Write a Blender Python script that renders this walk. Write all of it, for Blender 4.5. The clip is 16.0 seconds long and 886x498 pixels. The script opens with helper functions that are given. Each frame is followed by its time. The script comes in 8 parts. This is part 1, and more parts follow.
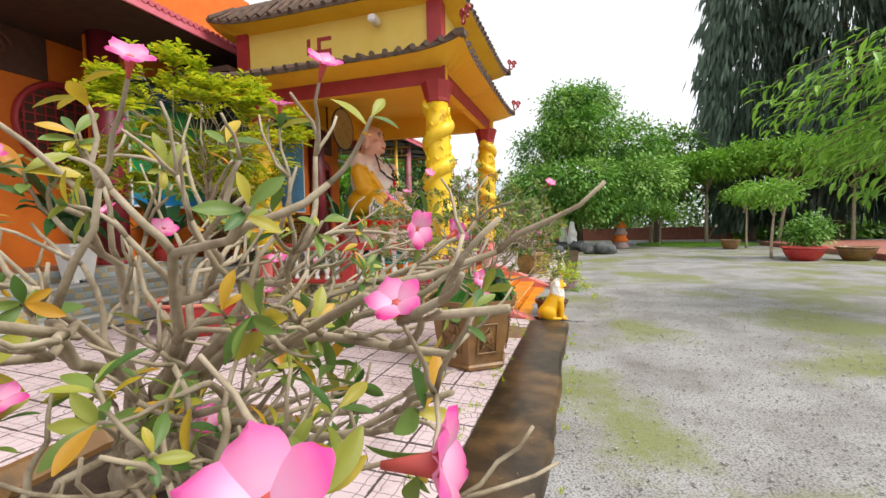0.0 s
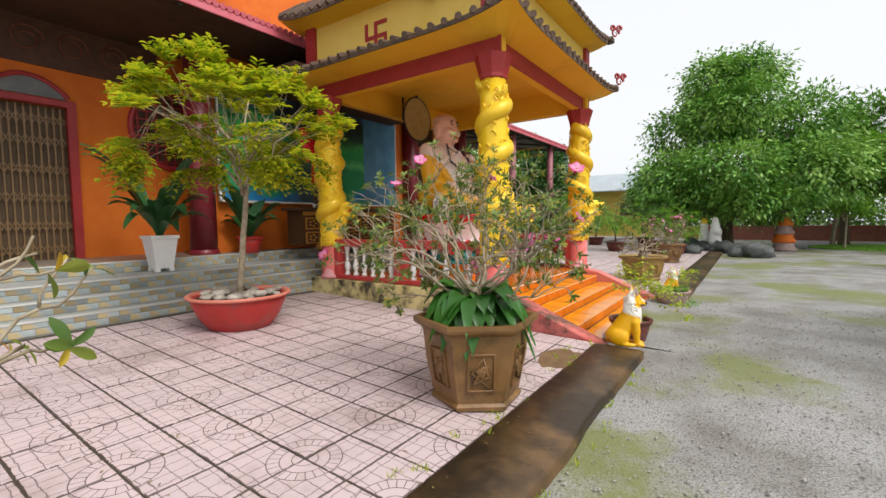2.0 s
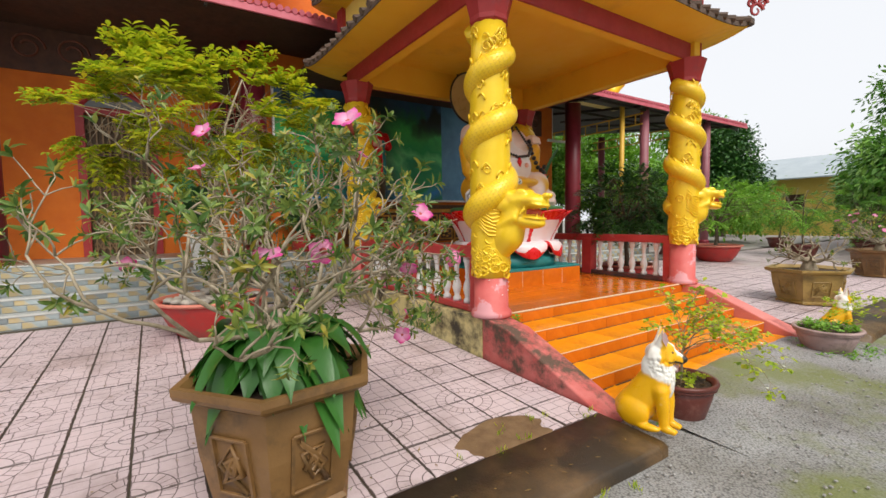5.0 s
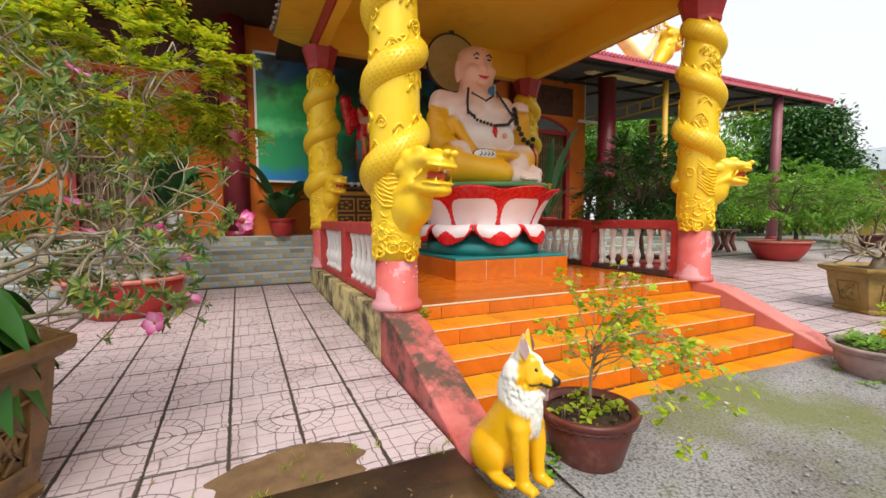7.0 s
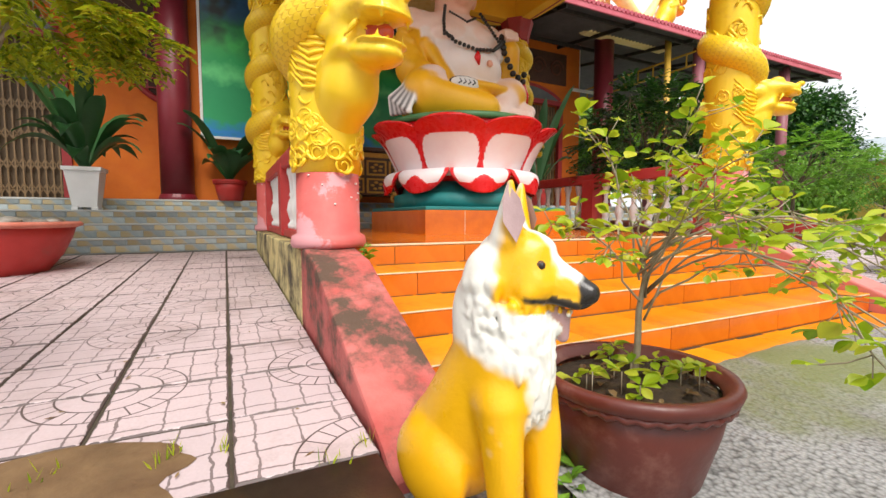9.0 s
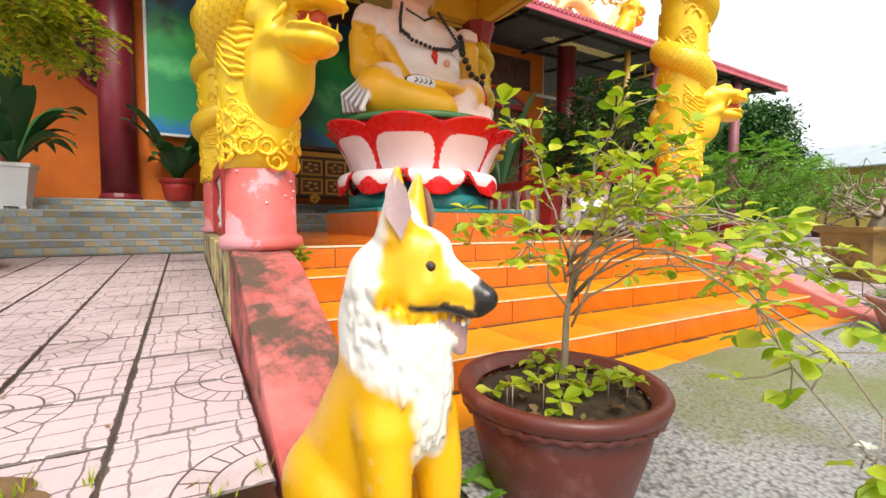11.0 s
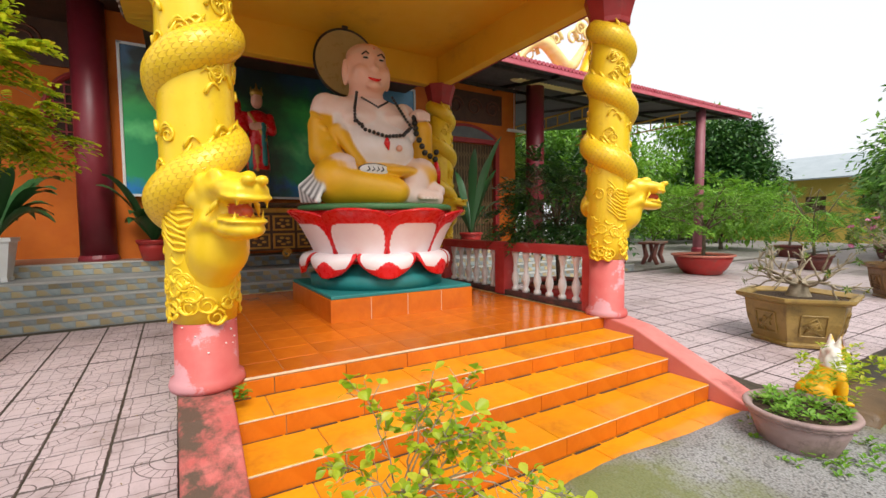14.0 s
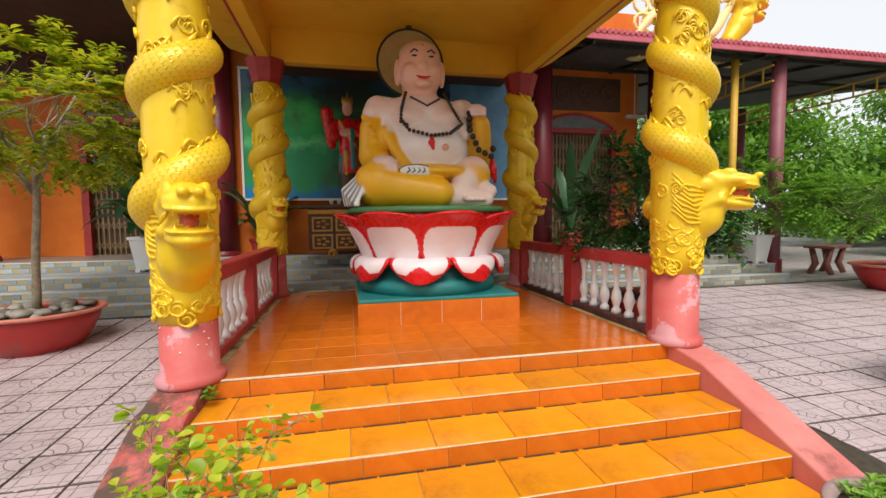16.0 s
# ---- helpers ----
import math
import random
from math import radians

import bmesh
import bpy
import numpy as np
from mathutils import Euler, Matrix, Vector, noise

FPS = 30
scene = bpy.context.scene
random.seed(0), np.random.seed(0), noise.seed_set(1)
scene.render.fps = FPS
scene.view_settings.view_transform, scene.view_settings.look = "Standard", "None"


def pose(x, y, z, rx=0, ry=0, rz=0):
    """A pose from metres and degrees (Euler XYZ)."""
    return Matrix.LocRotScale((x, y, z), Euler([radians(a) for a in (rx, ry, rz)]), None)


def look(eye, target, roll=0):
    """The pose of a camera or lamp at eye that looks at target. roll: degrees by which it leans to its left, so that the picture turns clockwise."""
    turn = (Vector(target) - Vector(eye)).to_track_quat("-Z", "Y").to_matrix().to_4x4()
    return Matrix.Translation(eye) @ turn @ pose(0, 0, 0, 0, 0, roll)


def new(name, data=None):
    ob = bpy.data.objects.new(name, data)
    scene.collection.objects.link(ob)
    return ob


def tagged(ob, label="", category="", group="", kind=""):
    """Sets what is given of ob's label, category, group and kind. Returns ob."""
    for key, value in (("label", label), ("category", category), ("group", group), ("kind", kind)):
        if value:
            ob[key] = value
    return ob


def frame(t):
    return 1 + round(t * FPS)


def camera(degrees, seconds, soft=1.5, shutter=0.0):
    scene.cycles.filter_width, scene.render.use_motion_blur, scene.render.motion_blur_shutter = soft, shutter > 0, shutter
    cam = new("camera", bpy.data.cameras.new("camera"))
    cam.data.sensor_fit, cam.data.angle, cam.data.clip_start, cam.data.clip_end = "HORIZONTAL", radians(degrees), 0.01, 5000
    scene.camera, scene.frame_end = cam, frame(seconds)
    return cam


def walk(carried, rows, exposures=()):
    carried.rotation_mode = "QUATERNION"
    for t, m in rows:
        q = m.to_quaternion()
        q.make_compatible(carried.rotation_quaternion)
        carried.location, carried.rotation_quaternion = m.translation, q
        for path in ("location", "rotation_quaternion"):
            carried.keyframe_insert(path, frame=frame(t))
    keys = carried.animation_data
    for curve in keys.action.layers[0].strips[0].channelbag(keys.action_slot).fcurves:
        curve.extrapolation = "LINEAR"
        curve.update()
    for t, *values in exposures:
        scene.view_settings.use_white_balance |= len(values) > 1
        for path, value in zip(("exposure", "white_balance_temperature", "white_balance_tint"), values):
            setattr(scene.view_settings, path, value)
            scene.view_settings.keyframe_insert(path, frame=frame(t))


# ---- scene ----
cam = camera(90.6, 16.0)
METRES, EYE, TILT, LEAN, TURN = 12.72, 1.8, 0.0, 0.0, 17.7
ROWS = [
    (0.0, 0.0, 0.0, 0.0, -0.07, -3.03, 1.27),
    (0.5, 0.0279, 0.0231, 0.001, 4.85, -3.17, 0.92),
    (1.0, 0.0574, 0.0464, 0.001, 9.45, -3.35, 0.76),
    (1.5, 0.0846, 0.0707, 0.003, 13.4, -3.48, 0.68),
    (2.0, 0.1106, 0.1043, 0.0036, 17.25, -3.61, 0.67),
    (2.5, 0.138, 0.1384, 0.0023, 20.48, -3.66, 0.78),
    (3.0, 0.1586, 0.1752, -0.0001, 23.4, -3.61, 0.95),
    (5.5, 0.2679, 0.3762, 0.0025, 42.55, -3.82, 0.82),
    (6.0, 0.2925, 0.4244, -0.0006, 45.48, -3.89, 0.66),
    (6.5, 0.3048, 0.4604, -0.0094, 46.99, -3.99, 0.4),
    (7.0, 0.2897, 0.4956, -0.0228, 47.42, -4.04, 0.28),
    (7.5, 0.271, 0.5293, -0.0416, 47.33, -4.09, 0.09),
    (8.0, 0.2487, 0.555, -0.059, 46.9, -4.2, -0.14),
    (10.5, 0.2193, 0.6006, -0.0895, 43.74, -3.66, -0.02),
    (11.0, 0.226, 0.6031, -0.0824, 42.11, -3.61, -0.42),
    (11.5, 0.2311, 0.6064, -0.0755, 38.96, -3.7, -0.75),
    (12.0, 0.2367, 0.6085, -0.0574, 35.74, -3.69, -0.93),
    (12.5, 0.2411, 0.6024, -0.0358, 33.46, -3.51, -0.99),
    (13.0, 0.2469, 0.5974, -0.0156, 32.47, -3.35, -0.57),
    (13.5, 0.2663, 0.5986, -0.0037, 35.07, -3.28, 0.1),
    (14.0, 0.2818, 0.6084, 0.001, 41.18, -3.48, 0.52),
    (14.5, 0.2955, 0.632, 0.0045, 47.32, -3.56, 0.67),
    (15.0, 0.3163, 0.6582, 0.0076, 52.37, -3.63, 0.79),
    (15.5, 0.3267, 0.686, 0.0059, 56.54, -3.75, 0.72),
    (16.0, 0.3279, 0.7161, 0.0071, 60.07, -3.79, 0.71),
]
walk(cam, [(t, pose(0, 0, EYE, TILT, LEAN, TURN) @ pose(METRES * x, METRES * y, METRES * z, 90 + pitch, roll, yaw)) for t, x, y, z, yaw, pitch, roll in ROWS],
     [(0.0, 0.5), (3.0, 0.18), (5.5, 0.22), (8.0, 0.4), (10.5, 0.68), (12.0, 0.54), (14.0, 0.33), (16.0, 0.2)])

# ---- world and sun: bright overcast day ----
world = bpy.data.worlds.new("world")
scene.world = world
world.use_nodes = True
wn, wl = world.node_tree.nodes, world.node_tree.links
sky = wn.new("ShaderNodeTexSky")
sky.sky_type, sky.sun_disc = "NISHITA", False
sky.sun_elevation, sky.sun_rotation = radians(54), radians(98)
sky.air_density, sky.dust_density, sky.ozone_density = 1.0, 4.0, 1.0
haze = wn.new("ShaderNodeHueSaturation")
haze.inputs["Saturation"].default_value = 0.22
wl.new(sky.outputs[0], haze.inputs["Color"])
cloud = wn.new("ShaderNodeMixRGB")
cloud.inputs[0].default_value, cloud.inputs[2].default_value = 0.75, (9.6, 9.8, 10.2, 1)
wl.new(haze.outputs[0], cloud.inputs[1])
wl.new(cloud.outputs[0], wn["Background"].inputs["Color"])
wn["Background"].inputs["Strength"].default_value = 0.1
sun = new("sun", bpy.data.lights.new("sun", "SUN"))
sun.data.energy, sun.data.angle, sun.data.color = 2.6, radians(32), (1.0, 0.95, 0.88)
sun.matrix_world = look((11, -1.5, 15), (0, 0, 0))


# ---- materials ----
def ramp(nt, fac, stops):
    r = nt.nodes.new("ShaderNodeValToRGB")
    els = r.color_ramp.elements
    while len(els) < len(stops):
        els.new(0.5)
    for e, (p, c) in zip(els, stops):
        e.position, e.color = p, (*c, 1)
    nt.links.new(fac, r.inputs[0])
    return r.outputs[0]


def noisy(nt, vec, scale, detail=5, rough=0.6):
    n = nt.nodes.new("ShaderNodeTexNoise")
    n.inputs["Scale"].default_value, n.inputs["Detail"].default_value, n.inputs["Roughness"].default_value = scale, detail, rough
    nt.links.new(vec, n.inputs["Vector"])
    return n.outputs["Fac"]


def mixc(nt, fac, a, b, kind="MIX"):
    m = nt.nodes.new("ShaderNodeMixRGB")
    m.blend_type = kind
    for sock, v in zip(m.inputs, (fac, a, b)):
        if isinstance(v, (int, float)):
            sock.default_value = v
        elif isinstance(v, tuple):
            sock.default_value = (*v, 1)
        else:
            nt.links.new(v, sock)
    return m.outputs[0]


def maths(nt, op, a, b=0.0, c=0.0):
    m = nt.nodes.new("ShaderNodeMath")
    m.operation = op
    for sock, v in zip(m.inputs, (a, b, c)):
        if isinstance(v, (int, float)):
            sock.default_value = v
        else:
            nt.links.new(v, sock)
    return m.outputs[0]


def start(name):
    m = bpy.data.materials.new(name)
    m.use_nodes = True
    nt = m.node_tree
    return m, nt, nt.nodes["Principled BSDF"], nt.nodes.new("ShaderNodeTexCoord").outputs["Object"]


def relief(nt, bsdf, height, strength=0.4, distance=0.01):
    b = nt.nodes.new("ShaderNodeBump")
    b.inputs["Strength"].default_value, b.inputs["Distance"].default_value = strength, distance
    nt.links.new(height, b.inputs["Height"])
    nt.links.new(b.outputs[0], bsdf.inputs["Normal"])


def mat(name, c1, c2, scale=6, rough=0.6, grain=80, bump=0.3, metal=0.0, dirt=None, dirt_scale=1.5, dirt_from=0.55, dirt_to=0.7, vary=0.0, depth=0.004):
    """Two-tone noise colour, optional stains, grain relief; vary: brightness spread between separate pieces."""
    m, nt, bsdf, vec = start(name)
    col = ramp(nt, noisy(nt, vec, scale), [(0.3, c1), (0.7, c2)])
    if dirt:
        col = mixc(nt, ramp(nt, noisy(nt, vec, dirt_scale, 8, 0.7), [(dirt_from, (0, 0, 0)), (dirt_to, (1, 1, 1))]), col, dirt)
    if vary:
        info = nt.nodes.new("ShaderNodeObjectInfo").outputs["Random"]
        k = maths(nt, "MULTIPLY_ADD", info, 2 * vary, 1 - vary)
        comb = nt.nodes.new("ShaderNodeCombineColor")
        for s in comb.inputs:
            nt.links.new(k, s)
        col = mixc(nt, 1.0, col, comb.outputs[0], "MULTIPLY")
    nt.links.new(col, bsdf.inputs["Base Color"])
    r = maths(nt, "MULTIPLY_ADD", noisy(nt, vec, scale * 3), 0.3, rough - 0.15)
    nt.links.new(r, bsdf.inputs["Roughness"])
    bsdf.inputs["Metallic"].default_value = metal
    relief(nt, bsdf, noisy(nt, vec, grain, 6, 0.65), bump, depth)
    return m


def leafmat(name, stops, rough=0.45, glow=0.3, young=0.0):
    """Leaves: colour varies leaf by leaf; light passes through."""
    m, nt, bsdf, vec = start(name)
    rnd = nt.nodes.new("ShaderNodeNewGeometry").outputs["Random Per Island"]
    col = ramp(nt, rnd, stops)
    col = mixc(nt, noisy(nt, vec, 25), col, mixc(nt, 1.0, col, (0.72, 0.75, 0.6), "MULTIPLY"))
    if young:
        col = mixc(nt, ramp(nt, noisy(nt, vec, 0.55, 3), [(0.48, (0, 0, 0)), (0.6, (young, young, young))]), col, (0.36, 0.56, 0.12))
    nt.links.new(col, bsdf.inputs["Base Color"])
    bsdf.inputs["Roughness"].default_value = rough
    tr = nt.nodes.new("ShaderNodeBsdfTranslucent")
    nt.links.new(col, tr.inputs["Color"])
    mx = nt.nodes.new("ShaderNodeMixShader")
    mx.inputs[0].default_value = glow
    nt.links.new(bsdf.outputs[0], mx.inputs[1])
    nt.links.new(tr.outputs[0], mx.inputs[2])
    nt.links.new(mx.outputs[0], nt.nodes["Material Output"].inputs["Surface"])
    return m


ORANGE_WALL = mat("orange plaster", (0.6, 0.125, 0.005), (0.69, 0.168, 0.009), 2, 0.75, 60, 0.2, dirt=(0.5, 0.12, 0.01), dirt_scale=0.9, dirt_from=0.55, dirt_to=0.85)
YELLOW_WALL = mat("yellow plaster", (0.78, 0.55, 0.1), (0.82, 0.62, 0.16), 2, 0.75, 60, 0.2, dirt=(0.3, 0.22, 0.08), dirt_scale=1.3, dirt_from=0.62, dirt_to=0.8)
SOFFIT = mat("ochre soffit plaster", (0.82, 0.45, 0.02), (0.86, 0.52, 0.035), 1.2, 0.7, 50, 0.2, dirt=(0.62, 0.32, 0.03), dirt_scale=0.8, dirt_from=0.55, dirt_to=0.8)
RED_PAINT = mat("dark red paint", (0.3, 0.018, 0.02), (0.38, 0.03, 0.03), 4, 0.5, 60, 0.25, dirt=(0.2, 0.05, 0.05), dirt_scale=2.2, dirt_from=0.6, dirt_to=0.8)
MAROON = mat("maroon gloss paint", (0.16, 0.012, 0.02), (0.2, 0.018, 0.03), 3, 0.4, 40, 0.15)
RAIL_RED = mat("worn red rail paint", (0.45, 0.035, 0.035), (0.52, 0.06, 0.055), 5, 0.5, 60, 0.35, dirt=(0.5, 0.22, 0.2), dirt_scale=3, dirt_from=0.58, dirt_to=0.75)
PINK = mat("faded pink red paint", (0.55, 0.09, 0.085), (0.63, 0.15, 0.13), 3, 0.6, 60, 0.4, dirt=(0.62, 0.28, 0.3), dirt_scale=1.4, dirt_from=0.53, dirt_to=0.56)
CHEEK = mat("peeling red stair paint", (0.45, 0.07, 0.06), (0.58, 0.17, 0.15), 4, 0.75, 40, 0.7, dirt=(0.1, 0.06, 0.04), dirt_scale=2.2, dirt_from=0.46, dirt_to=0.57, depth=0.01)
MOULD = mat("mouldy yellow plinth", (0.6, 0.5, 0.2), (0.7, 0.6, 0.3), 3, 0.8, 40, 0.6, dirt=(0.05, 0.04, 0.025), dirt_scale=2.0, dirt_from=0.45, dirt_to=0.6, depth=0.01)
WHITE_PAINT = mat("weathered white paint", (0.72, 0.7, 0.68), (0.8, 0.79, 0.76), 5, 0.5, 60, 0.25, dirt=(0.35, 0.33, 0.3), dirt_scale=5, dirt_from=0.62, dirt_to=0.8)
KERB = mat("wet brown concrete", (0.08, 0.045, 0.018), (0.15, 0.085, 0.035), 2.5, 0.42, 50, 0.6, dirt=(0.028, 0.018, 0.01), dirt_scale=0.6, dirt_from=0.4, dirt_to=0.53, depth=0.008)
STONE_TILE = mat("grey blue stair tile", (0.25, 0.3, 0.31), (0.36, 0.4, 0.4), 8, 0.42, 60, 0.3, dirt=(0.4, 0.31, 0.16), dirt_scale=1.7, dirt_from=0.47, dirt_to=0.6, vary=0.34)
STOOP_MORTAR = mat("stair mortar", (0.26, 0.28, 0.28), (0.36, 0.37, 0.35), 6, 0.8, 60, 0.5)
PORCH_TILE = mat("glazed orange floor tile", (0.54, 0.12, 0.006), (0.64, 0.165, 0.011), 5, 0.16, 30, 0.06, dirt=(0.4, 0.08, 0.008), dirt_scale=1.1, dirt_from=0.55, dirt_to=0.8, vary=0.1)
TREAD_TILE = mat("glazed amber stair tile", (0.75, 0.255, 0.007), (0.83, 0.34, 0.012), 4, 0.2, 30, 0.08, dirt=(0.5, 0.13, 0.01), dirt_scale=1.5, dirt_from=0.5, dirt_to=0.75, vary=0.14)
GROUT = mat("pale grout", (0.6, 0.45, 0.28), (0.75, 0.62, 0.45), 20, 0.85, 80, 0.5)
STAIR_BED = mat("amber stair mortar", (0.34, 0.15, 0.04), (0.6, 0.36, 0.14), 9, 0.85, 80, 0.5)
RIDGE = mat("old roof tile", (0.07, 0.05, 0.04), (0.15, 0.09, 0.06), 6, 0.85, 50, 0.6, dirt=(0.03, 0.028, 0.022), dirt_scale=2)
PINK_ROOF = mat("pink red sheet roof", (0.55, 0.1, 0.14), (0.62, 0.16, 0.2), 3, 0.5, 40, 0.2)
SHEET = mat("grey sheet roof underside", (0.12, 0.12, 0.12), (0.18, 0.18, 0.175), 2, 0.5, 40, 0.2, metal=0.3)
DARK = mat("dark interior tone", (0.05, 0.022, 0.012), (0.08, 0.035, 0.018), 3, 0.8)
GATE = mat("tan folding gate", (0.22, 0.135, 0.06), (0.29, 0.18, 0.085), 8, 0.45, 50, 0.15, metal=0.2)
GATE_BACK = mat("brown gate sheet", (0.09, 0.055, 0.025), (0.13, 0.08, 0.04), 4, 0.6)
GOLD = mat("gold dragon paint", (0.84, 0.54, 0.012), (0.9, 0.63, 0.03), 5, 0.33, 45, 0.3, metal=0.1, dirt=(0.68, 0.36, 0.01), dirt_scale=5, dirt_from=0.55, dirt_to=0.75)
TEAL = mat("teal paint", (0.01, 0.17, 0.17), (0.02, 0.23, 0.22), 4, 0.5, 60, 0.2, dirt=(0.1, 0.25, 0.25), dirt_scale=3, dirt_from=0.6, dirt_to=0.8)
LOTUS_RED = mat("lotus red enamel", (0.62, 0.008, 0.012), (0.74, 0.015, 0.02), 4, 0.28, 40, 0.1)
LOTUS_WHITE = mat("lotus pinkish white", (0.82, 0.7, 0.72), (0.87, 0.8, 0.8), 4, 0.4, 40, 0.1)
LOTUS_GREEN = mat("lotus green paint", (0.05, 0.16, 0.05), (0.07, 0.2, 0.07), 4, 0.5)
SKIN = mat("painted pale flesh", (0.78, 0.48, 0.38), (0.82, 0.54, 0.43), 3, 0.45, 40, 0.08, dirt=(0.78, 0.55, 0.48), dirt_scale=2)
FACE = mat("painted rosy flesh", (0.76, 0.36, 0.25), (0.8, 0.42, 0.3), 3, 0.42, 40, 0.06)
BELLY = mat("painted pale belly", (0.8, 0.64, 0.58), (0.84, 0.7, 0.64), 3, 0.45, 40, 0.06)
ROBE = mat("gold robe paint", (0.62, 0.3, 0.02), (0.72, 0.38, 0.03), 4, 0.33, 40, 0.12, metal=0.2)
BLACK = mat("black enamel", (0.012, 0.01, 0.01), (0.025, 0.02, 0.018), 8, 0.35)
DOG_WHITE = mat("white enamel fur", (0.72, 0.7, 0.64), (0.8, 0.79, 0.74), 7, 0.4, 22, 0.6, dirt=(0.6, 0.52, 0.36), dirt_scale=8, dirt_from=0.6, dirt_to=0.8, depth=0.02)
TONGUE = mat("dusty mauve paint", (0.34, 0.22, 0.22), (0.46, 0.31, 0.31), 10, 0.4)
POT_TAN = mat("brown glazed planter", (0.18, 0.092, 0.03), (0.26, 0.14, 0.05), 4, 0.4, 40, 0.4, dirt=(0.08, 0.05, 0.025), dirt_scale=3, dirt_from=0.5, dirt_to=0.7)
POT_OLIVE = mat("ochre glazed planter", (0.3, 0.19, 0.045), (0.4, 0.26, 0.075), 4, 0.4, 40, 0.4, dirt=(0.13, 0.085, 0.03), dirt_scale=3, dirt_from=0.5, dirt_to=0.7)
POT_RED = mat("red painted pot", (0.4, 0.022, 0.018), (0.48, 0.035, 0.028), 4, 0.45, 40, 0.25, dirt=(0.3, 0.06, 0.045), dirt_scale=3)
POT_RIM = mat("faded salmon pot rim", (0.52, 0.14, 0.09), (0.6, 0.22, 0.16), 8, 0.6, 60, 0.4)
POT_BROWN = mat("red brown clay pot", (0.1, 0.021, 0.015), (0.155, 0.034, 0.023), 4, 0.4, 40, 0.3, dirt=(0.26, 0.12, 0.09), dirt_scale=4, dirt_from=0.55, dirt_to=0.75)
POT_GREY = mat("weathered mauve pot", (0.3, 0.2, 0.19), (0.4, 0.28, 0.26), 5, 0.65, 40, 0.4, dirt=(0.14, 0.1, 0.09), dirt_scale=3)
POT_WHITE = mat("white plastic pot", (0.76, 0.76, 0.75), (0.82, 0.82, 0.81), 4, 0.4, 40, 0.05)
SOIL = mat("dark potting soil", (0.035, 0.02, 0.012), (0.09, 0.055, 0.03), 30, 0.95, 60, 1.0, depth=0.02)
PEBBLE = mat("river stones", (0.22, 0.19, 0.16), (0.4, 0.36, 0.31), 6, 0.6, 40, 0.3, vary=0.35)
BARK = mat("pale grey bark", (0.21, 0.165, 0.1), (0.43, 0.36, 0.26), 12, 0.75, 60, 0.7, dirt=(0.13, 0.095, 0.05), dirt_scale=5)
BARK_DARK = mat("brown bark", (0.1, 0.07, 0.045), (0.2, 0.15, 0.1), 14, 0.85, 60, 0.8)
LEAF_YELLOW = leafmat("yellow green bonsai leaves", [(0, (0.16, 0.27, 0.012)), (0.4, (0.42, 0.5, 0.018)), (0.8, (0.66, 0.68, 0.03)), (1, (0.58, 0.46, 0.02))], 0.4, 0.55)
LEAF_ADEN = leafmat("desert rose leaves", [(0, (0.05, 0.13, 0.02)), (0.5, (0.15, 0.24, 0.045)), (0.85, (0.3, 0.36, 0.07)), (1, (0.5, 0.38, 0.05))])
LEAF_NEAR = leafmat("mixed desert rose leaves", [(0, (0.06, 0.15, 0.03)), (0.4, (0.17, 0.26, 0.05)), (0.7, (0.4, 0.4, 0.06)), (0.9, (0.62, 0.42, 0.03)), (1, (0.6, 0.24, 0.02))])
LEAF_BROAD = leafmat("glossy broad leaves", [(0, (0.022, 0.095, 0.015)), (0.7, (0.055, 0.2, 0.03)), (1, (0.13, 0.34, 0.05))], 0.35, 0.16)
LEAF_DARK = leafmat("dark palm leaves", [(0, (0.02, 0.07, 0.025)), (1, (0.05, 0.16, 0.05))], 0.35, 0.12)
LEAF_BUSH = leafmat("dark bushy leaves", [(0, (0.025, 0.09, 0.02)), (0.6, (0.05, 0.16, 0.03)), (1, (0.13, 0.28, 0.05))], 0.4, 0.18)
LEAF_LIME = leafmat("fresh lime leaves", [(0, (0.22, 0.4, 0.015)), (0.45, (0.48, 0.62, 0.025)), (1, (0.76, 0.78, 0.08))], 0.4, 0.48)
LEAF_MANGO = leafmat("mango leaves", [(0, (0.07, 0.22, 0.03)), (0.6, (0.15, 0.36, 0.05)), (1, (0.28, 0.5, 0.09))], 0.45, 0.25, 0.6)
LEAF_FERN = leafmat("feathery green leaves", [(0, (0.13, 0.33, 0.025)), (1, (0.3, 0.54, 0.06))], 0.5, 0.35)
LEAF_PINE = leafmat("grey green needles", [(0, (0.05, 0.09, 0.07)), (1, (0.14, 0.2, 0.15))], 0.7, 0.15)
PETAL = leafmat("magenta petals", [(0, (0.8, 0.03, 0.3)), (0.6, (0.86, 0.07, 0.42)), (1, (0.88, 0.2, 0.55))], 0.4, 0.35)


def pale_heart(m):
    """Petals pass from near white at the throat to magenta at the rim, with darker veins."""
    nt = m.node_tree
    at = nt.nodes.new("ShaderNodeAttribute")
    at.attribute_name = "rim"
    for sock in (nt.nodes["Principled BSDF"].inputs["Base Color"], nt.nodes["Translucent BSDF"].inputs["Color"]):
        rim = sock.links[0].from_socket
        nt.links.new(mixc(nt, ramp(nt, at.outputs["Fac"], [(0.15, (0, 0, 0)), (0.85, (1, 1, 1))]), (0.88, 0.45, 0.65), rim), sock)


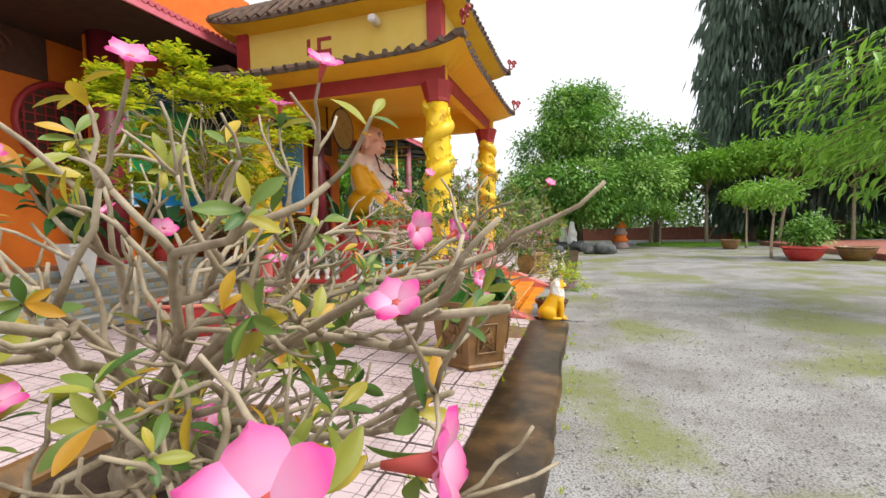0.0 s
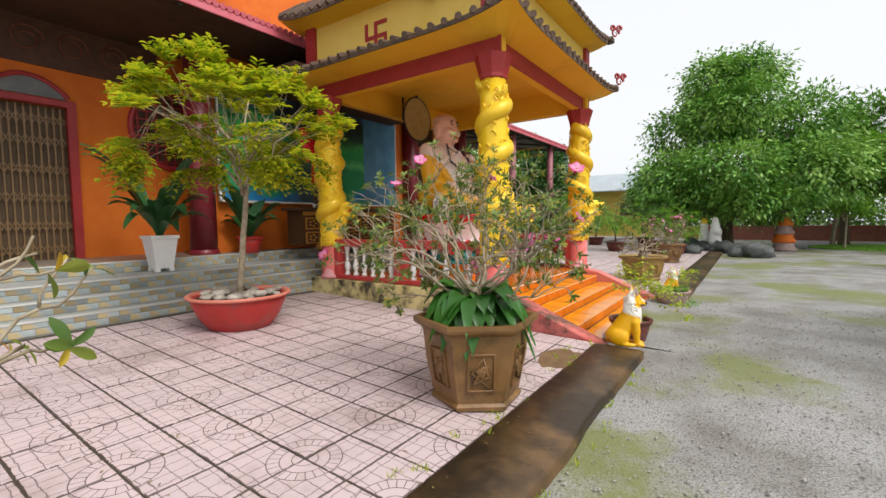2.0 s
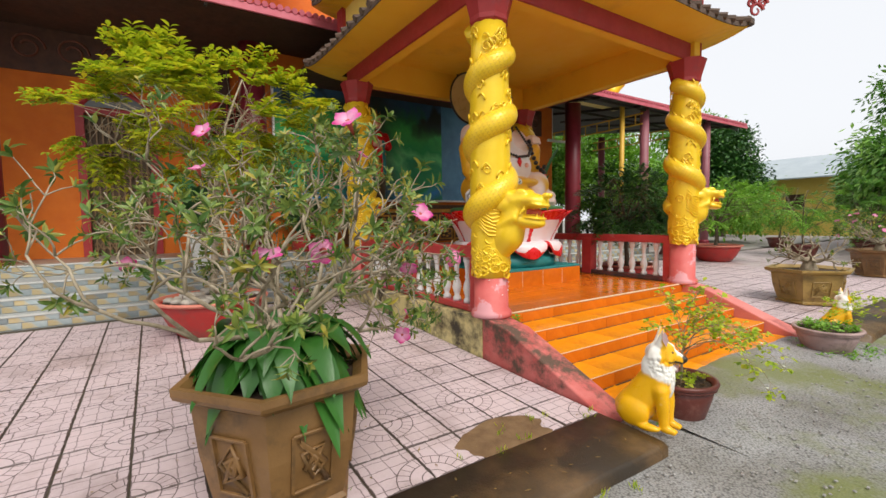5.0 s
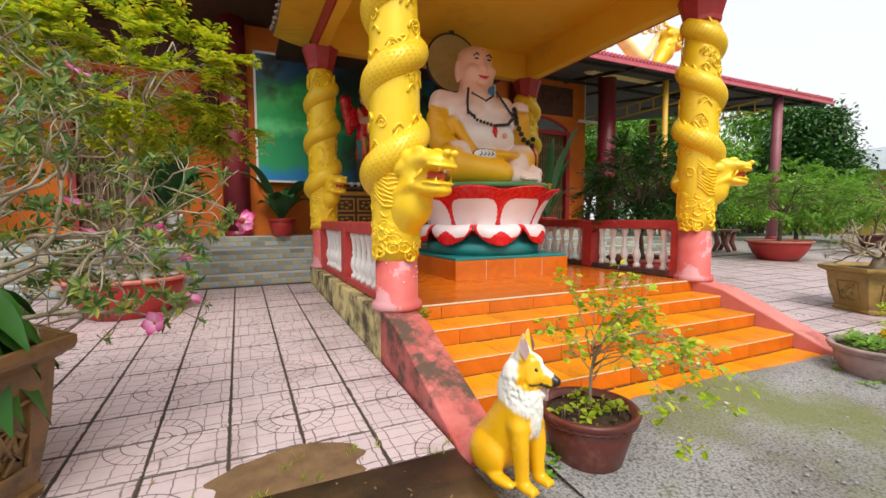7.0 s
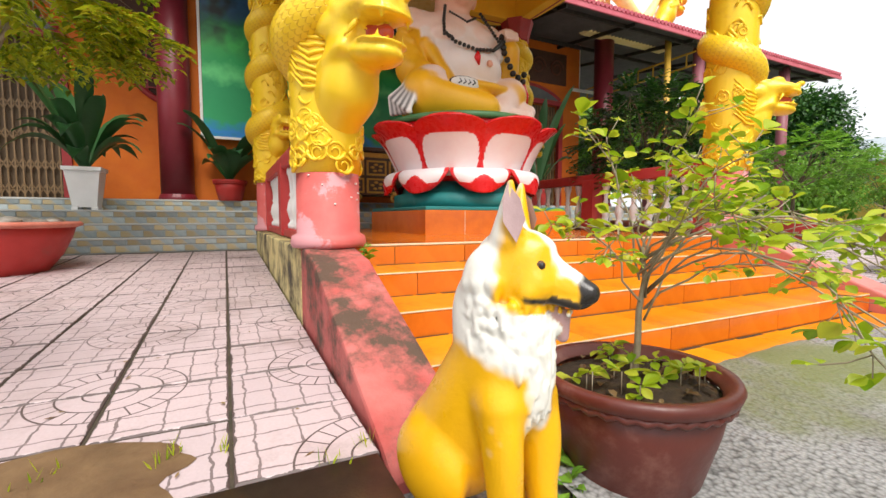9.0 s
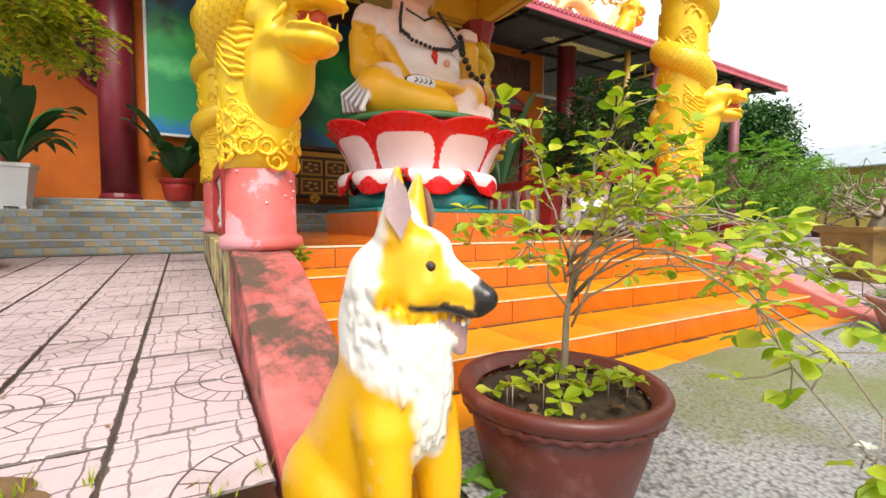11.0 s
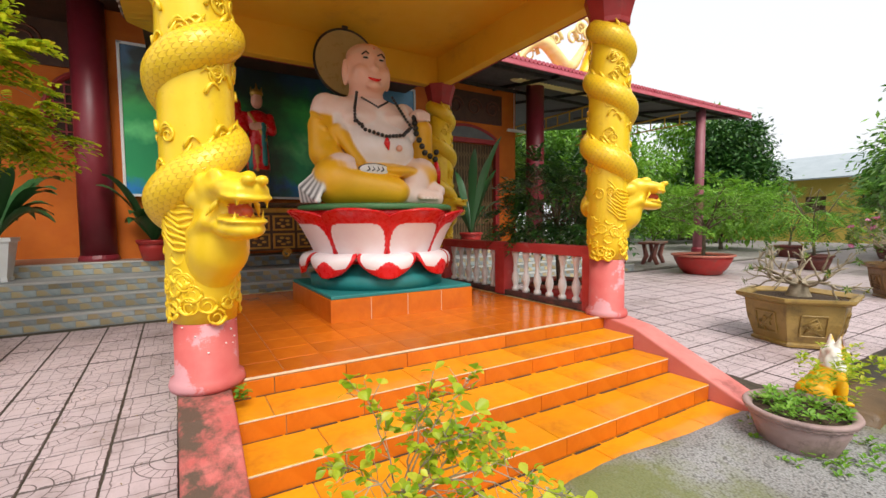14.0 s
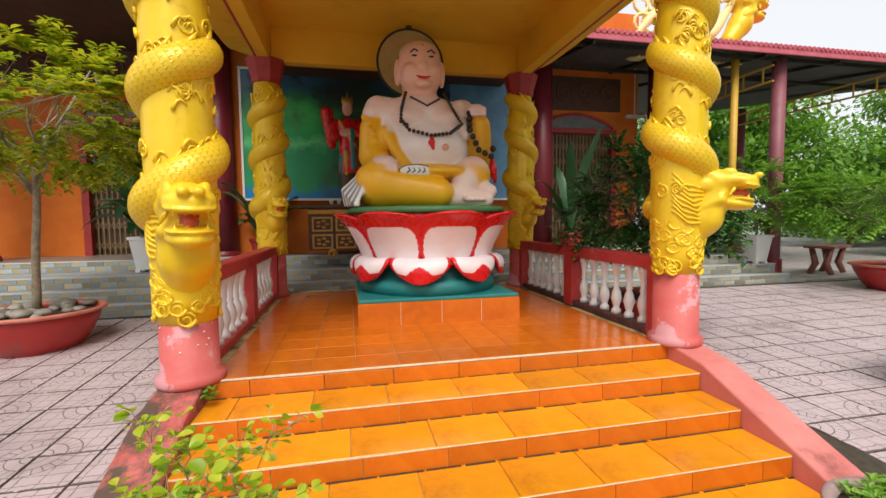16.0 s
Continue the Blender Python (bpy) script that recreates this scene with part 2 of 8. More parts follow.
pale_heart(PETAL)
PETAL_RED = leafmat("rosy flower tubes", [(0, (0.72, 0.05, 0.08)), (1, (0.75, 0.2, 0.16))], 0.4, 0.3)
PETAL_WHITE = leafmat("white petals", [(0, (0.8, 0.8, 0.78)), (1, (0.82, 0.82, 0.75))], 0.5, 0.3)
BRICKRED = mat("red brick garden wall", (0.28, 0.09, 0.06), (0.36, 0.14, 0.1), 5, 0.85, 30, 0.5, dirt=(0.16, 0.1, 0.07), dirt_scale=0.7)
ROCK = mat("dark garden rock", (0.05, 0.055, 0.055), (0.14, 0.15, 0.145), 4, 0.85, 14, 0.9, depth=0.04)
STEEL = mat("dark steel", (0.05, 0.045, 0.04), (0.09, 0.08, 0.07), 6, 0.5, metal=0.6)
YELLOW_STEEL = mat("yellow painted steel", (0.6, 0.34, 0.03), (0.66, 0.4, 0.05), 6, 0.5)
ROOF_WHITE = mat("pale sheet roof", (0.34, 0.39, 0.43), (0.42, 0.47, 0.5), 1, 0.5, 20, 0.2)
GRANITE = mat("red granite", (0.22, 0.07, 0.055), (0.3, 0.11, 0.09), 30, 0.35)


def ground_mat():
    m, nt, bsdf, vec = start("wet gravel and grass")
    stones = nt.nodes.new("ShaderNodeTexVoronoi")
    stones.inputs["Scale"].default_value = 55
    nt.links.new(vec, stones.inputs["Vector"])
    grey = ramp(nt, stones.outputs["Distance"], [(0.0, (0.43, 0.425, 0.42)), (0.5, (0.295, 0.29, 0.285)), (0.9, (0.1, 0.097, 0.093))])
    grey = mixc(nt, ramp(nt, noisy(nt, vec, 0.9, 6, 0.6), [(0.42, (0, 0, 0)), (0.66, (1, 1, 1))]), grey, mixc(nt, 1.0, grey, (0.6, 0.575, 0.52), "MULTIPLY"))
    far = mixc(nt, noisy(nt, vec, 60, 3), (0.09, 0.12, 0.02), (0.22, 0.23, 0.065))
    patch = maths(nt, "ADD", noisy(nt, vec, 0.33, 4, 0.55), maths(nt, "MULTIPLY", noisy(nt, vec, 9, 3), 0.12))
    fac = ramp(nt, patch, [(0.56, (0, 0, 0)), (0.65, (0.85, 0.85, 0.85))])
    nt.links.new(mixc(nt, fac, grey, far), bsdf.inputs["Base Color"])
    nt.links.new(maths(nt, "MULTIPLY_ADD", noisy(nt, vec, 0.8), 0.5, 0.4), bsdf.inputs["Roughness"])
    relief(nt, bsdf, stones.outputs["Distance"], 0.45, 0.01)
    return m


def paving_mat():
    """Pinkish paving slab; the cut grooves are arcs about one corner, with spokes and a square grid further out."""
    m, nt, bsdf, vec = start("pink grey paving slab")
    sep = nt.nodes.new("ShaderNodeSeparateXYZ")
    nt.links.new(vec, sep.inputs[0])
    x, y = maths(nt, "ADD", sep.outputs[0], 0.231), maths(nt, "ADD", sep.outputs[1], 0.231)
    r = maths(nt, "SQRT", maths(nt, "ADD", maths(nt, "MULTIPLY", x, x), maths(nt, "MULTIPLY", y, y)))
    a = maths(nt, "ARCTAN2", y, x)

    def near(v, at, w):
        return maths(nt, "LESS_THAN", maths(nt, "ABSOLUTE", maths(nt, "SUBTRACT", v, at)), w)

    rings = maths(nt, "MAXIMUM", maths(nt, "MAXIMUM", near(r, 0.1, 0.004), near(r, 0.19, 0.004)), near(r, 0.285, 0.004))
    spoke = maths(nt, "LESS_THAN", maths(nt, "ABSOLUTE", maths(nt, "SUBTRACT", maths(nt, "FRACT", maths(nt, "MULTIPLY", a, 3.82)), 0.5)), maths(nt, "DIVIDE", 0.012, r))
    band = maths(nt, "MULTIPLY", maths(nt, "GREATER_THAN", r, 0.19), maths(nt, "LESS_THAN", r, 0.285))
    wob = maths(nt, "MULTIPLY_ADD", noisy(nt, vec, 9, 3), 0.05, -0.025)
    xs, ys = maths(nt, "ADD", x, wob), maths(nt, "SUBTRACT", y, wob)
    grid = maths(nt, "MAXIMUM", near(maths(nt, "FRACT", maths(nt, "MULTIPLY", xs, 8.6)), 0.5, 0.035), near(maths(nt, "FRACT", maths(nt, "MULTIPLY", ys, 6.5)), 0.5, 0.03))
    crazy = maths(nt, "MULTIPLY", maths(nt, "MULTIPLY", grid, 0.75), maths(nt, "GREATER_THAN", r, 0.285))
    geo = nt.nodes.new("ShaderNodeNewGeometry").outputs["Position"]
    edge = maths(nt, "GREATER_THAN", maths(nt, "MAXIMUM", maths(nt, "ABSOLUTE", sep.outputs[0]), maths(nt, "ABSOLUTE", sep.outputs[1])), maths(nt, "MULTIPLY_ADD", noisy(nt, geo, 14, 4), 0.036, 0.2))
    groove = maths(nt, "MAXIMUM", edge, maths(nt, "MAXIMUM", maths(nt, "MAXIMUM", rings, maths(nt, "MULTIPLY", spoke, band)), crazy))
    info = nt.nodes.new("ShaderNodeObjectInfo").outputs["Random"]
    geo = nt.nodes.new("ShaderNodeNewGeometry").outputs["Position"]
    base = mixc(nt, noisy(nt, geo, 90, 4), (0.48, 0.375, 0.385), (0.64, 0.525, 0.535))
    base = mixc(nt, maths(nt, "MULTIPLY", info, 0.4), base, (0.45, 0.37, 0.39))
    base = mixc(nt, ramp(nt, noisy(nt, geo, 0.8, 8, 0.7), [(0.52, (0, 0, 0)), (0.72, (0.7, 0.7, 0.7))]), base, (0.2, 0.14, 0.12))
    nt.links.new(mixc(nt, maths(nt, "MULTIPLY", groove, maths(nt, "MULTIPLY_ADD", noisy(nt, geo, 1.3, 4), 0.7, 0.55)), base, (0.07, 0.045, 0.04)), bsdf.inputs["Base Color"])
    nt.links.new(maths(nt, "MULTIPLY_ADD", noisy(nt, geo, 2), 0.4, 0.35), bsdf.inputs["Roughness"])
    relief(nt, bsdf, maths(nt, "SUBTRACT", maths(nt, "MULTIPLY", noisy(nt, geo, 120), 0.3), groove), 0.6, 0.004)
    return m


def scale_mat():
    """Gold dragon skin: rows of overlapping rounded scales laid along the body."""
    m, nt, bsdf, vec = start("gold dragon scales")
    sep = nt.nodes.new("ShaderNodeSeparateXYZ")
    nt.links.new(nt.nodes.new("ShaderNodeUVMap").outputs[0], sep.inputs[0])
    u, v = sep.outputs[0], sep.outputs[1]
    row = maths(nt, "FLOOR", u)
    across = maths(nt, "SUBTRACT", maths(nt, "FRACT", maths(nt, "MULTIPLY_ADD", row, 0.5, v)), 0.5)
    along = maths(nt, "FRACT", u)
    lip = maths(nt, "SUBTRACT", along, maths(nt, "MULTIPLY", maths(nt, "MULTIPLY", across, across), 2.6))
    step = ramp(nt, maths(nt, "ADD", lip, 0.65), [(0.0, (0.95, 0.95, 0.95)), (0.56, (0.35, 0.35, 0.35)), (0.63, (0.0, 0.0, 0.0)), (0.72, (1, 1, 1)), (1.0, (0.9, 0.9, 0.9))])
    # crease shade between scales is painted into the gold, following the relief
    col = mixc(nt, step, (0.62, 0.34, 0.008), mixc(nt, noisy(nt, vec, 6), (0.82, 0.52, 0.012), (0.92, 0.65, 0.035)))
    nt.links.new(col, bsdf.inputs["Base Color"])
    nt.links.new(maths(nt, "MULTIPLY_ADD", noisy(nt, vec, 9), 0.2, 0.24), bsdf.inputs["Roughness"])
    bsdf.inputs["Metallic"].default_value = 0.1
    relief(nt, bsdf, step, 0.55, 0.009)
    return m


def mural_mat():
    """Landscape painted on a board: hills, pond and trees in soft brush strokes."""
    m, nt, bsdf, vec = start("painted landscape")
    sep = nt.nodes.new("ShaderNodeSeparateXYZ")
    nt.links.new(vec, sep.inputs[0])
    warp = maths(nt, "ADD", sep.outputs[2], maths(nt, "MULTIPLY_ADD", noisy(nt, vec, 0.9, 4), 1.6, -0.8))
    col = ramp(nt, maths(nt, "MULTIPLY_ADD", warp, 0.3, 0.5), [(0.0, (0.01, 0.2, 0.09)), (0.1, (0.02, 0.22, 0.6)), (0.17, (0.02, 0.34, 0.12)), (0.34, (0.01, 0.3, 0.1)), (0.42, (0.12, 0.62, 0.2)), (0.5, (0.015, 0.36, 0.09)), (0.66, (0.06, 0.5, 0.1)), (0.76, (0.02, 0.16, 0.06)), (0.85, (0.03, 0.09, 0.16)), (1.0, (0.05, 0.13, 0.26))])
    trees = ramp(nt, noisy(nt, vec, 0.8, 3), [(0.52, (0, 0, 0)), (0.6, (1, 1, 1))])
    col = mixc(nt, maths(nt, "MULTIPLY", trees, ramp(nt, sep.outputs[2], [(0.0, (0, 0, 0)), (0.9, (1, 1, 1))])), col, (0.018, 0.025, 0.02))
    mid = ramp(nt, maths(nt, "ABSOLUTE", maths(nt, "ADD", sep.outputs[1], maths(nt, "MULTIPLY_ADD", noisy(nt, vec, 1.5), 1.2, 0.1))), [(0.25, (1, 1, 1)), (0.95, (0, 0, 0))])
    col = mixc(nt, maths(nt, "MULTIPLY", mid, 0.85), col, (0.03, 0.035, 0.03))
    col = mixc(nt, maths(nt, "GREATER_THAN", sep.outputs[1], 1.7), col, mixc(nt, noisy(nt, vec, 2.0), (0.03, 0.12, 0.25), (0.16, 0.4, 0.6)))
    nt.links.new(col, bsdf.inputs["Base Color"])
    bsdf.inputs["Roughness"].default_value = 0.4
    return m


PAVING_FAR = mat("distant pinkish paving", (0.4, 0.32, 0.33), (0.5, 0.42, 0.42), 3, 0.5, 60, 0.3, dirt=(0.22, 0.15, 0.13), dirt_scale=0.8)
GROUND, PAVING, SCALES, MURAL = ground_mat(), paving_mat(), scale_mat(), mural_mat()


# ---- mesh tools ----
class Geo:
    """Collects vertices and faces, with a material slot for each face."""

    def __init__(self):
        self.v, self.f, self.m = [], [], []

    def add(self, verts, faces, slot=0):
        n = len(self.v)
        self.v.extend(tuple(p) for p in verts)
        self.f.extend(tuple(i + n for i in f) for f in faces)
        self.m.extend([slot] * len(faces))
        return self

    def box(self, c, s, rz=0.0, slot=0, bev=0.0, tilt=None):
        """Box about c with sizes s; bev cuts its edges."""
        hx, hy, hz = s[0] / 2, s[1] / 2, s[2] / 2
        b = min(bev, hx * 0.9, hy * 0.9, hz * 0.9)
        rot = (tilt or Matrix.Identity(3)) @ Matrix.Rotation(rz, 3, "Z")
        if b <= 0:
            vs = [(sx * hx, sy * hy, sz * hz) for sz in (-1, 1) for sx, sy in ((-1, -1), (1, -1), (1, 1), (-1, 1))]
            fs = [(3, 2, 1, 0), (4, 5, 6, 7), (0, 1, 5, 4), (1, 2, 6, 5), (2, 3, 7, 6), (3, 0, 4, 7)]
        else:
            vs, fs = [], []
            for z, k in ((-hz, b), (-hz + b, 0), (hz - b, 0), (hz, b)):
                vs += [(sx * (hx - (k if k else 0)), sy * (hy - (k if k else 0)), z) for sx, sy in ((-1, -1), (1, -1), (1, 1), (-1, 1))]
            fs = [(3, 2, 1, 0), (12, 13, 14, 15)]
            for i in range(3):
                for j in range(4):
                    fs.append((4 * i + j, 4 * i + (j + 1) % 4, 4 * i + 4 + (j + 1) % 4, 4 * i + 4 + j))
        return self.add([Vector(c) + rot @ Vector(p) for p in vs], fs, slot)

    def lathe(self, prof, n=24, c=(0, 0, 0), slot=0, turn=0.0, square=None, caps=True):
        """Profile of (radius, height) turned about z; square: makes a polygon of that many sides with flat faces."""
        k = square or n
        vs = [(c[0] + r * math.cos(turn + 2 * math.pi * j / k), c[1] + r * math.sin(turn + 2 * math.pi * j / k), c[2] + z) for r, z in prof for j in range(k)]
        fs = [(i * k + j, i * k + (j + 1) % k, (i + 1) * k + (j + 1) % k, (i + 1) * k + j) for i in range(len(prof) - 1) for j in range(k)]
        if caps:
            fs += [tuple(reversed(range(k))), tuple(range((len(prof) - 1) * k, len(prof) * k))]
        return self.add(vs, fs, slot)

    def tube(self, pts, rad, n=8, slot=0):
        """Round bar along points, with a radius or one for each point."""
        pts = [Vector(p) for p in pts]
        rs = [rad] * len(pts) if isinstance(rad, (int, float)) else rad
        vs, side = [], None
        for i, p in enumerate(pts):
            d = (pts[min(i + 1, len(pts) - 1)] - pts[max(i - 1, 0)]).normalized()
            if side is None:
                side = d.orthogonal().normalized()
            side = (side - d * side.dot(d)).normalized()
            up = d.cross(side)
            vs += [p + rs[i] * (math.cos(2 * math.pi * j / n) * side + math.sin(2 * math.pi * j / n) * up) for j in range(n)]
        fs = [(i * n + j, i * n + (j + 1) % n, (i + 1) * n + (j + 1) % n, (i + 1) * n + j) for i in range(len(pts) - 1) for j in range(n)]
        fs += [tuple(reversed(range(n))), tuple(range((len(pts) - 1) * n, len(pts) * n))]
        return self.add(vs, fs, slot)

    def scaly(self, name, pts, rad, n, mat_, size=0.038):
        """Round bar as one smooth mesh whose map runs along and round it, in scales of that size."""
        first = len(self.v)
        self.tube(pts, rad, n)
        me = self.mesh(name, mat_, True)
        uv = me.uv_layers.new(name="UVMap").data
        rs = [rad] * len(pts) if isinstance(rad, (int, float)) else rad
        run = [0.0]
        for p, q in zip(pts, pts[1:]):
            run.append(run[-1] + (Vector(q) - Vector(p)).length / size)
        cells = max(4, 2 * round(math.pi * max(rs) / size / 1.1))
        for poly in me.polygons:
            idx = [me.loops[l].vertex_index - first for l in poly.loop_indices]
            wrap = max(i % n for i in idx) == n - 1 and min(i % n for i in idx) == 0
            for l, i in zip(poly.loop_indices, idx):
                j = n if wrap and i % n == 0 else i % n
                uv[l].uv = (run[i // n], cells * j / n)
        return me

    def ball(self, c, r, n=12, slot=0, lump=0.0):
        """Ellipsoid with radii r, uneven by lump."""
        rx, ry, rz = (r, r, r) if isinstance(r, (int, float)) else r
        vs, k = [], n // 2
        off = Vector(c) * 3.1
        for i in range(1, k):
            for j in range(n):
                u, w = math.pi * i / k, 2 * math.pi * j / n
                d = Vector((math.sin(u) * math.cos(w), math.sin(u) * math.sin(w), math.cos(u)))
                q = 1 + (lump * noise.noise(d * 2.2 + off) if lump else 0)
                vs.append((c[0] + rx * d.x * q, c[1] + ry * d.y * q, c[2] + rz * d.z * q))
        vs += [(c[0], c[1], c[2] + rz), (c[0], c[1], c[2] - rz)]
        t, b = len(vs) - 2, len(vs) - 1
        fs = [((i + 1) * n + j, (i + 1) * n + (j + 1) % n, i * n + (j + 1) % n, i * n + j) for i in range(k - 2) for j in range(n)]
        fs += [(j, (j + 1) % n, t) for j in range(n)] + [((k - 2) * n + (j + 1) % n, (k - 2) * n + j, b) for j in range(n)]
        return self.add(vs, fs, slot)

    def leaf(self, p, d, up, length, width, bend=0.25, slot=0, fold=0.15):
        """Pointed leaf from p along d: two halves folded along the midrib, drooping by bend."""
        d, side = Vector(d).normalized(), Vector(d).cross(Vector(up))
        side = side.normalized() if side.length > 1e-4 else Vector(d).orthogonal().normalized()
        nrm = side.cross(d)
        p = Vector(p)
        a, b, e = p + d * length * 0.35 + nrm * bend * length * 0.1, p + d * length * 0.7 - nrm * bend * length * 0.05, p + d * length - nrm * bend * length * 0.4
        w = side * width / 2
        lift = nrm * width * fold
        return self.add([p, a, b, e, a + w + lift, b + w * 0.8 + lift, a - w + lift, b - w * 0.8 + lift], [(0, 4, 1), (1, 4, 5, 2), (2, 5, 3), (0, 1, 6), (1, 2, 7, 6), (2, 3, 7)], slot)

    def mesh(self, name, mats, smooth=False):
        me = bpy.data.meshes.new(name)
        me.from_pydata([tuple(p) for p in self.v], [], self.f)
        for m in mats if isinstance(mats, (list, tuple)) else [mats]:
            me.materials.append(m)
        if any(self.m):
            me.polygons.foreach_set("material_index", self.m)
        if smooth:
            me.polygons.foreach_set("use_smooth", [True] * len(me.polygons))
        me.update()
        return me


def part(name, geo, mats, parent, label="", smooth=False):
    ob = new(name, geo if isinstance(geo, bpy.types.Mesh) else geo.mesh(name, mats, smooth))
    ob.parent = parent
    return tagged(ob, label)


def thing(name, at, label, category, group="", kind="", rz=0.0):
    ob = new(name)
    ob.empty_display_size = 0.1
    ob.matrix_basis = pose(*at, 0, 0, rz)
    return tagged(ob, label, category, group, kind)


def solid(name, geo, mats, label, category, kind="", smooth=False, group=""):
    return tagged(new(name, geo.mesh(name, mats, smooth)), label, category, group, kind)


def smin(a, b, k):
    h = np.clip(0.5 + 0.5 * (b - a) / k, 0, 1)
    return b * (1 - h) + a * h - k * h * (1 - h)


def blend_mesh(name, prims, mats, h, palette=None, brush=None):
    """One skin over many round bodies that melt into one another. A body: ('e', centre, radii, slot, melt, turn) or ('c', from, to, r0, r1, slot, melt)."""
    ends = []
    for p in prims:
        if p[0] == "e":
            r = max(p[2])
            ends += [np.array(p[1]) - r, np.array(p[1]) + r]
        else:
            r = max(p[3], p[4])
            ends += [np.minimum(p[1], p[2]) - r, np.maximum(p[1], p[2]) + r]
    lo, hi = np.min(ends, 0) - 3 * h, np.max(ends, 0) + 3 * h
    n = np.ceil((hi - lo) / h).astype(int)
    g = np.stack(np.meshgrid(*[lo[i] + h * np.arange(n[i]) for i in range(3)], indexing="ij"), -1).astype(np.float32)
    dist = np.full(g.shape[:3], 9.0, np.float32)
    best, slot = dist.copy(), np.zeros(g.shape[:3], np.int8)
    for p in prims:
        if p[0] == "e":
            q = g - np.array(p[1], np.float32)
            if len(p) > 5:
                q = q @ np.array(Euler([radians(x) for x in p[5]]).to_matrix(), np.float32)
            r = np.array(p[2], np.float32)
            k0 = np.sqrt(((q / r) ** 2).sum(-1)) + 1e-6
            k1 = np.sqrt(((q / (r * r)) ** 2).sum(-1)) + 1e-6
            d, s, k = k0 * (k0 - 1) / k1, p[3], p[4]
        else:
            a, b = np.array(p[1], np.float32), np.array(p[2], np.float32)
            ba = b - a
            t = np.clip(((g - a) @ ba) / max(float(ba @ ba), 1e-9), 0, 1)
            d = np.sqrt(((g - a - t[..., None] * ba) ** 2).sum(-1)) - (p[3] + (p[4] - p[3]) * t)
            s, k = p[5], p[6]
        dist = smin(dist, d, k)
        near = d < best
        best = np.where(near, d, best)
        slot[near] = s
    ins = dist < 0
    corners = [(i, j, k) for i in (0, 1) for j in (0, 1) for k in (0, 1)]
    sh = tuple(x - 1 for x in g.shape[:3])
    cnt, acc = np.zeros(sh), np.zeros(sh + (3,))

    def cut(arr, c):
        return arr[c[0]:c[0] + sh[0], c[1]:c[1] + sh[1], c[2]:c[2] + sh[2]]

    for c in corners:
        for ax in range(3):
            if c[ax]:
                continue
            e = list(c)
            e[ax] = 1
            d0, d1 = cut(dist, c), cut(dist, e)
            x = (d0 < 0) != (d1 < 0)
            t = np.where(x, d0 / np.where(x, d0 - d1, 1), 0)
            pt = np.array(c, float) + np.zeros(sh + (3,))
            pt[..., ax] += t
            acc += pt * x[..., None]
            cnt += x
    act = cnt > 0
    idx = np.full(sh, -1)
    idx[act] = np.arange(act.sum())
    cells = np.argwhere(act)
    verts = lo + h * (cells + acc[act] / cnt[act][:, None])
    faces, slots = [], []
    for ax in range(3):
        b, c = (ax + 1) % 3, (ax + 2) % 3
        a0, a1 = [slice(1, -1)] * 3, [slice(1, -1)] * 3
        a0[ax], a1[ax] = slice(0, -1), slice(1, None)
        i0, i1 = ins[tuple(a0)], ins[tuple(a1)]
        x = np.argwhere(i0 != i1)
        off = np.array([1, 1, 1])
        off[ax] = 0
        x = x + off
        flip = ins[tuple(x.T)]
        eb, ec = np.eye(3, dtype=int)[b], np.eye(3, dtype=int)[c]
        quad = np.stack([idx[tuple((x - q).T)] for q in (eb + ec, ec, 0 * eb, eb)], 1)
        quad[~flip] = quad[~flip][:, ::-1]
        faces.append(quad)
        slots.append(slot[tuple(x.T)])
    faces, slots = np.concatenate(faces), np.concatenate(slots)
    me = bpy.data.meshes.new(name)
    me.from_pydata(verts.tolist(), [], faces.tolist())
    for m in mats:
        me.materials.append(m)
    me.polygons.foreach_set("use_smooth", np.ones(len(faces), bool))
    if palette:
        wsum, rgb = np.zeros(len(verts)), np.zeros((len(verts), 4))
        for p in prims:
            if p[0] == "e":
                q = verts - np.array(p[1])
                if len(p) > 5:
                    q = q @ np.array(Euler([radians(x) for x in p[5]]).to_matrix())
                r = np.array(p[2])
                k0, k1 = np.sqrt(((q / r) ** 2).sum(-1)) + 1e-6, np.sqrt(((q / (r * r)) ** 2).sum(-1)) + 1e-6
                d, s = k0 * (k0 - 1) / k1, p[3]
            else:
                a, ba = np.array(p[1]), np.array(p[2]) - np.array(p[1])
                t = np.clip(((verts - a) @ ba) / max(float(ba @ ba), 1e-9), 0, 1)
                d, s = np.sqrt(((verts - a - t[:, None] * ba) ** 2).sum(-1)) - (p[3] + (p[4] - p[3]) * t), p[5]
            w = np.exp(-np.maximum(d, -0.02) / (0.3 * h))
            wsum += w
            rgb += w[:, None] * np.array((*palette[s], 1.0))
        rgb /= wsum[:, None]
        if brush:
            rgb = brush(verts, rgb)
        me.color_attributes.new("paint", "FLOAT_COLOR", "POINT").data.foreach_set("color", rgb.ravel())
    else:
        me.polygons.foreach_set("material_index", slots.astype(np.int32))
    me.update()
    return me


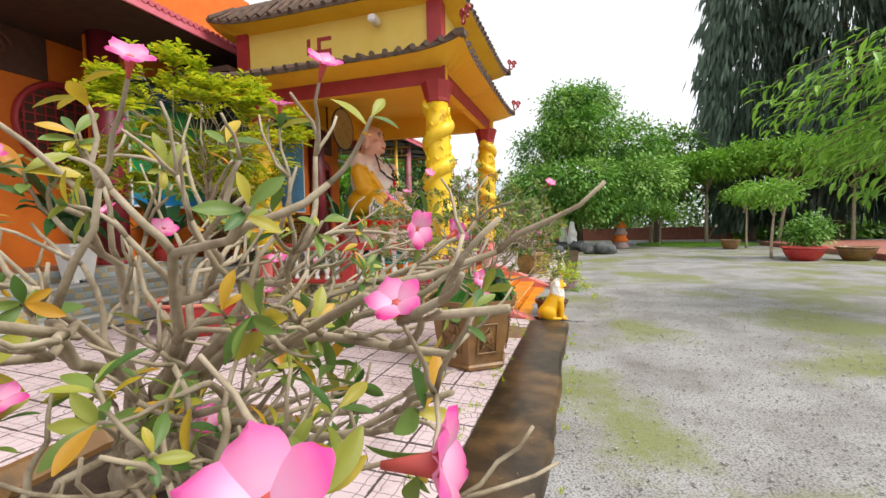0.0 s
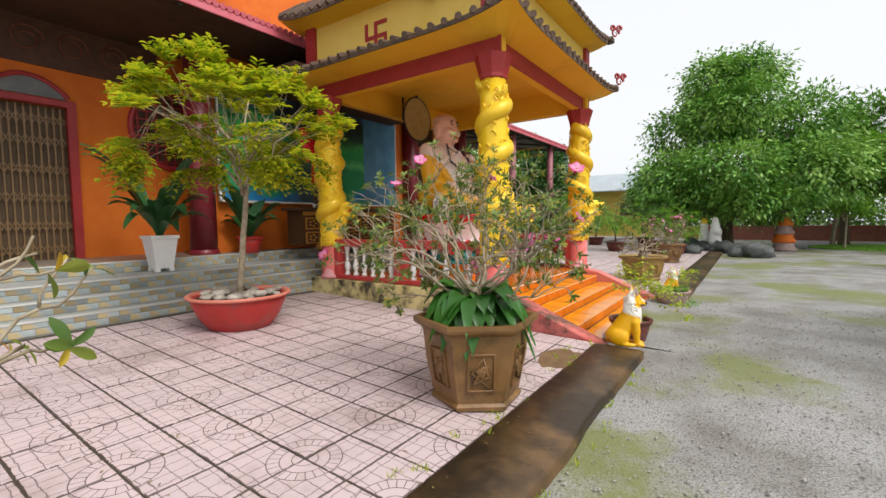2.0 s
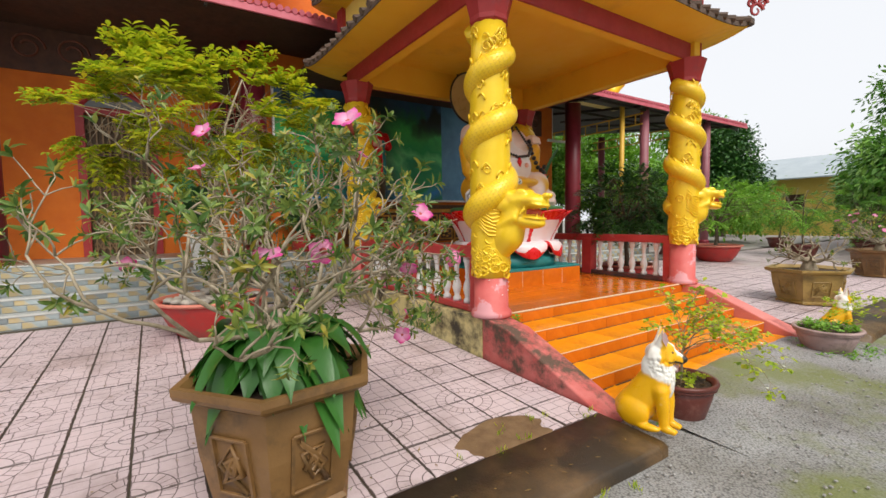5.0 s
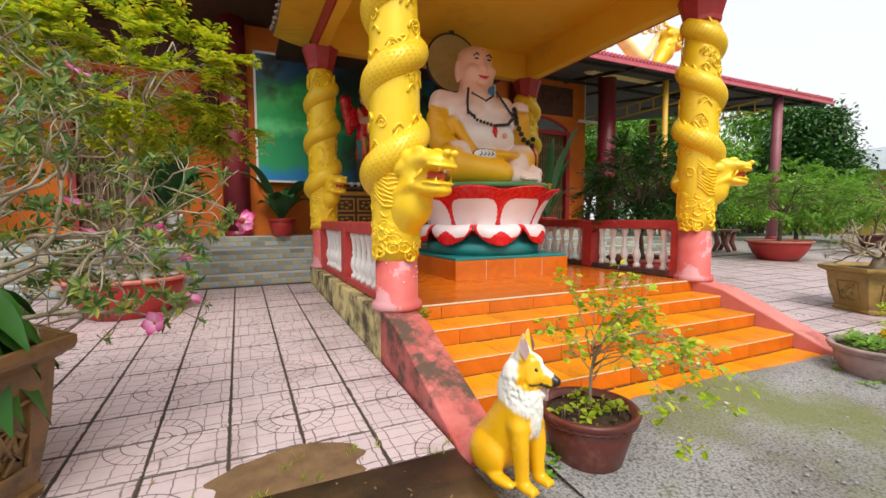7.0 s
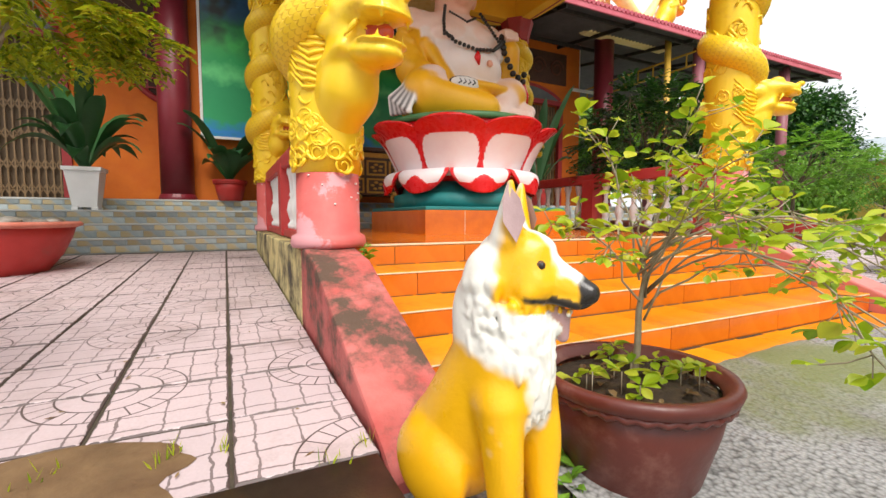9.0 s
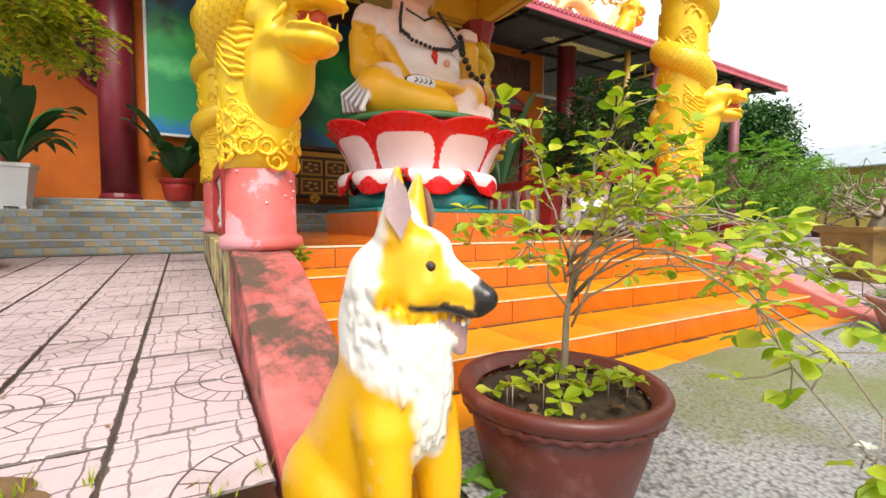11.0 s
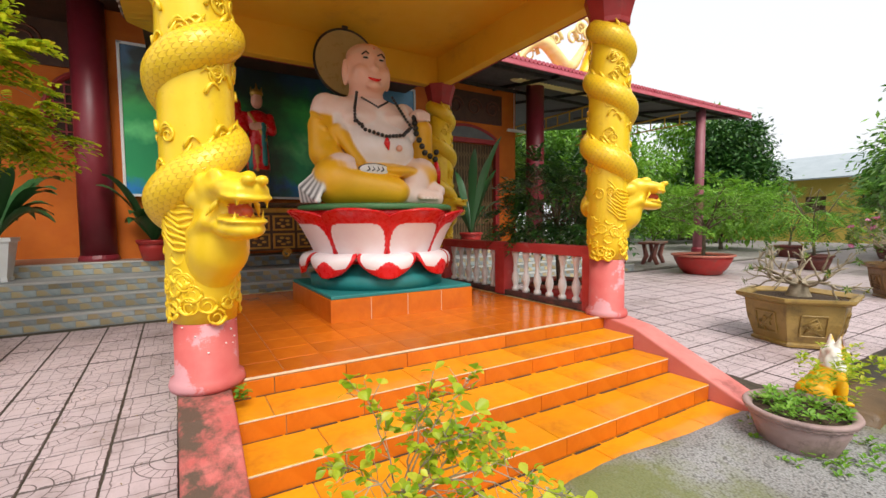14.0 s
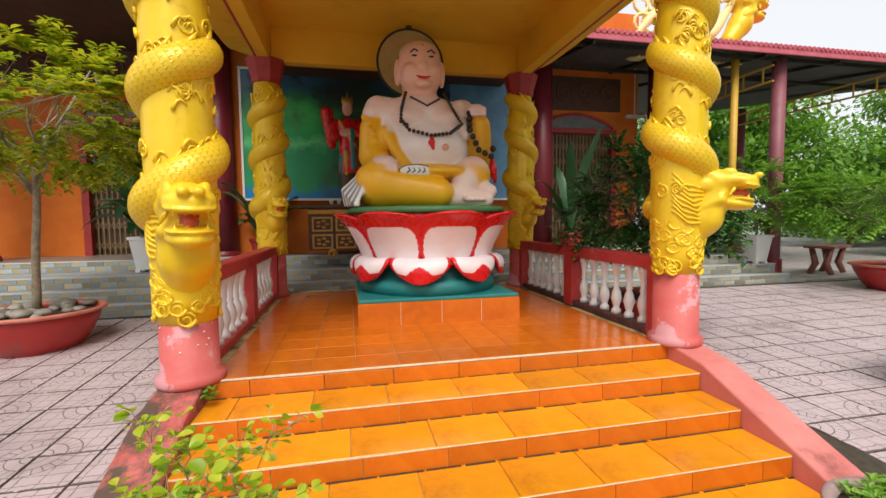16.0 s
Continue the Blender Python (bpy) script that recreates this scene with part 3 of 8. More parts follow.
def painted_mat(name, rough, grain, bump):
    """Hand-painted plaster: colours brushed on part by part."""
    m, nt, bsdf, vec = start(name)
    at = nt.nodes.new("ShaderNodeAttribute")
    at.attribute_name = "paint"
    col = mixc(nt, ramp(nt, noisy(nt, vec, 7, 6, 0.7), [(0.4, (0, 0, 0)), (0.8, (0.5, 0.5, 0.5))]), at.outputs["Color"], mixc(nt, 1.0, at.outputs["Color"], (0.88, 0.8, 0.7), "MULTIPLY"))
    nt.links.new(col, bsdf.inputs["Base Color"])
    nt.links.new(maths(nt, "MULTIPLY_ADD", noisy(nt, vec, 12), 0.25, rough - 0.12), bsdf.inputs["Roughness"])
    relief(nt, bsdf, noisy(nt, vec, grain, 5, 0.6), bump, 0.006)
    return m


def gz(x):
    """Height of the sloping paved terrace."""
    return -0.03 - 0.04 * (min(x, -0.91) + 0.91)


# ---- ground, kerb, terrace ----
g = Geo().add([(-300, -300, -0.14), (300, -300, -0.14), (300, 300, -0.14), (-300, 300, -0.14)], [(0, 1, 2, 3)])
solid("ground", g, GROUND, "wet grey gravel yard with mossy grass patches", "ground", "structure")


def slab(x0, x1, y0, y1, z0, z1, zb):
    """Sloping slab: z0 at x0 and z1 at x1, flat underside zb."""
    return Geo().add([(x0, y0, zb), (x1, y0, zb), (x1, y1, zb), (x0, y1, zb), (x0, y0, z0), (x1, y0, z1), (x1, y1, z1), (x0, y1, z0)],
                     [(3, 2, 1, 0), (4, 5, 6, 7), (0, 1, 5, 4), (1, 2, 6, 5), (2, 3, 7, 6), (3, 0, 4, 7)])


BED = mat("dark joint mortar", (0.035, 0.03, 0.018), (0.08, 0.06, 0.04), 12, 0.9, 60, 0.6)
terrace = solid("pavement", slab(-7.58, -0.93, -8, 8.39, gz(-7.58) - 0.009, gz(-0.93) - 0.009, -0.4), BED, "pinkish fan-pattern paving on a dark mortar bed", "pavement", "structure")
terrace_north = solid("pavement", slab(-7.58, -0.93, 13.56, 46, gz(-7.58) - 0.009, gz(-0.93) - 0.009, -0.4), BED, "pinkish fan-pattern paving on a dark mortar bed", "pavement", "structure")


def kerb_strip(name, y0, y1):
    g, n = Geo(), int((y1 - y0) / 0.12)
    vs = []
    for i in range(n + 1):
        y = y0 + (y1 - y0) * i / n
        w = 0.05 * noise.noise((y * 0.9, 3.0, 0)) + 0.02 * noise.noise((y * 5, 1.0, 0))
        dz = 0.008 * noise.noise((y * 2.3, 9.0, 0))
        vs += [(-0.93, y, -0.3), (-0.93, y, -0.022), (-0.6 + w, y, -0.026 + dz), (-0.3 + w, y, -0.035 + dz), (-0.26 + w, y, -0.06), (-0.25 + w, y, -0.3)]
    fs = [(i * 6 + j, i * 6 + j + 1, i * 6 + 7 + j, i * 6 + 6 + j) for i in range(n) for j in range(5)]
    solid(name, g.add(vs, fs + [(0, 5, 4, 3, 2, 1), tuple(n * 6 + j for j in range(6))]), KERB, "wet brown concrete kerb along the terrace", "kerb", "structure", True)


kerb_strip("kerb", -8, 8.38)
kerb_strip("kerb", 13.95, 46)

# ---- porch plinth, stairs, cheeks ----
FLOOR = 0.56
YA, YB, XF, XR = 8.62, 13.34, -2.8, -7.1
g = Geo().box((-5.17, 10.975, 0.2), (4.86, 5.14, 0.7), bev=0.01)
porch = solid("porch_plinth", g, MOULD, "mould-stained yellow plinth of the porch", "plinth", "structure")
STEPS = [(-2.72, -2.28, 0.41), (-2.28, -1.83, 0.245), (-1.83, -1.38, 0.085), (-1.38, -0.98, -0.085)]
stairs = thing("stairs", (0, 0, 0), "glazed orange tiled stairs up to the porch", "stairs", kind="structure")
for x0, x1, z in STEPS:
    part("step_core", Geo().box(((x0 + x1) / 2 - 0.01, 10.975, z - 0.26), (x1 - x0 + 0.02, 4.44, 0.5)), STAIR_BED, stairs)


def cheek(name, y0, y1, m):
    prof = [(-2.6, FLOOR), (-2.25, 0.5), (-0.98, -0.03), (-0.85, -0.1), (-0.85, -0.3), (-2.74, -0.3), (-2.74, FLOOR)]
    k = len(prof)
    vs = [(x, y, z) for y in (y0, y1) for x, z in prof]
    fs = [tuple(range(k)), tuple(reversed(range(k, 2 * k)))] + [(i, i + k, (i + 1) % k + k, (i + 1) % k) for i in range(k)]
    ob = solid(name, Geo().add(vs, fs), m, "sloping stair cheek with peeling pink red paint", "stair cheek", "structure")
    b = ob.modifiers.new("bevel", "BEVEL")
    b.width, b.segments = 0.02, 2
    return ob


cheek("stair_cheek", 8.41, 8.765, CHEEK)
CHEEK_CLEAN = mat("faded salmon stair paint", (0.56, 0.15, 0.13), (0.64, 0.23, 0.2), 3, 0.65, 50, 0.5, dirt=(0.3, 0.08, 0.07), dirt_scale=1.6, dirt_from=0.58, dirt_to=0.7)
cheek("stair_cheek", 13.185, 13.54, CHEEK_CLEAN)

g, vs, n = Geo(), [], 70
for i in range(n + 1):
    y = 8.9 + 4.4 * i / n
    w = 0.09 * noise.noise((y * 1.1, 5.0, 0)) + 0.03 * noise.noise((y * 5.0, 2.0, 0)) - 0.1 * math.sin(math.pi * i / n)
    dz = 0.006 * noise.noise((y * 7, 1.0, 0))
    vs += [(-1.02 + w, y, -0.083), (-0.97 + w, y, -0.068 + dz), (-0.8 + w, y, -0.07 + dz), (-0.45 + w, y, -0.11), (0.2, y, -0.141)]
g.add(vs, [(5 * i + j, 5 * i + j + 1, 5 * i + 6 + j, 5 * i + 5 + j) for i in range(n) for j in range(4)])
solid("gravel_apron", g, GROUND, "gravel washed up over the lowest step", "gravel", "structure", True)

# ---- temple: stoop, walls, columns, roofs ----
STOOP = [(-7.6, 0.45), (-8.0, 0.665), (-8.4, 0.88), (-9.5, 1.1)]
stoop = thing("stoop", (0, 0, 0), "temple steps faced with grey blue stone tiles", "steps", kind="structure")
for x, z in STOOP:
    part("step_core", Geo().box(((x - 16) / 2, 6.4, z / 2 - 0.2), (x + 16, 28.6, z + 0.4 - 0.012)), STOOP_MORTAR, stoop)
part("floor_slab", Geo().box((-12.76, 6.4, 1.1), (6.5, 28.58, 0.03), bev=0.008), mat("veranda floor tile", (0.2, 0.17, 0.14), (0.26, 0.22, 0.18), 3, 0.35), stoop)


def wall_y(name, x, t, y0, y1, z0, z1, holes, m, label):
    """Wall along y, its face at x, with openings (y0, y1, top)."""
    g, y = Geo(), y0
    for a, b, top in sorted(holes):
        g.box((x - t / 2, (y + a) / 2, (z0 + z1) / 2), (t, a - y, z1 - z0))
        g.box((x - t / 2, (a + b) / 2, (top + z1) / 2), (t, b - a, z1 - top))
        y = b
    g.box((x - t / 2, (y + y1) / 2, (z0 + z1) / 2), (t, y1 - y, z1 - z0))
    return solid(name, g, m, label, "wall", "structure")


WX = -11.3
wall_y("wall_front", WX, 0.25, -8, 19.0, 1.1, 8.2, [(-3.2, -1.0, 4.4), (3.7, 5.0, 4.4), (15.6, 18.1, 4.5)], ORANGE_WALL, "orange plastered temple front wall")
wall_y("wall_shrine", -10.15, 0.2, 6.95, 15.0, 1.1, 6.2, [], ORANGE_WALL, "orange wall panel behind the porch")
solid("wall_side", Geo().box((-14.4, 18.88, 4.6), (5.95, 0.24, 7)), ORANGE_WALL, "orange side wall of the temple", "wall", "structure")
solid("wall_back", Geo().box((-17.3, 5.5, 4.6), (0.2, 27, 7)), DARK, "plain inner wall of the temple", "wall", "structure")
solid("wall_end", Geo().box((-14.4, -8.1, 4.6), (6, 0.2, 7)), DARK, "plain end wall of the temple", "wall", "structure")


def temple_column(y, x=-9.95, top=6.4):
    ob = thing("temple_column", (x, y, 1.1), "round maroon painted veranda column", "column", "veranda columns", "structure")
    part("shaft", Geo().lathe([(0.3, 0.12), (0.295, 2), (0.29, top - 1.1)], 28), MAROON, ob, smooth=True)
    part("base", Geo().lathe([(0.34, 0), (0.34, 0.06), (0.31, 0.13)], 28), MAROON, ob)


for y in (-5.2, -1.9, 2.3, 7.1, 15.1, 18.7):
    temple_column(y)


def gate(y0, y1, top, x=WX):
    """Folding lattice gate in a red timber frame with a grey fanlight above."""
    ob = thing("gate", (x, (y0 + y1) / 2, 1.1), "closed tan folding metal gate in a red frame", "door", "temple gates", "structure")
    w, h = y1 - y0, top - 1.1
    part("backing", Geo().box((-0.2, 0, h / 2), (0.02, w, h)), GATE_BACK, ob)
    for s in (-1, 1):
        part("jamb", Geo().box((0.0, s * (w / 2 + 0.04), h / 2), (0.14, 0.16, h), bev=0.01), RED_PAINT, ob, "dark red jamb")
    part("lintel", Geo().box((0.0, 0, h + 0.06), (0.14, w + 0.24, 0.14), bev=0.01), RED_PAINT, ob, "dark red lintel")
    n = int(w / 0.11)
    bars = Geo()
    for i in range(n + 1):
        bars.box((-0.12, -w / 2 + w * i / n, h / 2), (0.03, 0.028, h - 0.04))
    part("bars", bars, GATE, ob)
    lat = Geo()
    for i in range(n):
        for z in (0.25, 0.75, 1.35, 1.95, 2.55, 3.0):
            if z < h - 0.2:
                yc = -w / 2 + w * (i + 0.5) / n
                for s in (-1, 1):
                    lat.box((-0.1, yc, z), (0.008, 0.022, w / n * 1.9), tilt=Matrix.Rotation(s * 0.5, 3, "X"))
    part("lattice", lat, GATE, ob)
    fan = Geo()
    k = 14
    pts = [(-w / 2 + w * i / k, 0.38 * math.sin(math.pi * i / k) ** 0.8) for i in range(k + 1)]
    fan.add([(0.03, y, h + 0.16 + q) for y, q in pts] + [(0.03, y, h + 0.15) for y, q in pts], [(i, i + 1, k + 2 + i, k + 1 + i) for i in range(k)])
    part("fanlight", fan, mat("dull grey fanlight", (0.1, 0.1, 0.1), (0.16, 0.16, 0.15), 3, 0.4), ob, "grey arched fanlight")
    part("arch_trim", Geo().tube([(0.03, y, h + 0.18 + q) for y, q in pts], 0.05, 8), RED_PAINT, ob, "red arched trim")


gate(-3.2, -1.0, 4.4)
gate(3.7, 5.0, 4.4)
gate(15.6, 18.1, 4.5)


def round_window(y, z):
    ob = thing("window", (WX + 0.02, y, z), "round dark lattice window in the orange wall", "window", kind="structure")
    ring = [(0.02, 0.95 * math.cos(a), 0.95 * math.sin(a)) for a in np.linspace(0, 2 * math.pi, 33)]
    part("frame", Geo().tube(ring, 0.07, 8), RED_PAINT, ob)
    part("pane", Geo().add([(0.01, p[1], p[2]) for p in ring[:-1]], [tuple(range(32))]), DARK, ob)
    for i in range(-4, 5):
        q = math.sqrt(0.9 ** 2 - (i * 0.2) ** 2)
        part("bar", Geo().box((0.03, i * 0.2, 0), (0.02, 0.03, 2 * q)), RED_PAINT, ob)
        part("bar", Geo().box((0.035, 0, i * 0.2), (0.02, 2 * q, 0.03)), RED_PAINT, ob)


round_window(7.1, 4.22)


CARVED = mat("dull red brown carving", (0.12, 0.03, 0.015), (0.17, 0.05, 0.022), 6, 0.6)
WOODY = mat("carved brown frieze board", (0.06, 0.022, 0.012), (0.1, 0.038, 0.018), 5, 0.6, 30, 0.5)
for y0, y1 in ((-8, 6.8), (15.3, 18.35)):
    fz = thing("wall_frieze", (WX + 0.02, (y0 + y1) / 2, 5.68), "dark carved brown frieze above the temple doors", "frieze", kind="structure")
    part("panel", Geo().box((0, 0, 0), (0.05, y1 - y0, 1.0)), WOODY, fz)
    for k in range(int((y1 - y0) / 0.75)):
        yc = (y0 - y1) / 2 + 0.75 * (k + 0.5)
        g = Geo()
        g.tube([(0.04, yc + 0.3 * math.cos(a) * (1 - a / 14), 0.3 * math.sin(a) * (1 - a / 14)) for a in np.linspace(0, 9, 22)], 0.025, 6)
        part("carving", g, CARVED, fz, smooth=True)


def sheet_roof(name, x0, z0, x1, z1, y0, y1, m_top, m_under, label):
    """Corrugated lean-to roof from (x0, z0) at the wall to (x1, z1) at the eave."""
    n = int((y1 - y0) / 0.075)
    g, vs = Geo(), []
    for i in range(n + 1):
        y, dz = y0 + (y1 - y0) * i / n, 0.022 * (1 if i % 2 else -1)
        vs += [(x0, y, z0 + dz), (x1, y, z1 + dz), (x0, y, z0 + dz - 0.012), (x1, y, z1 + dz - 0.012)]
    top = [(4 * i, 4 * i + 1, 4 * i + 5, 4 * i + 4) for i in range(n)]
    low = [(4 * i + 2, 4 * i + 6, 4 * i + 7, 4 * i + 3) for i in range(n)]
    edge = [(4 * i + 1, 4 * i + 3, 4 * i + 7, 4 * i + 5) for i in range(n)]
    g.add(vs, [])
    g.f, g.m = top + low + edge, [0] * n + [1] * n + [0] * n
    return solid(name, g, [m_top, m_under], label, "roof", "structure")


sheet_roof("roof_veranda_south", WX, 6.9, -8.15, 6.22, -8, 13.85, PINK_ROOF, SHEET, "pink red corrugated veranda roof")
sheet_roof("roof_veranda_north", WX - 12, 8.1, -8.15, 6.07, 13.9, 29.0, PINK_ROOF, SHEET, "pink red corrugated canopy roof with grey underside")
# added slab: keeps sky light off the mural and shrine wall
solid("shade_slab", Geo().box((-9.4, 11.0, 5.42), (3.8, 5.9, 0.12)), DARK, "dark flat slab added between porch and temple to shade the mural", "roof", "structure")
# added dark ceiling: blocks light and deepens the veranda shade
solid("shade_ceiling", Geo().box((-9.75, 2.9, 6.14), (3.1, 21.8, 0.04)), DARK, "dark veranda ceiling added to hold back light", "ceiling", "structure")
solid("eave_trim", Geo().box((-8.13, 2.9, 6.2), (0.05, 21.9, 0.16), bev=0.01), PINK_ROOF, "pink red eave board", "trim", "structure")
solid("eave_trim", Geo().box((-8.13, 21.45, 6.05), (0.05, 15.1, 0.14), bev=0.01), PINK_ROOF, "pink red eave board", "trim", "structure")
for y0, y1, z in ((-8, 13.8, 6.33), (13.9, 29.0, 6.17)):
    ends = Geo()
    for k in range(int((y1 - y0) / 0.15)):
        y = y0 + 0.15 * (k + 0.5)
        ends.tube([(-8.08, y, z - 0.01), (-8.4, y, z + 0.05)], [0.062, 0.06], 7)
    solid("eave_tile_row", ends, PINK_ROOF, "row of pink red roof tile ends", "roof tiles", "stuff")
for y in np.arange(-6, 29, 2.4):
    if not 7.5 < y < 14:
        tilt = Matrix.Rotation(-0.21 if y < 8 else -0.14, 3, "Y")
        solid("rafter", Geo().box((-9.7 if y < 8 else -11.2, y, 6.45 if y < 8 else 6.38), (3.1 if y < 8 else 6.1, 0.06, 0.1), tilt=tilt.inverted()), STEEL, "dark steel rafter under the roof", "rafter", "structure", group="rafters")
solid("purlin", Geo().box((-8.5, 21.4, 6.0), (0.06, 15, 0.1)), STEEL, "dark steel purlin along the eave", "beam", "structure")
solid("purlin", Geo().box((-10.6, 21.4, 6.2), (0.06, 15, 0.1)), STEEL, "dark steel purlin under the canopy", "beam", "structure")


def truss(y):
    ob = thing("canopy_truss", (0, y, 0), "yellow painted flat steel truss", "truss", "canopy trusses", "structure")
    for z in (5.45, 5.85):
        part("chord", Geo().box((-11.2, 0, z), (5.4, 0.05, 0.05)), YELLOW_STEEL, ob)
    for i in range(9):
        part("web", Geo().box((-13.6 + i * 0.6, 0, 5.65), (0.035, 0.035, 0.4)), YELLOW_STEEL, ob)


for y in (21.0, 25.0):
    truss(y)


def canopy_post(x, y, m, r, label):
    ob = thing("canopy_post", (x, y, 0.0), label, "post", "canopy posts", "structure")
    part("shaft", Geo().lathe([(r, 0), (r, 6.1)], 18), m, ob, smooth=True)
    part("foot", Geo().lathe([(r + 0.05, 0.1), (r + 0.05, 0.7), (r, 0.75)], 18), MAROON, ob)


MAUVE = mat("faded maroon paint", (0.24, 0.07, 0.09), (0.3, 0.1, 0.12), 3, 0.5)
canopy_post(-8.5, 25.9, MAUVE, 0.17, "round faded maroon canopy post")
canopy_post(-8.6, 21.3, MAUVE, 0.17, "round faded maroon canopy post")
canopy_post(-13.5, 25.2, MAUVE, 0.17, "round faded maroon canopy post")
canopy_post(-8.7, 20.0, YELLOW_STEEL, 0.09, "slim yellow steel canopy post")
solid("terrace_under_canopy", Geo().box((-13, 33, 0.1), (10.6, 24.5, 0.3)), mat("grey concrete", (0.3, 0.27, 0.25), (0.38, 0.35, 0.32), 2, 0.8, dirt=(0.2, 0.17, 0.14)), "grey concrete floor under the canopy", "floor", "structure")

# upper storey above the veranda
solid("wall_upper", Geo().box((-11.6, 2.5, 8.4), (0.25, 22, 3.2)), ORANGE_WALL, "bright orange upper temple wall", "wall", "structure")
up = thing("roof_upper", (0, 0, 0), "upper temple roof with yellow fringed eave", "roof", kind="structure")
part("roof_slope", Geo().add([(-9.3, -9, 9.2), (-9.3, 8.3, 9.2), (-15, 8.3, 11.8), (-15, -9, 11.8), (-9.3, -9, 9.05), (-9.3, 8.3, 9.05), (-15, 8.3, 11.6), (-15, -9, 11.6)],
     [(0, 1, 2, 3), (7, 6, 5, 4), (0, 4, 5, 1), (1, 5, 6, 2), (2, 6, 7, 3), (3, 7, 4, 0)]), ORANGE_WALL, up)
for i in range(54):
    part("fringe_tile", Geo().box((-9.28, -8.8 + 0.32 * i, 9.05), (0.1, 0.2, 0.26), bev=0.02), YELLOW_WALL, up)

# ---- porch roof ----
roof = thing("porch_roof", (0, 0, 0), "two-tier yellow porch roof with red beams and dark tiles", "roof", kind="structure")
BZ0, BZ1 = 4.66, 4.98
for y, s in ((YA, -1), (YB, 1)):
    part("beam", Geo().box((-4.95, y, (BZ0 + 5.3) / 2), (4.7, 0.2, 5.3 - BZ0), bev=0.01), SOFFIT, roof)
    part("fascia", Geo().box((-4.95, y + s * 0.11, (BZ0 + BZ1) / 2), (4.72, 0.04, BZ1 - BZ0 + 0.01), bev=0.005), RED_PAINT, roof, "dark red beam face")
for x, s in ((XF, 1), (XR, -1)):
    part("beam", Geo().box((x, 10.98, (BZ0 + 5.3) / 2), (0.2, 4.5, 5.29 - BZ0), bev=0.01), SOFFIT, roof)
    part("fascia", Geo().box((x + s * 0.11, 10.98, (BZ0 + BZ1) / 2), (0.04, 4.74, BZ1 - BZ0), bev=0.005), RED_PAINT, roof, "dark red beam face")
part("ceiling_panel", Geo().box((-4.95, 10.98, 5.26), (4.2, 4.55, 0.06)), SOFFIT, roof, "ochre yellow ceiling")


def skirt(x0, x1, y0, y1, zi, over, zo, lift, m_under, name, tiles=True):
    """Flared roof skirt round a box: soffit, tiled top, upturned corners."""
    n = 22
    inner, outer = [], []
    for k, (a, b) in enumerate((((x0, y0), (x1, y0)), ((x1, y0), (x1, y1)), ((x1, y1), (x0, y1)), ((x0, y1), (x0, y0)))):
        nx, ny = ((0, -1), (1, 0), (0, 1), (-1, 0))[k]
        for i in range(n):
            t = i / n
            c = abs(2 * t - 1) ** 6
            px, py = a[0] + (b[0] - a[0]) * t, a[1] + (b[1] - a[1]) * t
            ex, ey = px + (px - (x0 + x1) / 2) / ((x1 - x0) / 2) * over, py + (py - (y0 + y1) / 2) / ((y1 - y0) / 2) * over
            ox = ex if nx == 0 else px + nx * over
            oy = ey if ny == 0 else py + ny * over
            inner.append((px, py, zi))
            outer.append((ox, oy, zo + lift * c))
    k = len(inner)
    fs = [(i, (i + 1) % k, k + (i + 1) % k, k + i) for i in range(k)]
    part(name + "_soffit", Geo().add(inner + outer, [tuple(reversed(f)) for f in fs]), m_under, roof, "ochre yellow soffit")
    rise = 0.36 if name == "lower" else 0.72
    top_in = [(p[0], p[1], zi + rise) for p in inner]
    top_out = [(p[0], p[1], p[2] + 0.09) for p in outer]
    part(name + "_tiling", Geo().add(top_in + top_out + [(p[0], p[1], p[2] + 0.012) for p in outer], fs + [(k + i, k + (i + 1) % k, 2 * k + (i + 1) % k, 2 * k + i) for i in range(k)]), RIDGE, roof, "dark weathered roof tiles")
    rng = random.Random(5)
    shared = None
    for i in range(k):
        a, b = Vector(top_out[i]), Vector(top_out[(i + 1) % k])
        cnt = max(1, round((b - a).length / 0.2))
        for j in range(cnt):
            p = a.lerp(b, (j + 0.5) / cnt)
            q = Vector(top_in[i]).lerp(Vector(top_in[(i + 1) % k]), (j + 0.5) / cnt)
            d = (q - p).normalized()
            if shared is None:
                shared = Geo().tube([(0, 0, 0), (0.3, 0, 0), (0.62, 0, 0)], [0.06, 0.058, 0.05], 7).mesh("eave_tile", RIDGE)
            ob = part("eave_tile", shared, None, roof)
            ob.matrix_basis = Matrix.Translation(p - d * 0.04 + Vector((0, 0, 0.02))) @ d.to_track_quat("X", "Z").to_matrix().to_4x4() @ pose(0, 0, 0, rng.uniform(0, 90), rng.uniform(-2, 2), rng.uniform(-3, 3))


X0, X1, Y0, Y1 = -7.6, XF + 0.13, YA - 0.13, YB + 0.13
skirt(X0, X1, Y0, Y1, BZ1 - 0.02, 0.62, 5.04, 0.2, SOFFIT, "lower")
for y in (Y0 + 0.04, Y1 - 0.04):
    part("frieze", Geo().box(((X0 + X1) / 2, y, 5.72), (X1 - X0 - 0.04, 0.1, 1.1)), YELLOW_WALL, roof, "stained yellow frieze wall")
part("frieze", Geo().box((X1 - 0.08, (Y0 + Y1) / 2, 5.72), (0.1, Y1 - Y0 - 0.05, 1.098)), YELLOW_WALL, roof, "stained yellow frieze wall")
for x in (X1 - 0.1, X0 + 0.2):
    for y in (Y0 + 0.06, Y1 - 0.06):
        part("frieze_post", Geo().box((x, y, 5.72), (0.3, 0.3, 1.12), bev=0.03), RED_PAINT, roof, "dark red corner post")
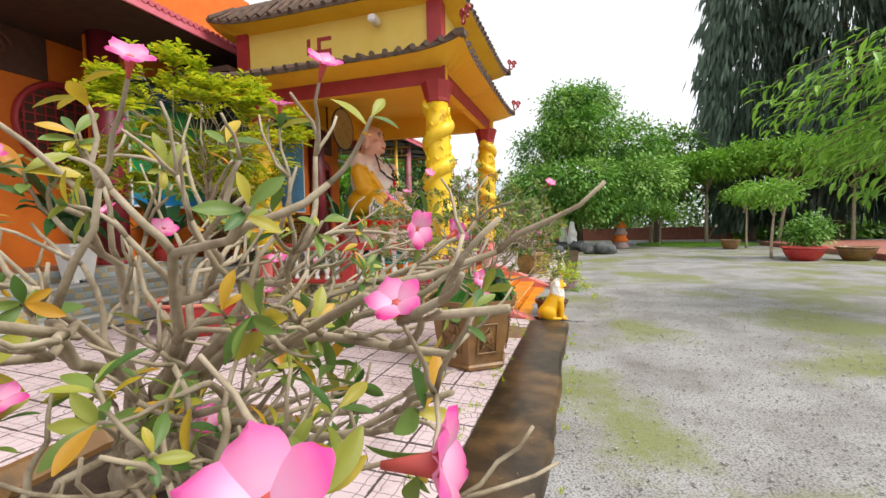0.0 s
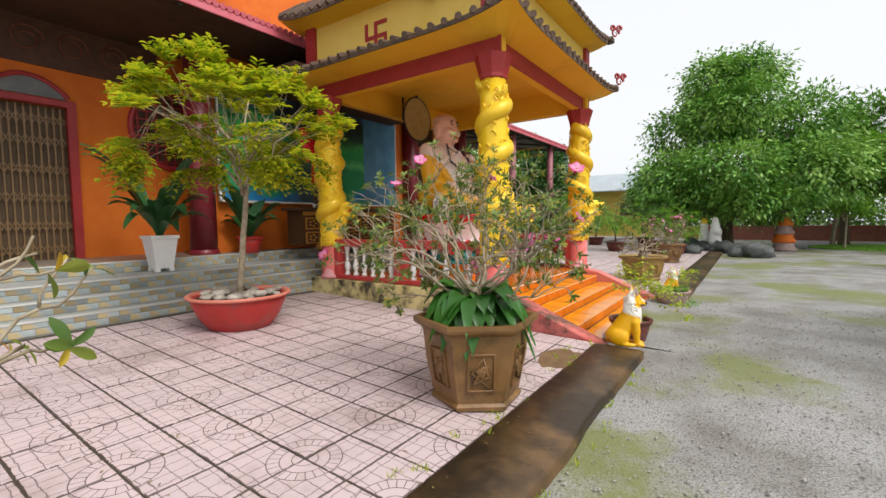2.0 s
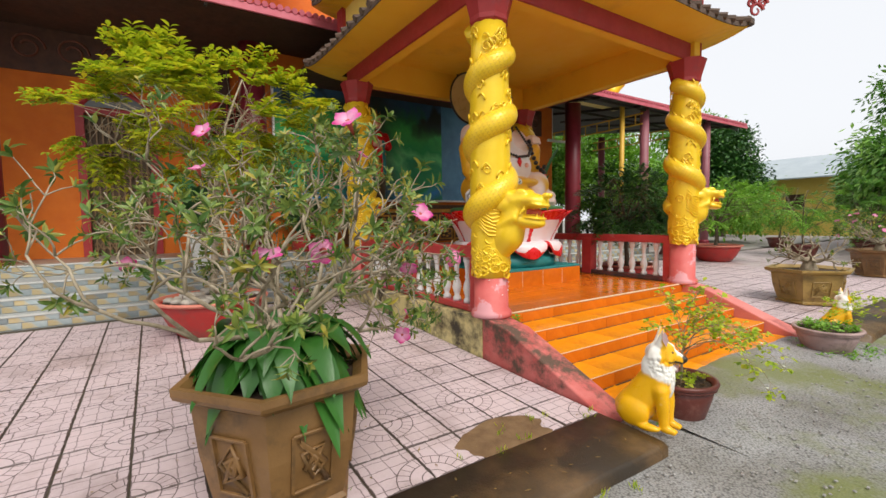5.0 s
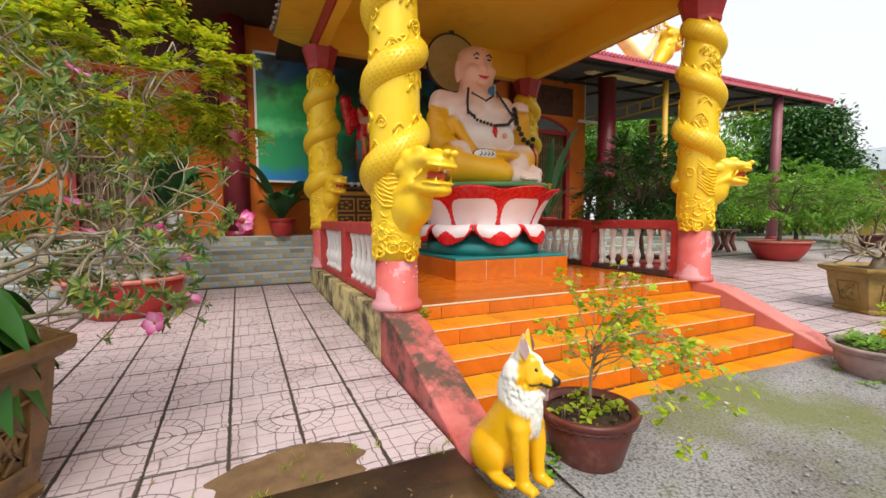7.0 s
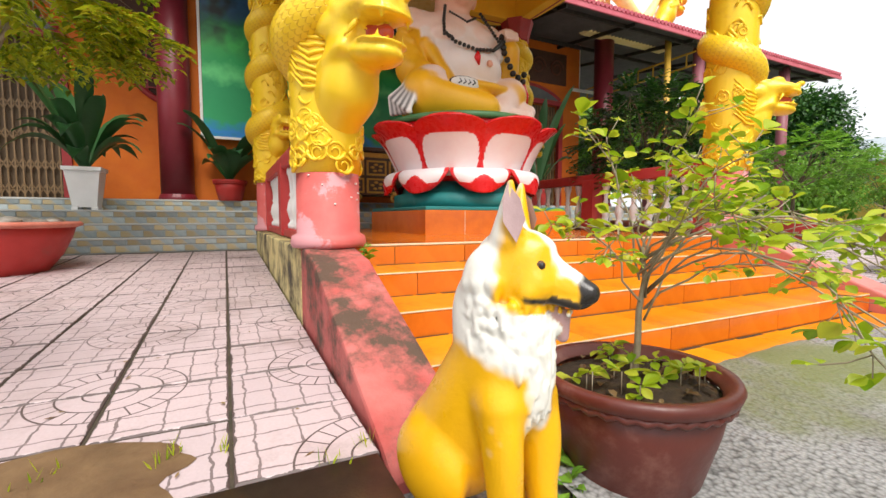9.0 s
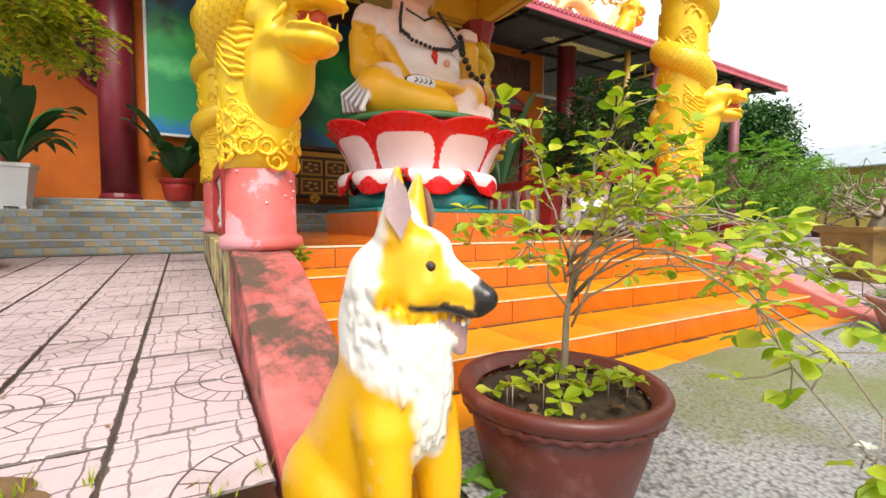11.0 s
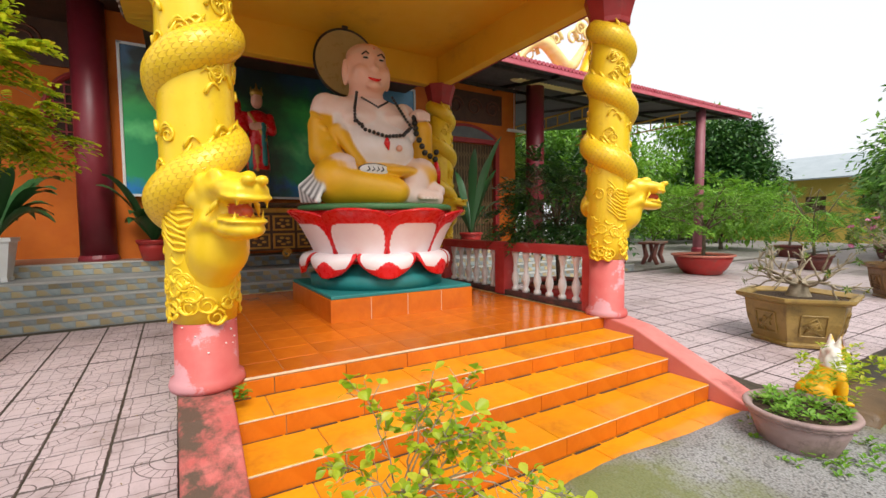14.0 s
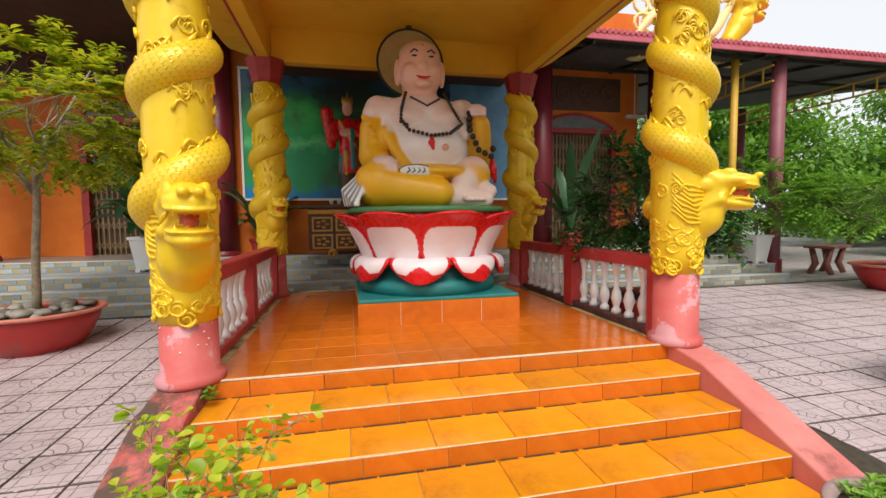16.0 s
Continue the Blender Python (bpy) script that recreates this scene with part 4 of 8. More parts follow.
skirt(X0 + 0.1, X1 - 0.05, Y0 + 0.02, Y1 - 0.02, 6.22, 0.5, 6.27, 0.2, SOFFIT, "upper")
part("roof_top", Geo().add([(X0 + .1, Y0, 6.9), (X1, Y0, 6.9), (X1, Y1, 6.9), (X0 + .1, Y1, 6.9), (-6.6, 10.98, 8.3), (-3.9, 10.98, 8.3)], [(0, 1, 5, 4), (1, 2, 5), (2, 3, 4, 5), (3, 0, 4)]), RIDGE, roof, "dark weathered roof tiles")
for k in (0, 1):
    z = (5.24, 6.47)[k]
    ov = (0.6, 0.5)[k]
    for y, s in ((Y0 - ov, -1), (Y1 + ov, 1)):
        x = X1 + ov
        part("corner_block", Geo().box((x - 0.04, y - s * 0.04, z + 0.06), (0.2, 0.2, 0.16), bev=0.03), RIDGE, roof)
        fl = Geo()
        for c, (dx, dz, r0, turns) in enumerate(((0.1, 0.16, 0.14, 1.2), (0.2, 0.3, 0.1, 1.4), (0.02, 0.32, 0.08, 1.3))):
            pts = []
            for i in range(15):
                a = i / 14 * turns * 2 * math.pi
                r = r0 * (1 - i / 18)
                e = dx + r * math.cos(a) * 0.8
                pts.append((x + e * 0.707, y + s * e * 0.707, z + 0.12 + dz * 0.8 + r * math.sin(a)))
            fl.tube(pts, [0.035 * (1 - i / 22) for i in range(15)], 6)
        part("corner_flourish", fl, RED_PAINT, roof, "dark red scrolled corner ornament")
for y, s in ((Y0 - 0.012, 1),):
    sy = Geo()
    cx, cz, a = -5.42, 5.62, 0.15
    for bx, bz, w, h in ((0, 0, 0.08, 4 * a), (0, 0, 4 * a, 0.08), (a, 2 * a - 0.04, 2 * a, 0.08), (-a, -2 * a + 0.04, 2 * a, 0.08), (-2 * a + 0.04, a, 0.08, 2 * a), (2 * a - 0.04, -a, 0.08, 2 * a)):
        sy.box((cx + bx, y + (0.002 if w > h else 0), cz + bz), (w, 0.03, h))
    part("buddhist_emblem", sy, RED_PAINT, roof, "dark red Buddhist emblem")
lamp = Geo().box((-4.0, Y0 - 0.2, 6.0), (0.16, 0.26, 0.16), bev=0.03).tube([(-4.0, Y0 + 0.02, 6.02), (-4.0, Y0 - 0.1, 6.02)], 0.03, 8)
solid("wall_camera", lamp, WHITE_PAINT, "small white camera fixed to the frieze", "camera")


# ---- porch: dragon columns ----
def curl(c, r, turns, ax, ay, k=16):
    return [Vector(c) + (r * (1 - 0.75 * i / k)) * (math.cos(turns * 2 * math.pi * i / k) * Vector(ax) + math.sin(turns * 2 * math.pi * i / k) * Vector(ay)) for i in range(k + 1)]


def dragon_head():
    """Head pointing along +x, joined to a neck that rises from below."""
    P = [("c", (-0.14, 0, -0.46), (0.03, 0, -0.24), 0.11, 0.14, 0, 0.05), ("c", (0.03, 0, -0.24), (0.1, 0, -0.05), 0.14, 0.13, 0, 0.05),
         ("e", (0.12, 0, 0.05), (0.17, 0.135, 0.1), 0, 0.04), ("e", (0.27, 0, 0.05), (0.15, 0.13, 0.065), 0, 0.04, (0, 8, 0)), ("e", (0.33, 0, 0.015), (0.1, 0.125, 0.022), 0, 0.012, (0, 10, 0)),
         ("e", (0.25, 0, -0.13), (0.14, 0.115, 0.055), 0, 0.03, (0, 8, 0)), ("e", (0.29, 0, -0.095), (0.11, 0.12, 0.018), 0, 0.01, (0, 8, 0)), ("e", (0.13, 0, -0.06), (0.1, 0.11, 0.09), 0, 0.03),
         ("e", (0.41, 0.035, 0.085), (0.035, 0.03, 0.025), 0, 0.02), ("e", (0.41, -0.035, 0.085), (0.035, 0.03, 0.025), 0, 0.02),
         ("e", (0.2, 0.085, 0.115), (0.06, 0.03, 0.035), 0, 0.02), ("e", (0.2, -0.085, 0.115), (0.06, 0.03, 0.035), 0, 0.02),
         ("e", (0.215, 0.1, 0.1), (0.022, 0.014, 0.02), 0, 0.005), ("e", (0.215, -0.1, 0.1), (0.022, 0.014, 0.02), 0, 0.005)]
    for s in (-1, 1):
        P += [("c", (0.08, s * 0.09, 0.1), (-0.1, s * 0.12, 0.12), 0.035, 0.02, 0, 0.03), ("e", (0.02, s * 0.12, 0.02), (0.07, 0.03, 0.05), 0, 0.03),
              ("c", (0.38, s * 0.075, 0.03), (0.385, s * 0.075, -0.055), 0.014, 0.004, 0, 0.006), ("c", (0.34, s * 0.07, -0.1), (0.345, s * 0.075, -0.045), 0.012, 0.004, 0, 0.006),
              ("c", (0.15, s * 0.11, -0.1), (0.0, s * 0.13, -0.16), 0.035, 0.015, 0, 0.03)]
        for i in range(4):
            P.append(("c", (0.24 - 0.07 * i, s * 0.105, -0.02 - 0.03 * i), (0.2 - 0.08 * i, s * 0.14, -0.08 - 0.03 * i), 0.016, 0.006, 0, 0.015))
    P.append(("c", (0.16, 0, -0.05), (0.33, 0, -0.055), 0.045, 0.03, 1, 0.008))
    return blend_mesh("dragon_head", P, [GOLD, mat("red mouth paint", (0.5, 0.06, 0.02), (0.55, 0.08, 0.03), 8, 0.4)], 0.011)


HEAD = dragon_head()


def dragon_column(x, y, az, pink, hz, coil, label, big=1.0):
    """coil: direction of the winding, height of one turn, and a height with the heading that the body has there."""
    ob = thing("dragon_column", (x, y, FLOOR), label, "column", "porch columns", "structure")
    part("base", Geo().lathe([(0.26, 0), (0.27, 0.03), (0.26, 0.08), (0.225, 0.1), (0.22, pink)], 32), PINK, ob, "faded pink red column base", True)
    flakes, fr = Geo(), random.Random(int(100 * y))
    for i in range(8):
        a, z, q = az + fr.uniform(-1.3, 0.9), fr.uniform(pink * 0.55, pink * 0.98), fr.uniform(0.004, 0.011)
        flakes.ball((0.224 * math.cos(a), 0.224 * math.sin(a), z), (q, q, q * 0.8), 6, lump=0.5)
    part("paint_flake", flakes, WHITE_PAINT, ob, "white flecks of bare plaster")
    part("shaft", Geo().lathe([(0.222, pink), (0.245, pink + 0.2), (0.262, hz), (0.26, 2.4), (0.242, 3.2), (0.215, 3.72)], 32), GOLD, ob, smooth=True)
    part("capital", Geo().lathe([(0.205, 3.7), (0.25, 3.74), (0.25, 3.8), (0.29, 3.95), (0.34, 4.12)], 8, turn=math.pi / 8), RED_PAINT, ob, "dark red flared capital")
    body, n = [], 150
    z0, z1 = hz - 0.22, 3.7
    for i in range(n + 1):
        t = i / n
        z = z0 + (z1 - z0) * t
        turns = (z - coil[2]) / coil[1]
        turns = turns if turns < 1 else 1 + (turns - 1) * 1.22
        a = coil[3] + coil[0] * turns * 2 * math.pi
        rr = 0.215 - 0.03 * t + 0.008 * math.sin(t * 25)
        body.append((rr * math.cos(a), rr * math.sin(a), z))
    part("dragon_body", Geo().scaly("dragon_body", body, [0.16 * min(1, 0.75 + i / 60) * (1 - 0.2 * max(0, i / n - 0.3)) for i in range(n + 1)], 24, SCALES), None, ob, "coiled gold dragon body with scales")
    head = part("dragon_head", HEAD, None, ob, "open-mouthed gold dragon head with fangs")
    head.matrix_basis = pose(0.2 * math.cos(az), 0.2 * math.sin(az), hz, 0, 0, math.degrees(az)) @ Matrix.Diagonal((1.08 * big, 1.08 * big, 1.12 * big, 1))
    rng = random.Random(int(100 * hz) + int(y))
    orn = Geo()
    for i in range(190):
        z = rng.uniform(pink + 0.04, hz - 0.2) if i < 80 else rng.uniform(hz - 0.1, 3.6)
        a = rng.uniform(0, 2 * math.pi)
        o, s = Vector((math.cos(a), math.sin(a), 0)), Vector((-math.sin(a), math.cos(a), 0))
        ro = 0.245 if i < 80 else 0.266 - 0.014 * max(0, z - 2.2)
        c = o * ro + Vector((0, 0, z))
        sg = rng.choice((-1, 1))
        pts = curl(c, rng.uniform(0.05, 0.085), 1.5, s * sg, (0, 0, 1))
        pts = [Vector((p.x, p.y, 0)).normalized() * ro + Vector((0, 0, p.z)) for p in pts]
        if i < 80 or i % 2:
            orn.tube(pts, [0.011 - 0.0003 * j for j in range(len(pts))], 6)
        rise = -1 if i < 80 else 1.6
        tail = [pts[0] + (s * sg * -0.02 * j + Vector((0, 0, rise * (0.035 * j - 0.006 * j * j)))) for j in range(6)]
        tail = [Vector((p.x, p.y, 0)).normalized() * (ro + 0.003) + Vector((0, 0, p.z)) for p in tail]
        orn.tube(tail, [0.015, 0.016, 0.014, 0.012, 0.008, 0.004], 6)
    part("cloud_scrolls", orn, GOLD, ob, smooth=True)
    mane = Geo()
    for k in range(9):
        pts = []
        for j in range(9):
            a = az - 0.25 - 1.5 * j / 8
            pts.append((0.264 * math.cos(a), 0.264 * math.sin(a), hz + 0.06 - 0.045 * k - 0.1 * math.sin(math.pi * j / 8) + 0.09 * j / 8 + 0.012 * math.sin(1.9 * j + k)))
        mane.tube(pts, [0.005 + 0.01 * math.sin(math.pi * (j + 0.5) / 9) for j in range(9)], 6)
    part("mane", mane, GOLD, ob, "wavy gold mane", True)
    fin = Geo()
    for i in range(24, n - 6, 5):
        p, q = Vector(body[i]), Vector(body[i + 3])
        o = Vector((p.x, p.y, 0)).normalized()
        w = (o * 0.35 + Vector((0, 0, 1))).normalized()
        b = p + w * 0.13
        fin.tube([b - (q - p) * 0.6, b + w * 0.045, b + w * 0.085 + (q - p) * 0.5], [0.03, 0.022, 0.004], 6)
    part("back_fin", fin, GOLD, ob, smooth=True)
    claw = Geo()
    leg = [(0.2 * math.cos(az + 0.7), 0.2 * math.sin(az + 0.7), hz - 0.2), (0.27 * math.cos(az + 0.3), 0.27 * math.sin(az + 0.3), hz - 0.34), (0.25 * math.cos(az - 0.25), 0.25 * math.sin(az - 0.25), hz - 0.58)]
    claw.tube(leg, [0.085, 0.06, 0.02], 10)
    part("leg", claw, GOLD, ob, smooth=True)


dragon_column(XF, YA, radians(22), 0.52, 1.42, (1, 0.9, 1.42, radians(-90)), "gold dragon coiled round a pink-based front column", 1.3)
dragon_column(XF, YB, radians(48), 0.75, 1.62, (-1, 0.82, 2.23, radians(-130)), "gold dragon coiled round a taller pink-based column", 1.1)
dragon_column(XR, YA, radians(25), 0.75, 1.6, (1, 0.85, 1.6, radians(-60)), "gold dragon coiled round a shaded rear column")
dragon_column(XR, YB, radians(20), 0.75, 1.6, (-1, 0.85, 2.2, radians(-130)), "gold dragon coiled round a shaded rear column")

# ---- balustrades ----
BALUSTER = Geo().lathe([(0.06, 0), (0.06, 0.05), (0.035, 0.08), (0.05, 0.13), (0.068, 0.2), (0.055, 0.28), (0.03, 0.34), (0.042, 0.37), (0.03, 0.4), (0.036, 0.5), (0.05, 0.58), (0.06, 0.6), (0.06, 0.66)], 12).mesh("baluster", WHITE_PAINT, True)


STAINED = mat("mould-black rail foot", (0.05, 0.03, 0.025), (0.16, 0.05, 0.045), 6, 0.8, 50, 0.6, dirt=(0.3, 0.06, 0.05), dirt_scale=3)


def balustrade(y, label, foot, foot_label):
    ob = thing("balustrade", (0, y, FLOOR), label, "balustrade", "porch balustrades", "structure")
    x0, x1 = XR + 0.22, XF - 0.22
    part("handrail", Geo().box(((x0 + x1) / 2, 0, 0.83), (x1 - x0, 0.2, 0.15), bev=0.015), RAIL_RED, ob, "worn red handrail")
    part("bottom_rail", Geo().box(((x0 + x1) / 2, 0, 0.045), (x1 - x0, 0.18, 0.09), bev=0.01), foot, ob, foot_label)
    for x in (x0 - 0.02, (x0 + x1) / 2, x1 + 0.02):
        part("post", Geo().box((x, 0, 0.41), (0.24, 0.22, 0.82), bev=0.012), RAIL_RED, ob, "worn red post")
    xs = list(np.linspace(x0 + 0.3, (x0 + x1) / 2 - 0.3, 6)) + list(np.linspace((x0 + x1) / 2 + 0.3, x1 - 0.3, 6))
    for x in xs:
        part("baluster", BALUSTER, None, ob).matrix_basis = pose(x, 0, 0.09)


balustrade(YA, "red balustrade with white turned balusters, weathered", RAIL_RED, "worn red bottom rail")
balustrade(YB, "red balustrade with white turned balusters, mould-stained foot", STAINED, "mould-black bottom rail")

# ---- lotus seat and statue ----
LX, LY = -5.3, 11.1
ped = thing("pedestal", (LX, LY, FLOOR), "orange tiled square pedestal under the lotus", "pedestal", kind="")
part("body", Geo().box((0, 0, 0.15), (2.1, 2.12, 0.3), bev=0.006), PORCH_TILE, ped)
for y in (-0.53, 0, 0.53):
    part("joint", Geo().box((1.05, y, 0.15), (0.006, 0.006, 0.29)), GROUT, ped)
part("top_slab", Geo().box((0, 0, 0.32), (2.08, 2.1, 0.05), bev=0.012), TEAL, ped, "teal painted slab")

lotus = thing("lotus_throne", (LX, LY, FLOOR + 0.345), "red and white painted lotus throne on a teal drum", "lotus throne")
part("drum", Geo().lathe([(1.0, 0), (1.0, 0.17), (0.9, 0.2), (0.82, 0.34)], 40), TEAL, lotus, "teal drum", True)
part("core", Geo().lathe([(0.78, 0.3), (0.85, 0.5), (1.1, 1.0), (1.12, 1.1)], 40), LOTUS_RED, lotus, smooth=True)
part("seat_disc", Geo().lathe([(1.14, 1.08), (1.16, 1.1), (1.16, 1.15), (1.12, 1.17)], 40), LOTUS_GREEN, lotus, "dull green disc", True)


def petal(z0, z1, r0, r1, half, flare, thick, field, n=52, rows=48):
    """Curved petal standing on the x axis, from height z0 to z1; field(u, t): whether the spot is white, else red."""
    g, vs = Geo(), []
    for i in range(rows + 1):
        t = i / rows
        w = half * (0.8 + 0.3 * math.sin(math.pi * min(t * 0.7 + 0.08, 1))) * (1 if t < 0.8 else math.sqrt(max(0.03, 1 - ((t - 0.8) / 0.2) ** 2 * 0.7)))
        for j in range(n + 1):
            u = 2 * j / n - 1
            r = r0 + (r1 - r0) * t ** 1.3 + flare * max(0, t - 0.72) ** 2 * 12 - thick * u * u
            vs.append((r * math.cos(u * w), r * math.sin(u * w), z0 + (z1 - z0) * t))
    fs = [(i * (n + 1) + j, i * (n + 1) + j + 1, (i + 1) * (n + 1) + j + 1, (i + 1) * (n + 1) + j) for i in range(rows) for j in range(n)]
    g.add(vs, fs)
    g.m = [int(field(abs(2 * (j + 0.5) / n - 1), (i + 0.5) / rows)) for i in range(rows) for j in range(n)]
    return g


up_mesh = petal(0.4, 1.07, 0.95, 1.27, 0.4, 0.1, 0.05, lambda u, t: (u / (0.95 - 0.3 * t)) ** 6 + (t / 0.75) ** 8 < 1).mesh("petal", [LOTUS_RED, LOTUS_WHITE], True)


def drooping_petal(n=48, rows=40):
    """Low petal that bulges outwards and hangs down over the drum, white above a red lip."""
    g, vs = Geo(), []
    for i in range(rows + 1):
        t = i / rows
        w = 0.385 * (0.9 + 0.1 * math.sin(math.pi * t)) * (1 if t < 0.6 else math.sqrt(max(0.02, 1 - ((t - 0.6) / 0.4) ** 2 * 0.75)))
        for j in range(n + 1):
            u = 2 * j / n - 1
            r = 0.86 + 0.3 * math.sin(math.pi / 2 * min(1, 1.25 * t)) - 0.07 * u * u - 0.1 * max(0, t - 0.8)
            z = 0.47 + 0.05 * math.sin(math.pi * t) - 0.3 * t ** 2.2 + 0.04 * u * u * t
            vs.append((r * math.cos(u * w), r * math.sin(u * w), z))
    g.add(vs, [(i * (n + 1) + j, (i + 1) * (n + 1) + j, (i + 1) * (n + 1) + j + 1, i * (n + 1) + j + 1) for i in range(rows) for j in range(n)])
    g.m = [int((i + 0.5) / rows < 0.64 + 0.2 * min(1, abs(2 * (j + 0.5) / n - 1) / 0.45) and abs(2 * (j + 0.5) / n - 1) < 0.88) for i in range(rows) for j in range(n)]
    return g


low_mesh = drooping_petal().mesh("petal", [LOTUS_RED, LOTUS_WHITE], True)
for k in range(8):
    for me, turn, th, name, lab in ((up_mesh, 45 * k + 8, 0.035, "petal", ""), (low_mesh, 45 * k + 30, 0.05, "lower_petal", "")):
        p = part(name, me, None, lotus)
        p.matrix_basis = pose(0, 0, 0, 0, 0, turn)
        s = p.modifiers.new("thickness", "SOLIDIFY")
        s.thickness, s.offset = th, -1


def seated_statue():
    """Laughing seated figure in a gold robe, facing +x; slots: flesh, robe, black, white, red, face, belly."""
    S, R, K, W, D, F, B, H = range(8)
    P = [("e", (-0.1, 0, 0.42), (0.62, 0.8, 0.42), R, 0.1), ("e", (-0.12, 0.02, 1.05), (0.5, 0.68, 0.62), B, 0.12), ("e", (0.12, 0.08, 0.85), (0.46, 0.58, 0.4), B, 0.12),
         ("e", (-0.12, -0.02, 1.4), (0.4, 0.76, 0.31), S, 0.12), ("e", (0.18, -0.22, 1.3), (0.2, 0.28, 0.16), S, 0.06), ("e", (0.18, 0.3, 1.3), (0.2, 0.28, 0.16), S, 0.06),
         ("c", (-0.15, -0.03, 1.55), (-0.05, -0.03, 1.85), 0.26, 0.26, F, 0.08), ("e", (-0.02, -0.03, 2.13), (0.31, 0.315, 0.36), F, 0.04), ("e", (0.06, -0.03, 1.93), (0.27, 0.31, 0.21), F, 0.06),
         ("e", (0.29, -0.03, 2.05), (0.055, 0.065, 0.055), F, 0.03), ("e", (0.28, -0.03, 2.12), (0.03, 0.035, 0.08), F, 0.03), ("e", (0.2, 0.14, 2.0), (0.11, 0.12, 0.1), F, 0.04), ("e", (0.2, -0.2, 2.0), (0.11, 0.12, 0.1), F, 0.04), ("e", (0.27, -0.03, 1.8), (0.08, 0.12, 0.06), F, 0.04),
         ("e", (-0.03, 0.31, 2.03), (0.08, 0.05, 0.2), F, 0.03), ("e", (-0.03, -0.37, 2.03), (0.08, 0.05, 0.2), F, 0.03), ("e", (-0.04, -0.03, 2.3), (0.31, 0.305, 0.19), H, 0.02),
         # robe sleeves and arms
         ("c", (-0.12, -0.66, 1.5), (-0.08, -0.7, 1.4), 0.2, 0.2, S, 0.06), ("c", (-0.06, -0.72, 1.18), (0.08, -0.74, 0.78), 0.225, 0.23, R, 0.03), ("c", (0.08, -0.74, 0.76), (0.36, -0.68, 0.66), 0.2, 0.15, R, 0.06), ("e", (0.5, -0.62, 0.62), (0.17, 0.17, 0.1), S, 0.04),
         ("c", (-0.2, 0.66, 1.5), (-0.02, 0.88, 1.1), 0.22, 0.2, S, 0.06), ("c", (-0.02, 0.88, 0.75), (0.12, 0.86, 1.25), 0.22, 0.17, R, 0.06), ("e", (0.16, 0.8, 1.46), (0.13, 0.16, 0.11), S, 0.04),
         # robe edges down the chest
         ("c", (-0.05, -0.52, 1.56), (0.2, -0.54, 1.1), 0.1, 0.09, B, 0.06), ("c", (0.2, -0.58, 1.1), (0.42, -0.35, 0.62), 0.09, 0.08, R, 0.05),
         ("c", (-0.05, 0.56, 1.56), (0.2, 0.6, 1.1), 0.1, 0.09, B, 0.06),
         # legs, lap and feet
         ("c", (-0.1, -0.5, 0.36), (0.45, -0.72, 0.34), 0.34, 0.32, R, 0.08), ("c", (0.45, -0.72, 0.32), (0.68, 0.1, 0.2), 0.3, 0.2, R, 0.08), ("c", (-0.1, 0.5, 0.4), (0.42, 0.66, 0.45), 0.32, 0.26, R, 0.08),
         ("c", (0.42, 0.66, 0.5), (0.6, 0.4, 0.2), 0.24, 0.16, S, 0.06), ("c", (0.6, 0.3, 0.14), (0.74, 0.75, 0.1), 0.14, 0.12, S, 0.04), ("e", (0.45, 0.1, 0.5), (0.3, 0.5, 0.1), R, 0.06),
         ("c", (0.5, 0.72, 0.3), (0.66, 0.85, 0.22), 0.13, 0.1, S, 0.05)]
    for i in range(5):
        P.append(("c", (0.58, -0.74 + 0.06 * i, 0.63), (0.68, -0.73 + 0.055 * i, 0.5), 0.034, 0.03, S, 0.01))
        P.append(("c", (0.26, 0.7 + 0.05 * i, 1.48), (0.3, 0.7 + 0.05 * i, 1.38), 0.032, 0.026, S, 0.01))
        P.append(("c", (0.8, 0.45 + 0.06 * i, 0.12), (0.86, 0.46 + 0.06 * i, 0.1), 0.04, 0.035, S, 0.012))
    for i in range(9):
        f = i / 8
        P.append(("c", (0.5 + 0.1 * f, -0.84 + 0.06 * f, 0.58), (0.46 + 0.22 * f, -1.2 + 0.16 * f, 0.24 - 0.2 * f), 0.026, 0.034, K if i % 2 else W, 0.004))
        P.append(("c", (0.46 + 0.22 * f, -1.2 + 0.16 * f, 0.24 - 0.2 * f), (0.44 + 0.23 * f, -1.17 + 0.16 * f, 0.04), 0.034, 0.034, K if i % 2 else W, 0.006))
    for i in range(6):
        P.append(("c", (0.32 + 0.06 * i, -0.95 + 0.02 * i, 0.18 + 0.04 * i), (0.72 - 0.02 * i, -0.2 + 0.1 * i, 0.24 + 0.05 * i), 0.03, 0.02, R, 0.05))
    for i in range(5):
        P.append(("c", (-0.02, -0.9 + 0.02 * i, 1.36 - 0.12 * i), (0.24, -0.8 + 0.03 * i, 1.24 - 0.13 * i), 0.025, 0.02, R, 0.05))
    tones = [(0.86, 0.66, 0.58), (0.86, 0.45, 0.014), (0.02, 0.015, 0.015), (0.82, 0.81, 0.8), (0.7, 0.01, 0.015), (0.84, 0.5, 0.38), (0.88, 0.79, 0.75), (0.7, 0.44, 0.32)]
    me = blend_mesh("statue", P, [painted_mat("statue paint", 0.4, 45, 0.1)], 0.021, tones)
    g = Geo()

    def beads(pts, r, slot=K):
        pts = [Vector(p) for p in pts]
        for a, b in zip(pts, pts[1:]):
            n = max(1, int((b - a).length / (r * 1.8)))
            for i in range(n):
                g.ball(a.lerp(b, i / n), r, 8, slot)

